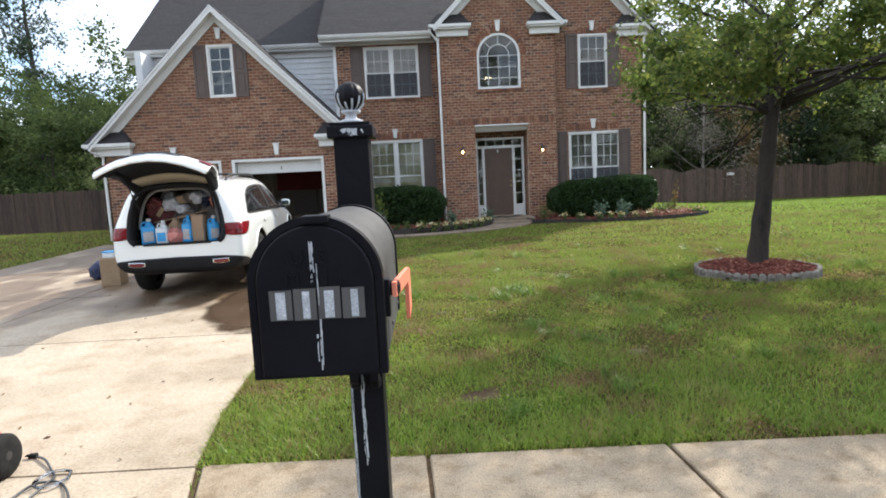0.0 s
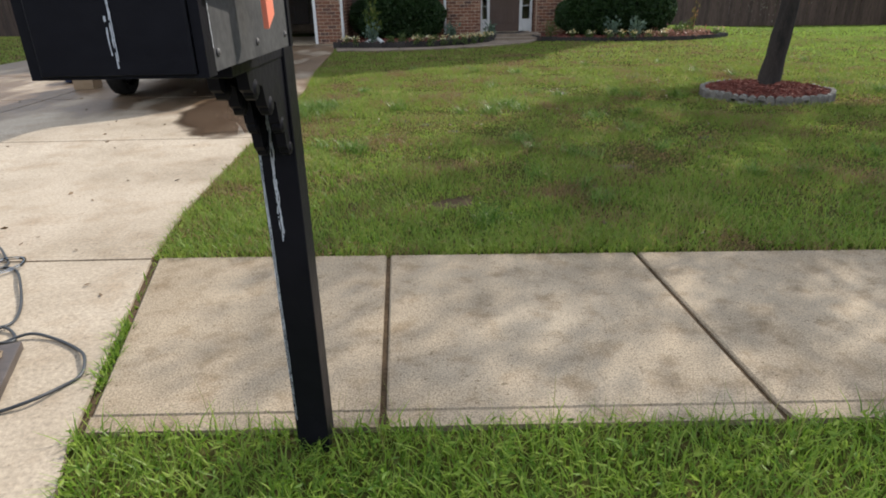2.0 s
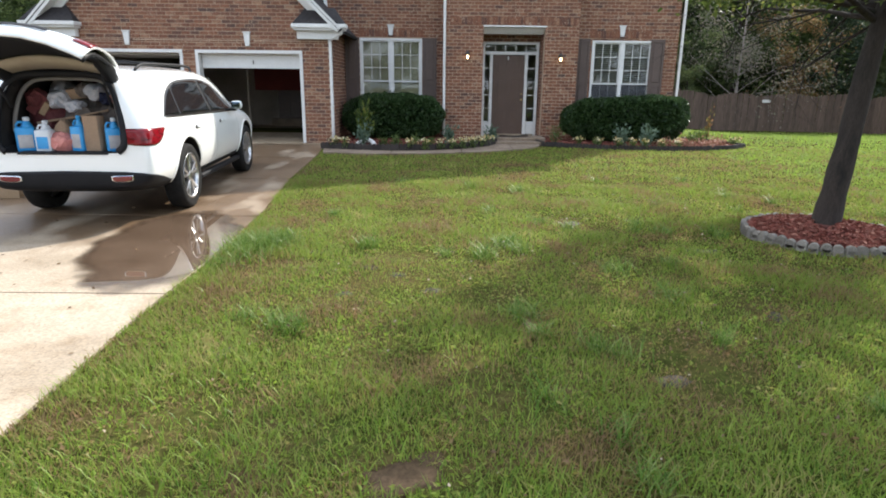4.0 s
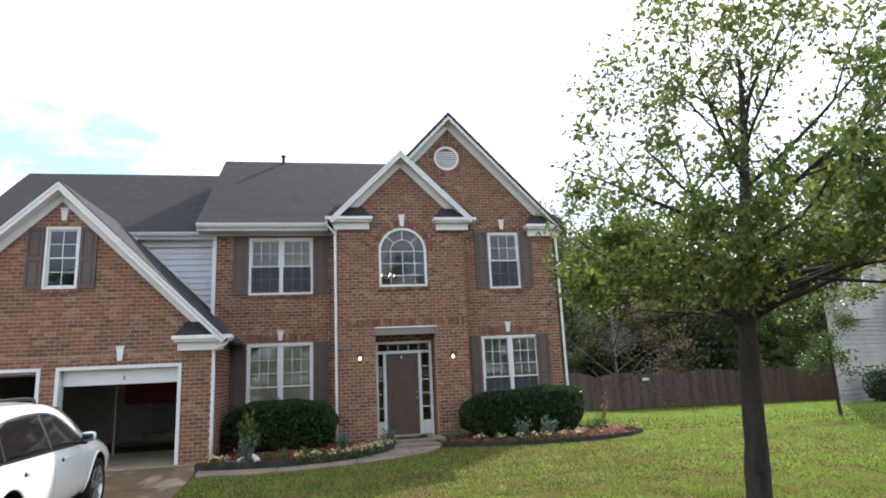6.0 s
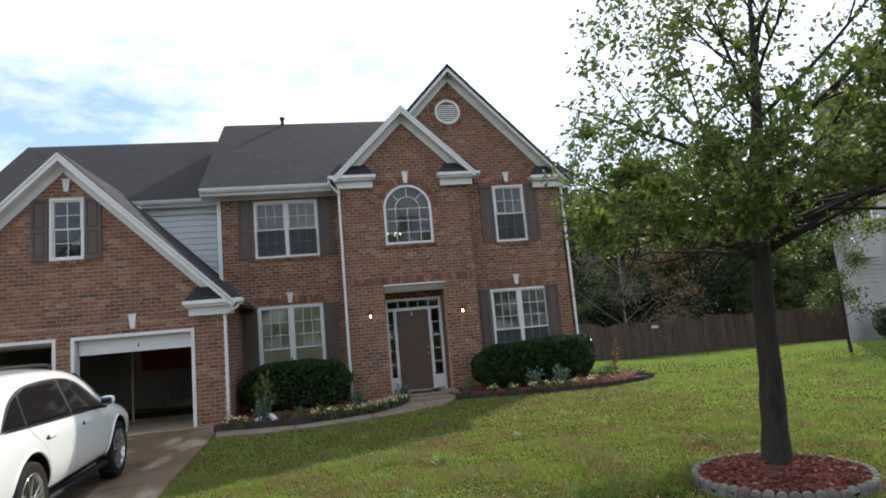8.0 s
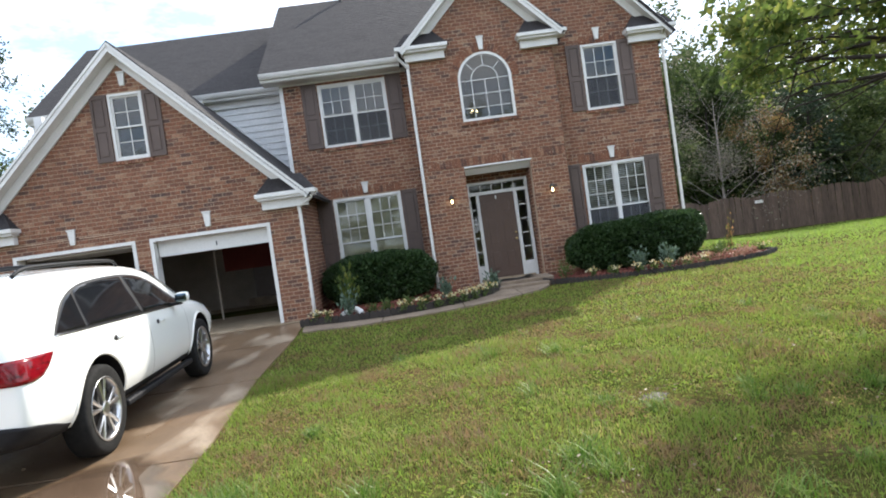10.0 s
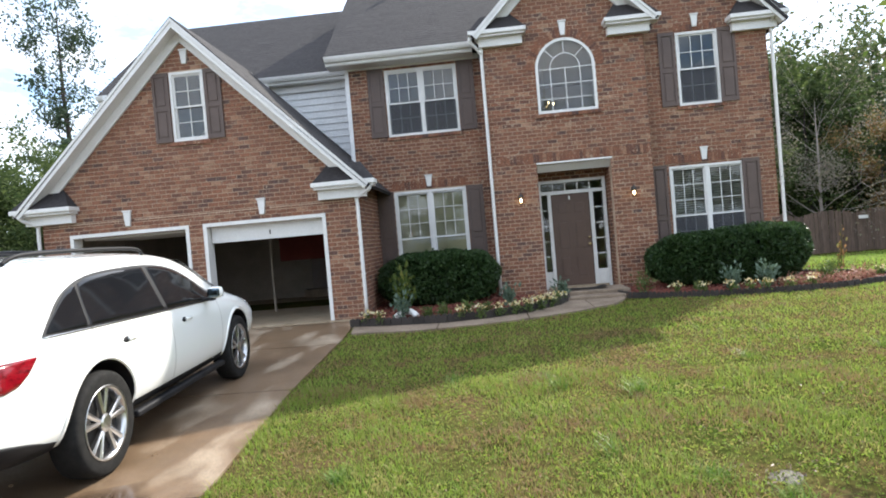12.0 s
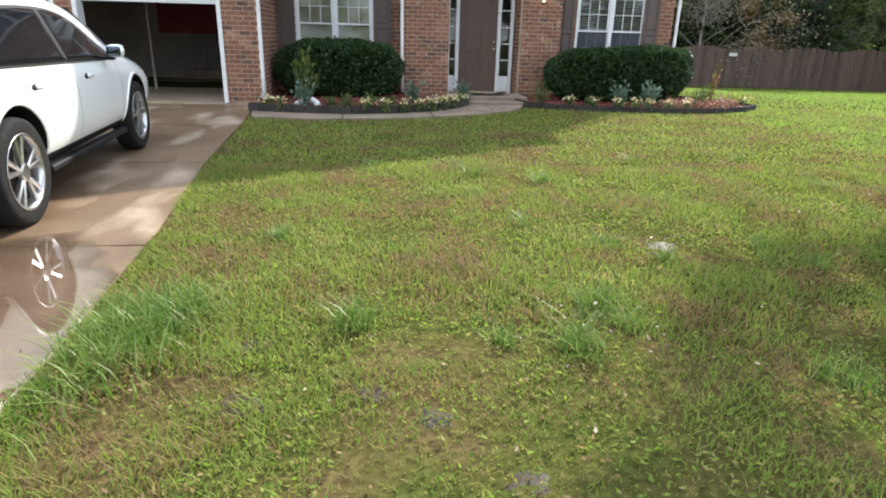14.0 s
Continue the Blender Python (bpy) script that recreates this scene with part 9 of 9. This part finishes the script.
r = np.random.RandomState(17)
for name, label, x0, x1, y0, y1, count, tall, width, seed in (
        ("lawn_grass", "short green and straw-coloured lawn grass", -4.0, 4.6, 4.3, 8.5, 137000, 0.045, 0.0062, 1),
        ("lawn_grass", "short green and straw-coloured lawn grass", -4.6, 6.5, 8.5, 13.0, 125000, 0.045, 0.0082, 2),
        ("lawn_grass", "short green and straw-coloured lawn grass", -5.0, 12.0, 13.0, 19.0, 90000, 0.045, 0.012, 3),
        ("lawn_grass", "short green and straw-coloured lawn grass", 4.5, 12.0, 4.3, 13.0, 50000, 0.045, 0.011, 4),
        ("lawn_grass", "short green lawn grass by the back fence", 4.6, 26.0, 13.0, 32.5, 86000, 0.06, 0.024, 5),
        ("lawn_grass", "short green lawn grass beside the drive", -26.0, -9.0, 5.0, 25.0, 89000, 0.06, 0.016, 6)):
    px, py = r.uniform(x0, x1, count), r.uniform(y0, y1, count)
    ok = on_lawn(px, py)
    px, py = px[ok], py[ok]
    dens = patchy(px[::1], py, 1.4, seed) if count > 90000 else np.zeros(len(px))
    keep = r.uniform(0, 1, len(px)) < 0.90 + 0.75 * dens + (0.35 * patchy(px, py, 4.5, seed + 2) if count > 90000 else 0)
    px, py, dens = px[keep], py[keep], dens[keep]
    edge = np.exp(-np.clip(py - WALK_FAR(px), 0, 9) / 0.5) * (py < 7)
    edge2 = np.exp(-np.clip(px + 3.95, 0, 9) / 0.25) * (py < 14) * (px > -4.2)
    blades(name, label, px, py, tall, width, m_lush if seed in (4, 5) else m_grass, seed + 40, 1.25, np.clip(0.95 + 1.2 * dens + 0.5 * edge + 0.3 * edge2, 0.35, 2.2))
# verge between pavement and road, with seed stalks
px, py = r.uniform(-3.4, 9.0, 62000), r.uniform(1.62, 2.95, 62000)
ok = on_lawn(px, py) & (np.hypot(px + 2.49, py - 2.9) > 0.06)
blades("verge_grass", "lush green verge grass beside the pavement", px[ok], py[ok], 0.070, 0.0065, m_weed, 60, 1.15)
px, py = r.uniform(-3.4, 4.0, 13000), r.uniform(1.62, 2.93, 13000)
ok = on_lawn(px, py)
px, py = px[ok], py[ok]
cc = np.stack([px, py, height(px, py) + r.uniform(0.004, 0.05, len(px))], 1)
tagged(leaves_mesh("verge_weeds", cc, r.normal(size=cc.shape) * [1, 1, 0.5] + [0, 0, 0.3], 0.034, m_weed, r, 0.3, 0.32), "low broad-leaved weeds through the verge", "grass", kind="stuff")
m_straw = leaf_mat("seed_stalk", [(0.16, 0.19, 0.05), (0.30, 0.27, 0.10)], 0.3, 0.6)
px, py = r.uniform(-3.2, 1.5, 170), r.uniform(2.78, 2.95, 170)
ok = on_lawn(px, py)
blades("seed_stalks", "thin pale grass seed stalks on the verge", px[ok], py[ok], 0.22, 0.0028, m_straw, 61, 0.25)
# weeds in the joint beside the drive and along the lawn edge
jt = r.uniform(0, 1, 900) ** 1.2
px, py = -3.69 + 0.345 * jt + r.normal(0, 0.014, 900), 4.40 - 1.40 * jt
keep = (py > 3.2) & (py < 3.72) & (patchy(px, py, 2.2, 9) > -0.35) | (r.uniform(0, 1, len(px)) < 0.06)
blades("joint_weeds", "weeds growing in the joint between pavement and drive", px[keep], py[keep], 0.05, 0.009, m_weed, 62, 1.1)
px = r.uniform(-4.15, -3.6, 3200)
py = r.uniform(6.0, 10.5, 3200)
ok = on_lawn(px, py)
blades("edge_weeds", "longer weedy grass along the drive edge", px[ok], py[ok], 0.06, 0.007, m_grass, 63, 1.3)
# lush growth in the strip next to the pavement
px, py = r.uniform(-3.7, 6.0, 26000), 4.40 + r.exponential(0.85, 26000)
ok = on_lawn(px, py) & (py < 8.0)
px, py = px[ok], py[ok]
keep = patchy(px, py, 1.1, 6) > -0.22
blades("lawn_fringe", "lush green grass along the lawn's edge", px[keep], py[keep], 0.062, 0.0062, m_weed, 64, 1.2)
# clover and broad weeds scattered through the turf
px, py = r.uniform(-3.9, 6.0, 90000), r.uniform(4.4, 14.0, 90000)
ok = on_lawn(px, py)
px, py = px[ok], py[ok]
keep = r.uniform(0, 1, len(px)) < 0.45 + 0.9 * patchy(px, py, 2.3, 4)
px, py = px[keep], py[keep]
cc = np.stack([px, py, height(px, py) + r.uniform(0.004, 0.035, len(px))], 1)
nn = r.normal(size=cc.shape) * [1, 1, 0.45] + [0, 0, 0.25]
tagged(leaves_mesh("turf_weeds", cc, nn, 0.029, m_grass, r, 0.3, 0.45), "low broad-leaved weeds through the turf", "grass", kind="stuff")

# coarse tussocks, the largest beside the puddle
spots = [(-3.70, 8.85, 0.135, 0.36, 900), (-3.50, 9.1, 0.12, 0.2, 320), (-3.80, 8.40, 0.08, 0.22, 300), (-1.41, 8.60, 0.14, 0.10, 160), (-2.55, 8.95, 0.13, 0.09, 130), (-1.15, 9.1, 0.12, 0.12, 150)]
tr = random.Random(71)
spots += [(tr.uniform(-3.4, 5.0), tr.uniform(4.7, 13.5), tr.uniform(0.07, 0.12), tr.uniform(0.05, 0.12), tr.randint(50, 110)) for k in range(60)]
tx, ty, th = [], [], []
for cx, cy, hh, rad, n in spots:
    tx.append(r.normal(cx, rad * 0.55, n))
    ty.append(r.normal(cy, rad * 0.75, n))
    th.append(np.full(n, hh))
tx, ty, th = np.concatenate(tx), np.concatenate(ty), np.concatenate(th)
ok = on_lawn(tx, ty)
blades("grass_tussocks", "coarse long grass tussocks in the turf", tx[ok], ty[ok], 1.0, 0.008, m_tussock, 72, 1.5, th[ok])

# wet bare spots between the tufts
mr = random.Random(73)
for k, (cx, cy, rad) in enumerate([(-3.01, 8.24, 0.13), (-3.05, 8.76, 0.10), (-2.45, 8.30, 0.09), (-2.2, 8.1, 0.07), (-1.15, 8.75, 0.11), (-0.27, 10.14, 0.13), (2.13, 8.43, 0.12), (0.73, 9.0, 0.10), (0.91, 8.95, 0.08), (-3.2, 6.5, 0.12), (-0.5, 6.2, 0.10), (-2.6, 7.6, 0.08), (-1.9, 7.7, 0.09), (0.6, 7.2, 0.09)]):
    b = bmesh.new()
    lathe(b, (cx, cy, hz(cx, cy) - 0.007), [(rad * 1.2, -0.03), (rad * 0.9, -0.008), (rad * 0.4, -0.003), (rad * 0.1, -0.004)], 22)
    for v in b.verts:
        q = noise.noise(Vector((v.co.x * 9, v.co.y * 9, k))) * 0.7
        v.co.x += (v.co.x - cx) * (q + 0.25)
        v.co.y += (v.co.y - cy) * q
        v.co.z += 0.007 * noise.noise(v.co * 23)
    tagged(part("bare_patch", b, m_mud, smooth=True), "wet bare patch of dark soil in the lawn", "soil", "bare soil patches")
# pale dry scraps and dead leaves caught in the turf
nr = np.random.RandomState(95)
px = np.concatenate([nr.normal(-1.25, 0.30, 90), nr.normal(-0.27, 0.18, 50), nr.uniform(-3.6, 5.0, 420)])
py = np.concatenate([nr.normal(8.8, 0.20, 90), nr.normal(10.14, 0.12, 50), nr.uniform(4.5, 12.0, 420)])
ok = on_lawn(px, py)
cc = np.stack([px[ok], py[ok], height(px[ok], py[ok]) + nr.uniform(0.012, 0.05, ok.sum())], 1)
tagged(leaves_mesh("dry_scraps", cc, nr.normal(size=cc.shape) * [1, 1, 0.3], 0.030, leaf_mat("dry_straw_scrap", [(0.10, 0.055, 0.03), (0.22, 0.15, 0.09), (0.45, 0.38, 0.28)], 0.15), nr, 0.3, 0.5), "dry leaf scraps scattered in the turf", "leaves", kind="stuff")
